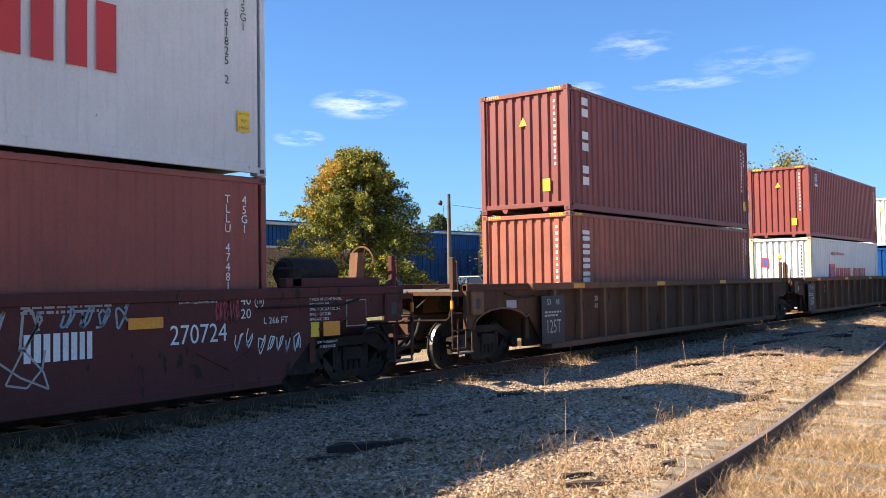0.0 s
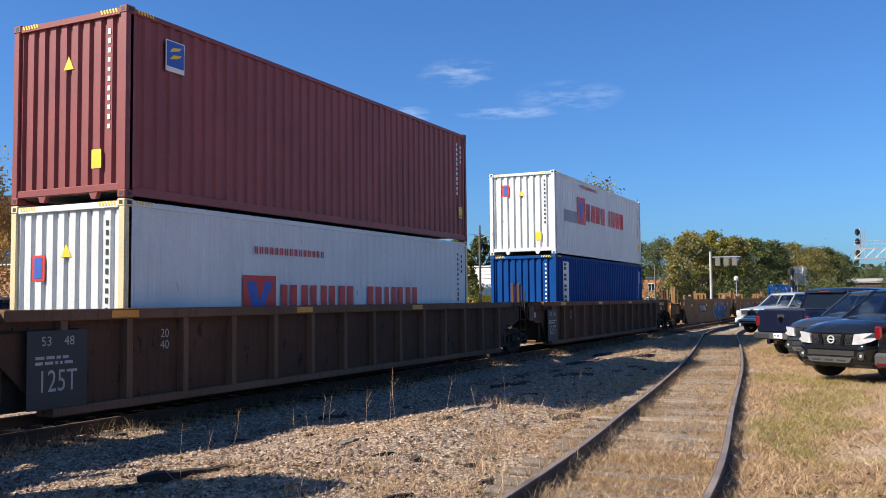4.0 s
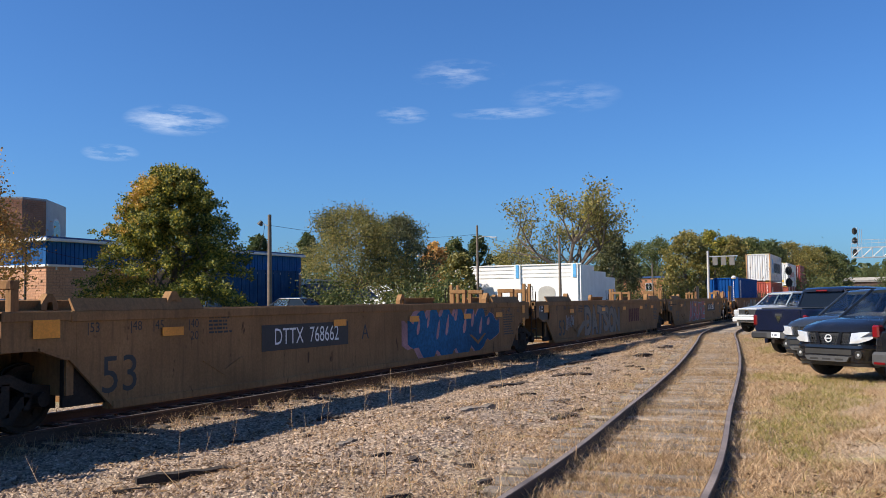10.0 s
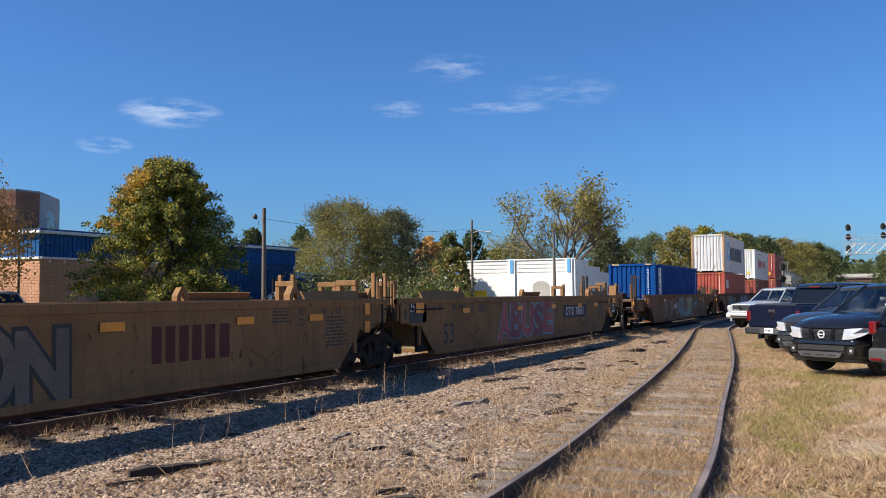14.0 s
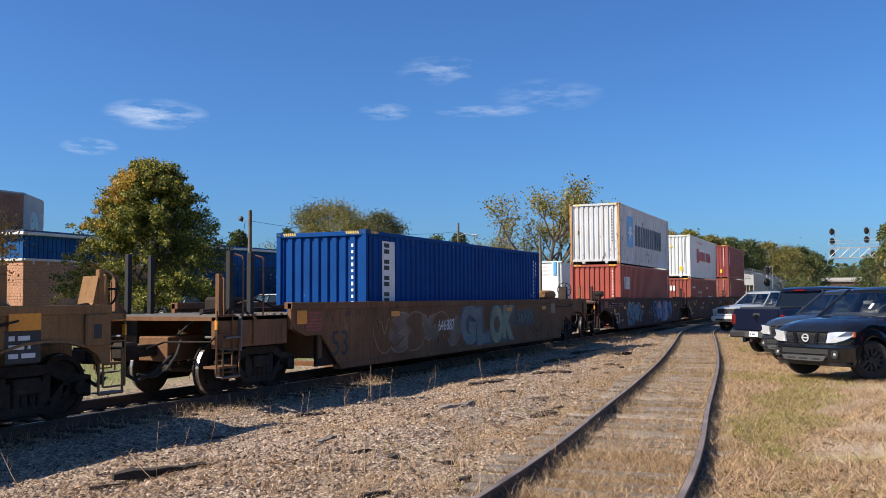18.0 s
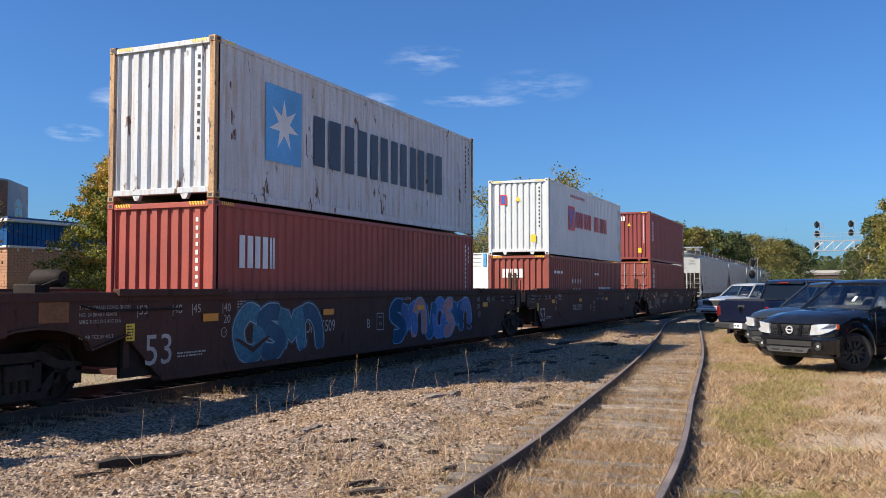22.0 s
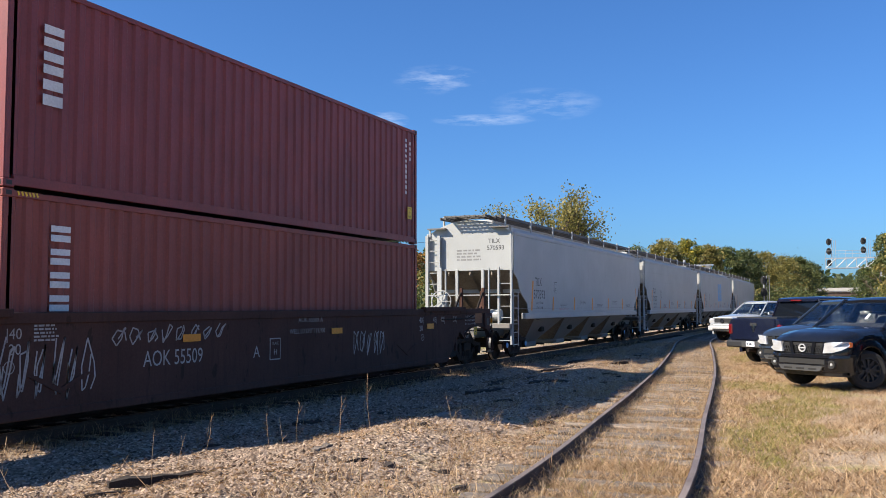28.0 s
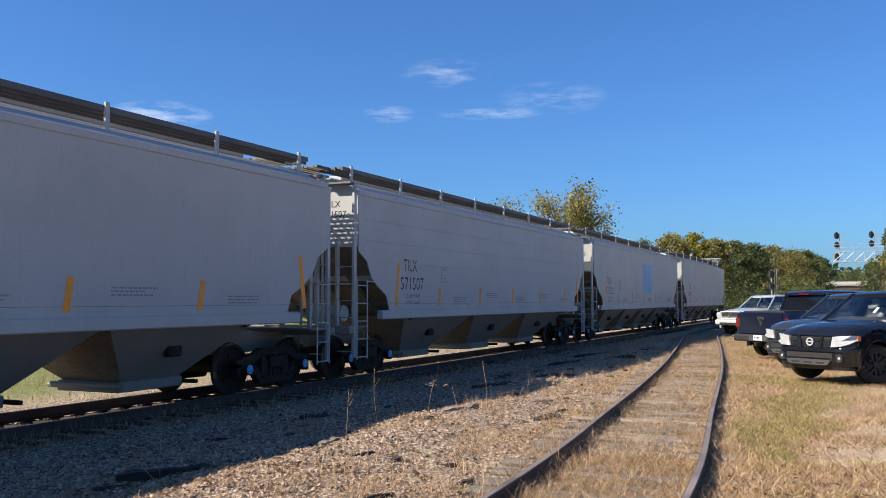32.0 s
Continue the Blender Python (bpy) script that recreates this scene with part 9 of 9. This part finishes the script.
    c = Vector((-5.75, 45.6)) + D2 * 2.85
    t, b = vehicle("pickup_truck", "silver-white pickup with a chrome grille by the siding", c, HEAD, M["paint_silver"], silver_spec, M["steel"])
    y = 2.85
    g = part("grille", Shape().box(-0.55, 0.55, y - 0.14, y - 0.0, 0.84, 1.14, 0.03), M["plastic"], t)
    part("grille_frame", Shape().box(-0.60, 0.60, y - 0.1, y + 0.02, 1.12, 1.18, 0.02).box(-0.60, 0.60, y - 0.1, y + 0.02, 0.80, 0.85, 0.02), M["bright_trim"], g)
    part("front_bumper", Shape().box(-0.95, 0.95, y - 0.30, y + 0.06, 0.50, 0.76, 0.06), M["bright_trim"], t)
    part("air_intake", Shape().box(-0.6, 0.6, y + 0.055, y + 0.07, 0.55, 0.63), M["plastic"], t)
    part("badge", Shape().spin((0, y + 0.0, 1.0), (0, 1, 0), [(0.0, 0.06), (0.0, 0.11), (0.03, 0.11), (0.03, 0.06)], 18), M["chrome"], g)
    for sx in (-1, 1):
        part("headlight", Shape().box(*sorted((sx * 0.60, sx * 0.93)), y - 0.34, y - 0.03, 0.86, 1.12, 0.05), M["lamp_clear"], t)


def suv():
    """A dark estate that waits with its tail out, then pulls forward into its slot."""
    d = dict(hull=[(-2.35, 0.62, 1.05, 0.86, 0.0), (-2.28, 0.52, 1.12, 0.92, 0.0), (-1.0, 0.44, 1.16, 0.94, 0.0), (0.9, 0.44, 1.16, 0.94, 0.02), (1.3, 0.44, 1.12, 0.94, 0.05), (2.0, 0.44, 1.02, 0.90, 0.05), (2.35, 0.5, 0.85, 0.8, 0.0)],
             axle=1.4, half=0.94, wheel=0.37, cab=(-2.2, 1.05, 1.13, 0.88, -1.85, 0.3, 1.74, 0.68))
    c = Vector((0.62, 17.7)) + D2 * 2.35
    t, b = vehicle("estate_car", "dark estate car showing its tail lamp and number plate", c, HEAD + 180, M["paint_black"], d, M["steel"])
    y = -2.35
    part("hatch", Shape().box(-0.74, 0.74, y - 0.02, y + 0.04, 0.72, 1.10, 0.02), M["paint_black"], t)
    bp = part("rear_bumper", Shape().box(-0.90, 0.90, y - 0.12, y + 0.10, 0.48, 0.74, 0.05), M["plastic_grey"], t)
    part("number_plate", Shape().box(-0.16, 0.16, y - 0.045, y - 0.025, 0.80, 0.95), M["plate_white"], t)
    bars(Matrix.Translation((0, y - 0.047, 0.875)) @ FRONT, 0.26, 0.08, 1, M["navy_mark"], t, seed=5)
    for sx in (-1, 1):
        part("tail_lamp", Shape().box(*sorted((sx * 0.78, sx * 0.93)), y - 0.03, y + 0.15, 0.98, 1.22, 0.03), M["lamp_red"], t)
        part("bumper_reflector", Shape().box(*sorted((sx * 0.60, sx * 0.82)), y - 0.135, y - 0.11, 0.52, 0.56), M["lamp_red"], bp)
    return t, c


parked()
SUV, SUV_AT = suv()


def distant_cars():
    """Small cars beyond the train, on the far street."""
    d = dict(hull=[(-2.2, 0.55, 0.90, 0.80, 0.0), (-2.1, 0.4, 0.98, 0.86, 0.0), (-1.0, 0.36, 1.0, 0.88, 0.0), (0.9, 0.36, 1.0, 0.88, 0.02), (1.6, 0.36, 0.94, 0.87, 0.04), (2.15, 0.42, 0.75, 0.78, 0.0)],
             axle=1.3, half=0.88, wheel=0.33, cab=(-1.9, 0.95, 0.97, 0.82, -1.3, 0.2, 1.48, 0.62))
    for k, (b, dist, turn, m, lab) in enumerate(((35.6, 55, 90, "paint_slate", "dark saloon parked before the blue warehouse"), (40.3, 50, 80, "paint_black", "black saloon parked under the tree"), (52.2, 47, 75, "paint_silver", "silver saloon parked by the brick warehouse"),
                                                  (56.0, 50, 85, "paint_silver", "white saloon parked under the orange tree"), (13.2, 130, 80, "paint_silver", "pale car in a far car park"), (12.4, 133, 100, "paint_navy", "dark car in a far car park"), (11.7, 131, 95, "paint_silver", "white car in a far car park"))):
        vehicle("saloon_car", lab, polar(b, dist), turn, M[m], d, M["steel"], "distant cars")


distant_cars()


# ---- stones, grass, weeds and timber on the ground ----
def stones():
    rnd = random.Random(31)
    s = Shape()
    for _ in range(110000):
        y = 3.2 + 40 * rnd.random() ** 2.1
        sx = siding_x(y)
        x = rnd.uniform(TRACK_X - 2.6, sx + (1.4 if rnd.random() < 0.12 else -0.9))
        if abs(x - TRACK_X) < 0.85 and rnd.random() < 0.4:
            continue
        if x > sx - 2.6 and rnd.random() < 0.45:
            continue
        r = 0.007 + 0.024 * rnd.random() ** 1.7 + 0.020 * (rnd.random() < 0.04)
        z = ground_z(x, y) + r * 0.35
        p = [(x + rnd.uniform(0.6, 1.2) * r * c, y + rnd.uniform(0.6, 1.2) * r * q, z + r * w * rnd.uniform(0.5, 0.9)) for c, q, w in ((1, 0.2, 0), (-0.2, 1, 0.1), (-1, -0.1, 0), (0.2, -1, -0.1), (0.1, 0.1, 1))]
        o = len(s.v)
        s.v += p
        s.f += [(o, o + 1, o + 4), (o + 1, o + 2, o + 4), (o + 2, o + 3, o + 4), (o + 3, o, o + 4)]
    m = leaf_material("loose_ballast_stones", (0.085, 0.06, 0.043), (0.35, 0.26, 0.19), (0.70, 0.55, 0.42))
    ob = new("ballast_stones", raw(s, "ballast_stones", m))
    tagged(ob, "loose pale ballast stones between the tracks", "gravel", kind="stuff")


def blade(s, rnd, x, y, z, h, w, bend):
    a = rnd.uniform(0, 6.283)
    dx, dy = math.cos(a), math.sin(a)
    b = rnd.uniform(0, 6.283)
    bx, by = math.cos(b) * bend * h, math.sin(b) * bend * h
    o = len(s.v)
    s.v += [(x - dx * w, y - dy * w, z), (x + dx * w, y + dy * w, z), (x + bx * 0.4 + dx * w * 0.7, y + by * 0.4 + dy * w * 0.7, z + h * 0.6), (x + bx * 0.4 - dx * w * 0.7, y + by * 0.4 - dy * w * 0.7, z + h * 0.6), (x + bx, y + by, z + h)]
    s.f += [(o, o + 1, o + 2, o + 3), (o + 3, o + 2, o + 4)]


def grass():
    rnd = random.Random(33)
    dry, green = Shape(), Shape()
    # matted straw east of the siding, greener in patches
    for _ in range(120000):
        y = 3.2 + 42 * rnd.random() ** 1.9
        sx = siding_x(y)
        x = sx + 0.70 + (2.6 + y * 0.10) * rnd.random()
        n = noise.noise((x * 0.5, y * 0.35, 11.0))
        if x > -0.6 and noise.noise((x * 0.6, y * 0.6, 2.0)) > 0.05 and rnd.random() < 0.8:
            continue
        s = green if n > 0.20 and rnd.random() < 0.65 else dry
        blade(s, rnd, x, y, ground_z(x, y) - 0.004, rnd.uniform(0.02, 0.11), rnd.uniform(0.003, 0.006), rnd.uniform(0.6, 2.6))
    # straw lying between the siding's rails and thinning out over the gravel beside them
    for _ in range(125000):
        y = 3.2 + 44 * rnd.random() ** 1.7
        sx = siding_x(y)
        k = rnd.random()
        inside = k < (0.52 if y < 11 + 3 * noise.noise((y * 0.6, 3.0, 1.0)) else 0.18)
        if inside:
            x = sx + rnd.uniform(-0.70, 0.70)
        else:
            x = sx - 0.8 - 4.6 * rnd.random() ** 1.7
            if noise.noise((x * 0.7, y * 0.5, 5.0)) < -0.12 + 0.10 * (sx - x - 1):
                continue
        lift = 0.03 if abs(x - sx) < 0.7 and noise.noise((x * 1.1, y * 1.1, 8.0)) > 0.0 else 0.0
        blade(dry if rnd.random() < 0.97 else green, rnd, x, y, ground_z(x, y) - 0.004 + lift, rnd.uniform(0.03, 0.13) if inside else rnd.uniform(0.012, 0.07), rnd.uniform(0.0025, 0.005), rnd.uniform(0.7, 2.6) if inside else rnd.uniform(1.0, 4.0))
    # tufts against the rails and loose in the gravel
    for _ in range(3000):
        y = 3.2 + 44 * rnd.random() ** 1.4
        sx = siding_x(y)
        k = rnd.random()
        if k < 0.30:
            x = sx + rnd.uniform(-0.62, 0.62)
        elif k < 0.70:
            x = sx + rnd.choice((-0.93, -0.62, 0.62, 0.92)) + rnd.uniform(-0.06, 0.06)
        elif k < 0.85:
            x = sx - rnd.uniform(0.9, 3.0)
        else:
            x = TRACK_X + 0.80 + rnd.uniform(0.0, 0.9)
        for _ in range(rnd.randint(8, 18)):
            blade(dry if rnd.random() < 0.95 else green, rnd, x + rnd.gauss(0, 0.07), y + rnd.gauss(0, 0.12), ground_z(x, y) - 0.01, rnd.uniform(0.06, 0.26), rnd.uniform(0.0018, 0.004), rnd.uniform(0.3, 1.3))
    # low green tufts in patches
    for _ in range(2600):
        y = 3.2 + 30 * rnd.random() ** 1.5
        sx = siding_x(y)
        x = sx + 0.85 + 2.8 * rnd.random()
        if noise.noise((x * 0.5, y * 0.35, 11.0)) < 0.14:
            continue
        for _ in range(rnd.randint(8, 16)):
            blade(green if rnd.random() < 0.8 else dry, rnd, x + rnd.gauss(0, 0.07), y + rnd.gauss(0, 0.09), ground_z(x, y) - 0.005, rnd.uniform(0.03, 0.10), rnd.uniform(0.002, 0.004), rnd.uniform(0.4, 1.6))
    # lawn seen under the cars
    for _ in range(9000):
        x, y = rnd.uniform(-26, -13.2), 6 + 46 * rnd.random()
        blade(green if x < -15 else dry, rnd, x, y, ground_z(x, y) - 0.01, rnd.uniform(0.05, 0.16), rnd.uniform(0.006, 0.012), rnd.uniform(0.3, 1.0))
    tagged(new("dry_grass", raw(dry, "dry_grass", M["dry_grass"])), "matted straw-coloured grass and tufts", "grass", kind="stuff")
    tagged(new("green_grass", raw(green, "green_grass", M["green_grass"])), "patches of yellow-green grass", "grass", kind="stuff")


def weeds():
    """Single dry stalks that stand up from the gravel."""
    rnd = random.Random(35)
    for k, (x, y, h, lx, ly) in enumerate(((-5.0, 8.3, 0.75, 0.05, 0.0), (-6.7, 7.4, 0.62, 0.02, 0.0), (-3.55, 6.2, 0.85, 0.03, 0.0), (-7.3, 6.3, 0.7, -0.5, 0.1), (-6.1, 11.0, 0.8, -0.05, 0.0), (-7.0, 13.2, 0.7, 0.03, 0.0), (-5.6, 13.8, 0.75, -0.08, 0.0), (-4.9, 15.5, 0.6, 0.05, 0),
                                           (-7.8, 9.6, 0.55, 0.1, 0), (-6.4, 9.4, 0.5, -0.1, 0), (-5.9, 16.5, 0.55, 0.1, 0), (-8.2, 15.0, 0.45, 0.02, 0), (-6.9, 19.0, 0.6, 0.05, 0), (-5.2, 11.8, 0.45, -0.12, 0), (-7.6, 11.6, 0.55, 0.06, 0), (-4.4, 9.8, 0.4, 0.1, 0), (-6.3, 7.0, 0.55, -0.42, 0.0), (-6.9, 10.4, 0.6, 0.04, 0), (-7.2, 10.2, 0.5, -0.06, 0), (-6.75, 12.0, 0.65, 0.02, 0), (-6.0, 12.4, 0.5, 0.1, 0), (-8.0, 17.0, 0.6, 0.02, 0), (-7.4, 8.6, 0.4, 0.12, 0), (-2.9, 9.0, 0.4, 0.06, 0), (-3.4, 10.6, 0.35, -0.06, 0))):
        s = Shape()
        z = ground_z(x, y) - 0.02
        top = Vector((x + lx, y + ly, z + h * (0.6 if abs(lx) > 0.3 else 1)))
        mid = Vector((x, y, z)).lerp(top, 0.5) + Vector((rnd.uniform(-0.03, 0.03), 0, 0))
        s.tube((x, y, z), mid, 0.0032, 0.0028, n=5)
        s.tube(mid, top, 0.0028, 0.0015, n=5)
        for _ in range(rnd.choice((1, 2, 2, 4))):
            p = Vector((x, y, z)).lerp(top, rnd.uniform(0.35, 1.0))
            e = p + Vector((rnd.uniform(-0.1, 0.1), rnd.uniform(-0.05, 0.05), rnd.uniform(0.03, 0.12)))
            s.tube(p, e, 0.002, 0.0012, n=4)
        solid("dry_stalk", s, M["dry_grass"], "thin dry weed stalk standing in the gravel", "weed", "dry weed stalks")


def timbers():
    """Broken sleepers and splintered boards left on the gravel."""
    rnd = random.Random(37)
    for k, (x, y, ln, w, turn, dark) in enumerate(((-6.55, 7.9, 1.9, 0.13, 66, True), (-5.6, 12.7, 0.9, 0.16, 75, False), (-4.45, 13.4, 0.8, 0.2, 84, True), (-3.75, 12.2, 0.45, 0.18, 80, True), (-7.1, 18.2, 1.4, 0.22, 60, True), (-6.4, 20.0, 1.2, 0.2, 62, True), (-7.6, 24.0, 2.2, 0.22, 70, False), (-8.0, 26.0, 2.0, 0.22, 78, True),
                                                    (-6.9, 27.5, 1.8, 0.2, 60, True), (-5.3, 15.6, 0.5, 0.12, 40, False), (-6.0, 9.6, 0.5, 0.1, 95, False), (-7.9, 20.5, 0.8, 0.16, 88, True), (-8.3, 30.5, 2.2, 0.22, 66, True), (-7.2, 33.0, 1.6, 0.2, 72, False), (-8.1, 12.5, 0.5, 0.14, 50, True))):
        s = Shape()
        n = 11
        rings = []
        for i in range(n):
            q = -ln / 2 + ln * i / (n - 1)
            ww = w / 2 * (0.4 if i in (0, n - 1) else 1) * rnd.uniform(0.6, 1.3)
            h = 0.042 * rnd.uniform(0.35, 1.25) * (0.5 if i in (0, n - 1) else 1)
            rings.append([(q, -ww, -0.05), (q, ww, -0.05), (q, ww * 0.9, h), (q, ww * 0.1, h * rnd.uniform(0.6, 1.2)), (q, -ww * 0.9, h * 0.9)])
        s.loft(rings)
        ob = solid("broken_timber", s, M["tie_dark"] if dark else M["tie"], "broken dark sleeper timber lying on the gravel" if dark else "splintered grey board lying on the gravel", "timber", "broken timbers")
        ob.matrix_basis = pose(x, y, ground_z(x, y) + 0.01, rnd.uniform(-4, 4), rnd.uniform(-3, 3), turn)


def splinters():
    """Small dark bits of rotten sleeper strewn over the gravel."""
    rnd = random.Random(41)
    for _ in range(34):
        y = 6.5 + 26 * rnd.random() ** 1.3
        x = rnd.uniform(TRACK_X + 2.6, siding_x(y) - 0.9)
        ln, w = rnd.uniform(0.14, 0.5), rnd.uniform(0.03, 0.09)
        s = Shape()
        rings = []
        for i in range(4):
            q = -ln / 2 + ln * i / 3
            k = rnd.uniform(0.35, 0.6) if i in (0, 3) else rnd.uniform(0.8, 1.1)
            o = rnd.uniform(-0.015, 0.015)
            rings.append([(q, -w * k + o, -0.02), (q, w * k + o, -0.02), (q, w * k * 0.6 + o, 0.022 * k), (q, -w * k * 0.7 + o, 0.028 * k)])
        s.loft(rings)
        ob = solid("wood_splinter", s, M["tie_dark"], "small dark splinter of rotten sleeper on gravel", "timber", "wood splinters")
        ob.matrix_basis = pose(x, y, ground_z(x, y) + 0.012, rnd.uniform(-6, 6), rnd.uniform(-4, 4), rnd.uniform(40, 110))


def litter():
    """Fallen leaves, bark and straw bits strewn over the gravel."""
    rnd = random.Random(43)
    s = Shape()
    for _ in range(26000):
        y = 3.2 + 36 * rnd.random() ** 1.9
        sx = siding_x(y)
        x = rnd.uniform(TRACK_X + 0.9, sx + 2.2)
        if noise.noise((x * 0.55, y * 0.45, 17.0)) < rnd.uniform(-0.35, 0.25):
            continue
        a, ln, w = rnd.uniform(0, 6.283), rnd.uniform(0.012, 0.06), rnd.uniform(0.004, 0.016)
        z = ground_z(x, y) + rnd.uniform(0.012, 0.03)
        dx, dy, t1, t2 = math.cos(a), math.sin(a), rnd.uniform(-0.012, 0.02), rnd.uniform(-0.008, 0.012)
        o = len(s.v)
        s.v += [(x - dx * ln, y - dy * ln, z - t1), (x - dy * w, y + dx * w, z + t2), (x + dx * ln, y + dy * ln, z + t1), (x + dy * w, y - dx * w, z - t2)]
        s.f.append((o, o + 1, o + 2, o + 3))
    m = leaf_material("fallen_leaves_and_bark", (0.05, 0.03, 0.018), (0.22, 0.125, 0.06), (0.50, 0.33, 0.17))
    tagged(new("leaf_litter", raw(s, "leaf_litter", m)), "brown fallen leaves and bark bits on gravel", "litter", kind="stuff")


stones()
litter()
splinters()
grass()
weeds()
timbers()
ties()


def motions():
    """The train rolls towards the viewer along the main track."""
    times = [k * 2.0 for k in range(17)]
    for t, u, z in MOVERS:
        walk(t, [(s, pose(TRACK_X, u - gone(s), z)) for s in times])
    # wheels roll with it
    steps = [k / 15 for k in range(481)]
    turns = [(s, math.degrees(gone(s) / 0.457)) for s in steps]
    for w, y, z in ROLLERS:
        walk(w, [(s, pose(0, y, z, a)) for s, a in turns])
    # the estate car pulls forward into its slot
    z = ground_z(*SUV_AT)
    walk(SUV, [(s, pose(SUV_AT.x + D2.x * k, SUV_AT.y + D2.y * k, z, 0, 0, HEAD + 180)) for s, k in ((0, 0.0), (13.4, 0.0), (14.4, 0.25), (15.5, 0.68), (16.5, 1.5), (17.5, 2.3), (19.0, 2.7), (20.0, 2.7), (32, 2.7))])


motions()
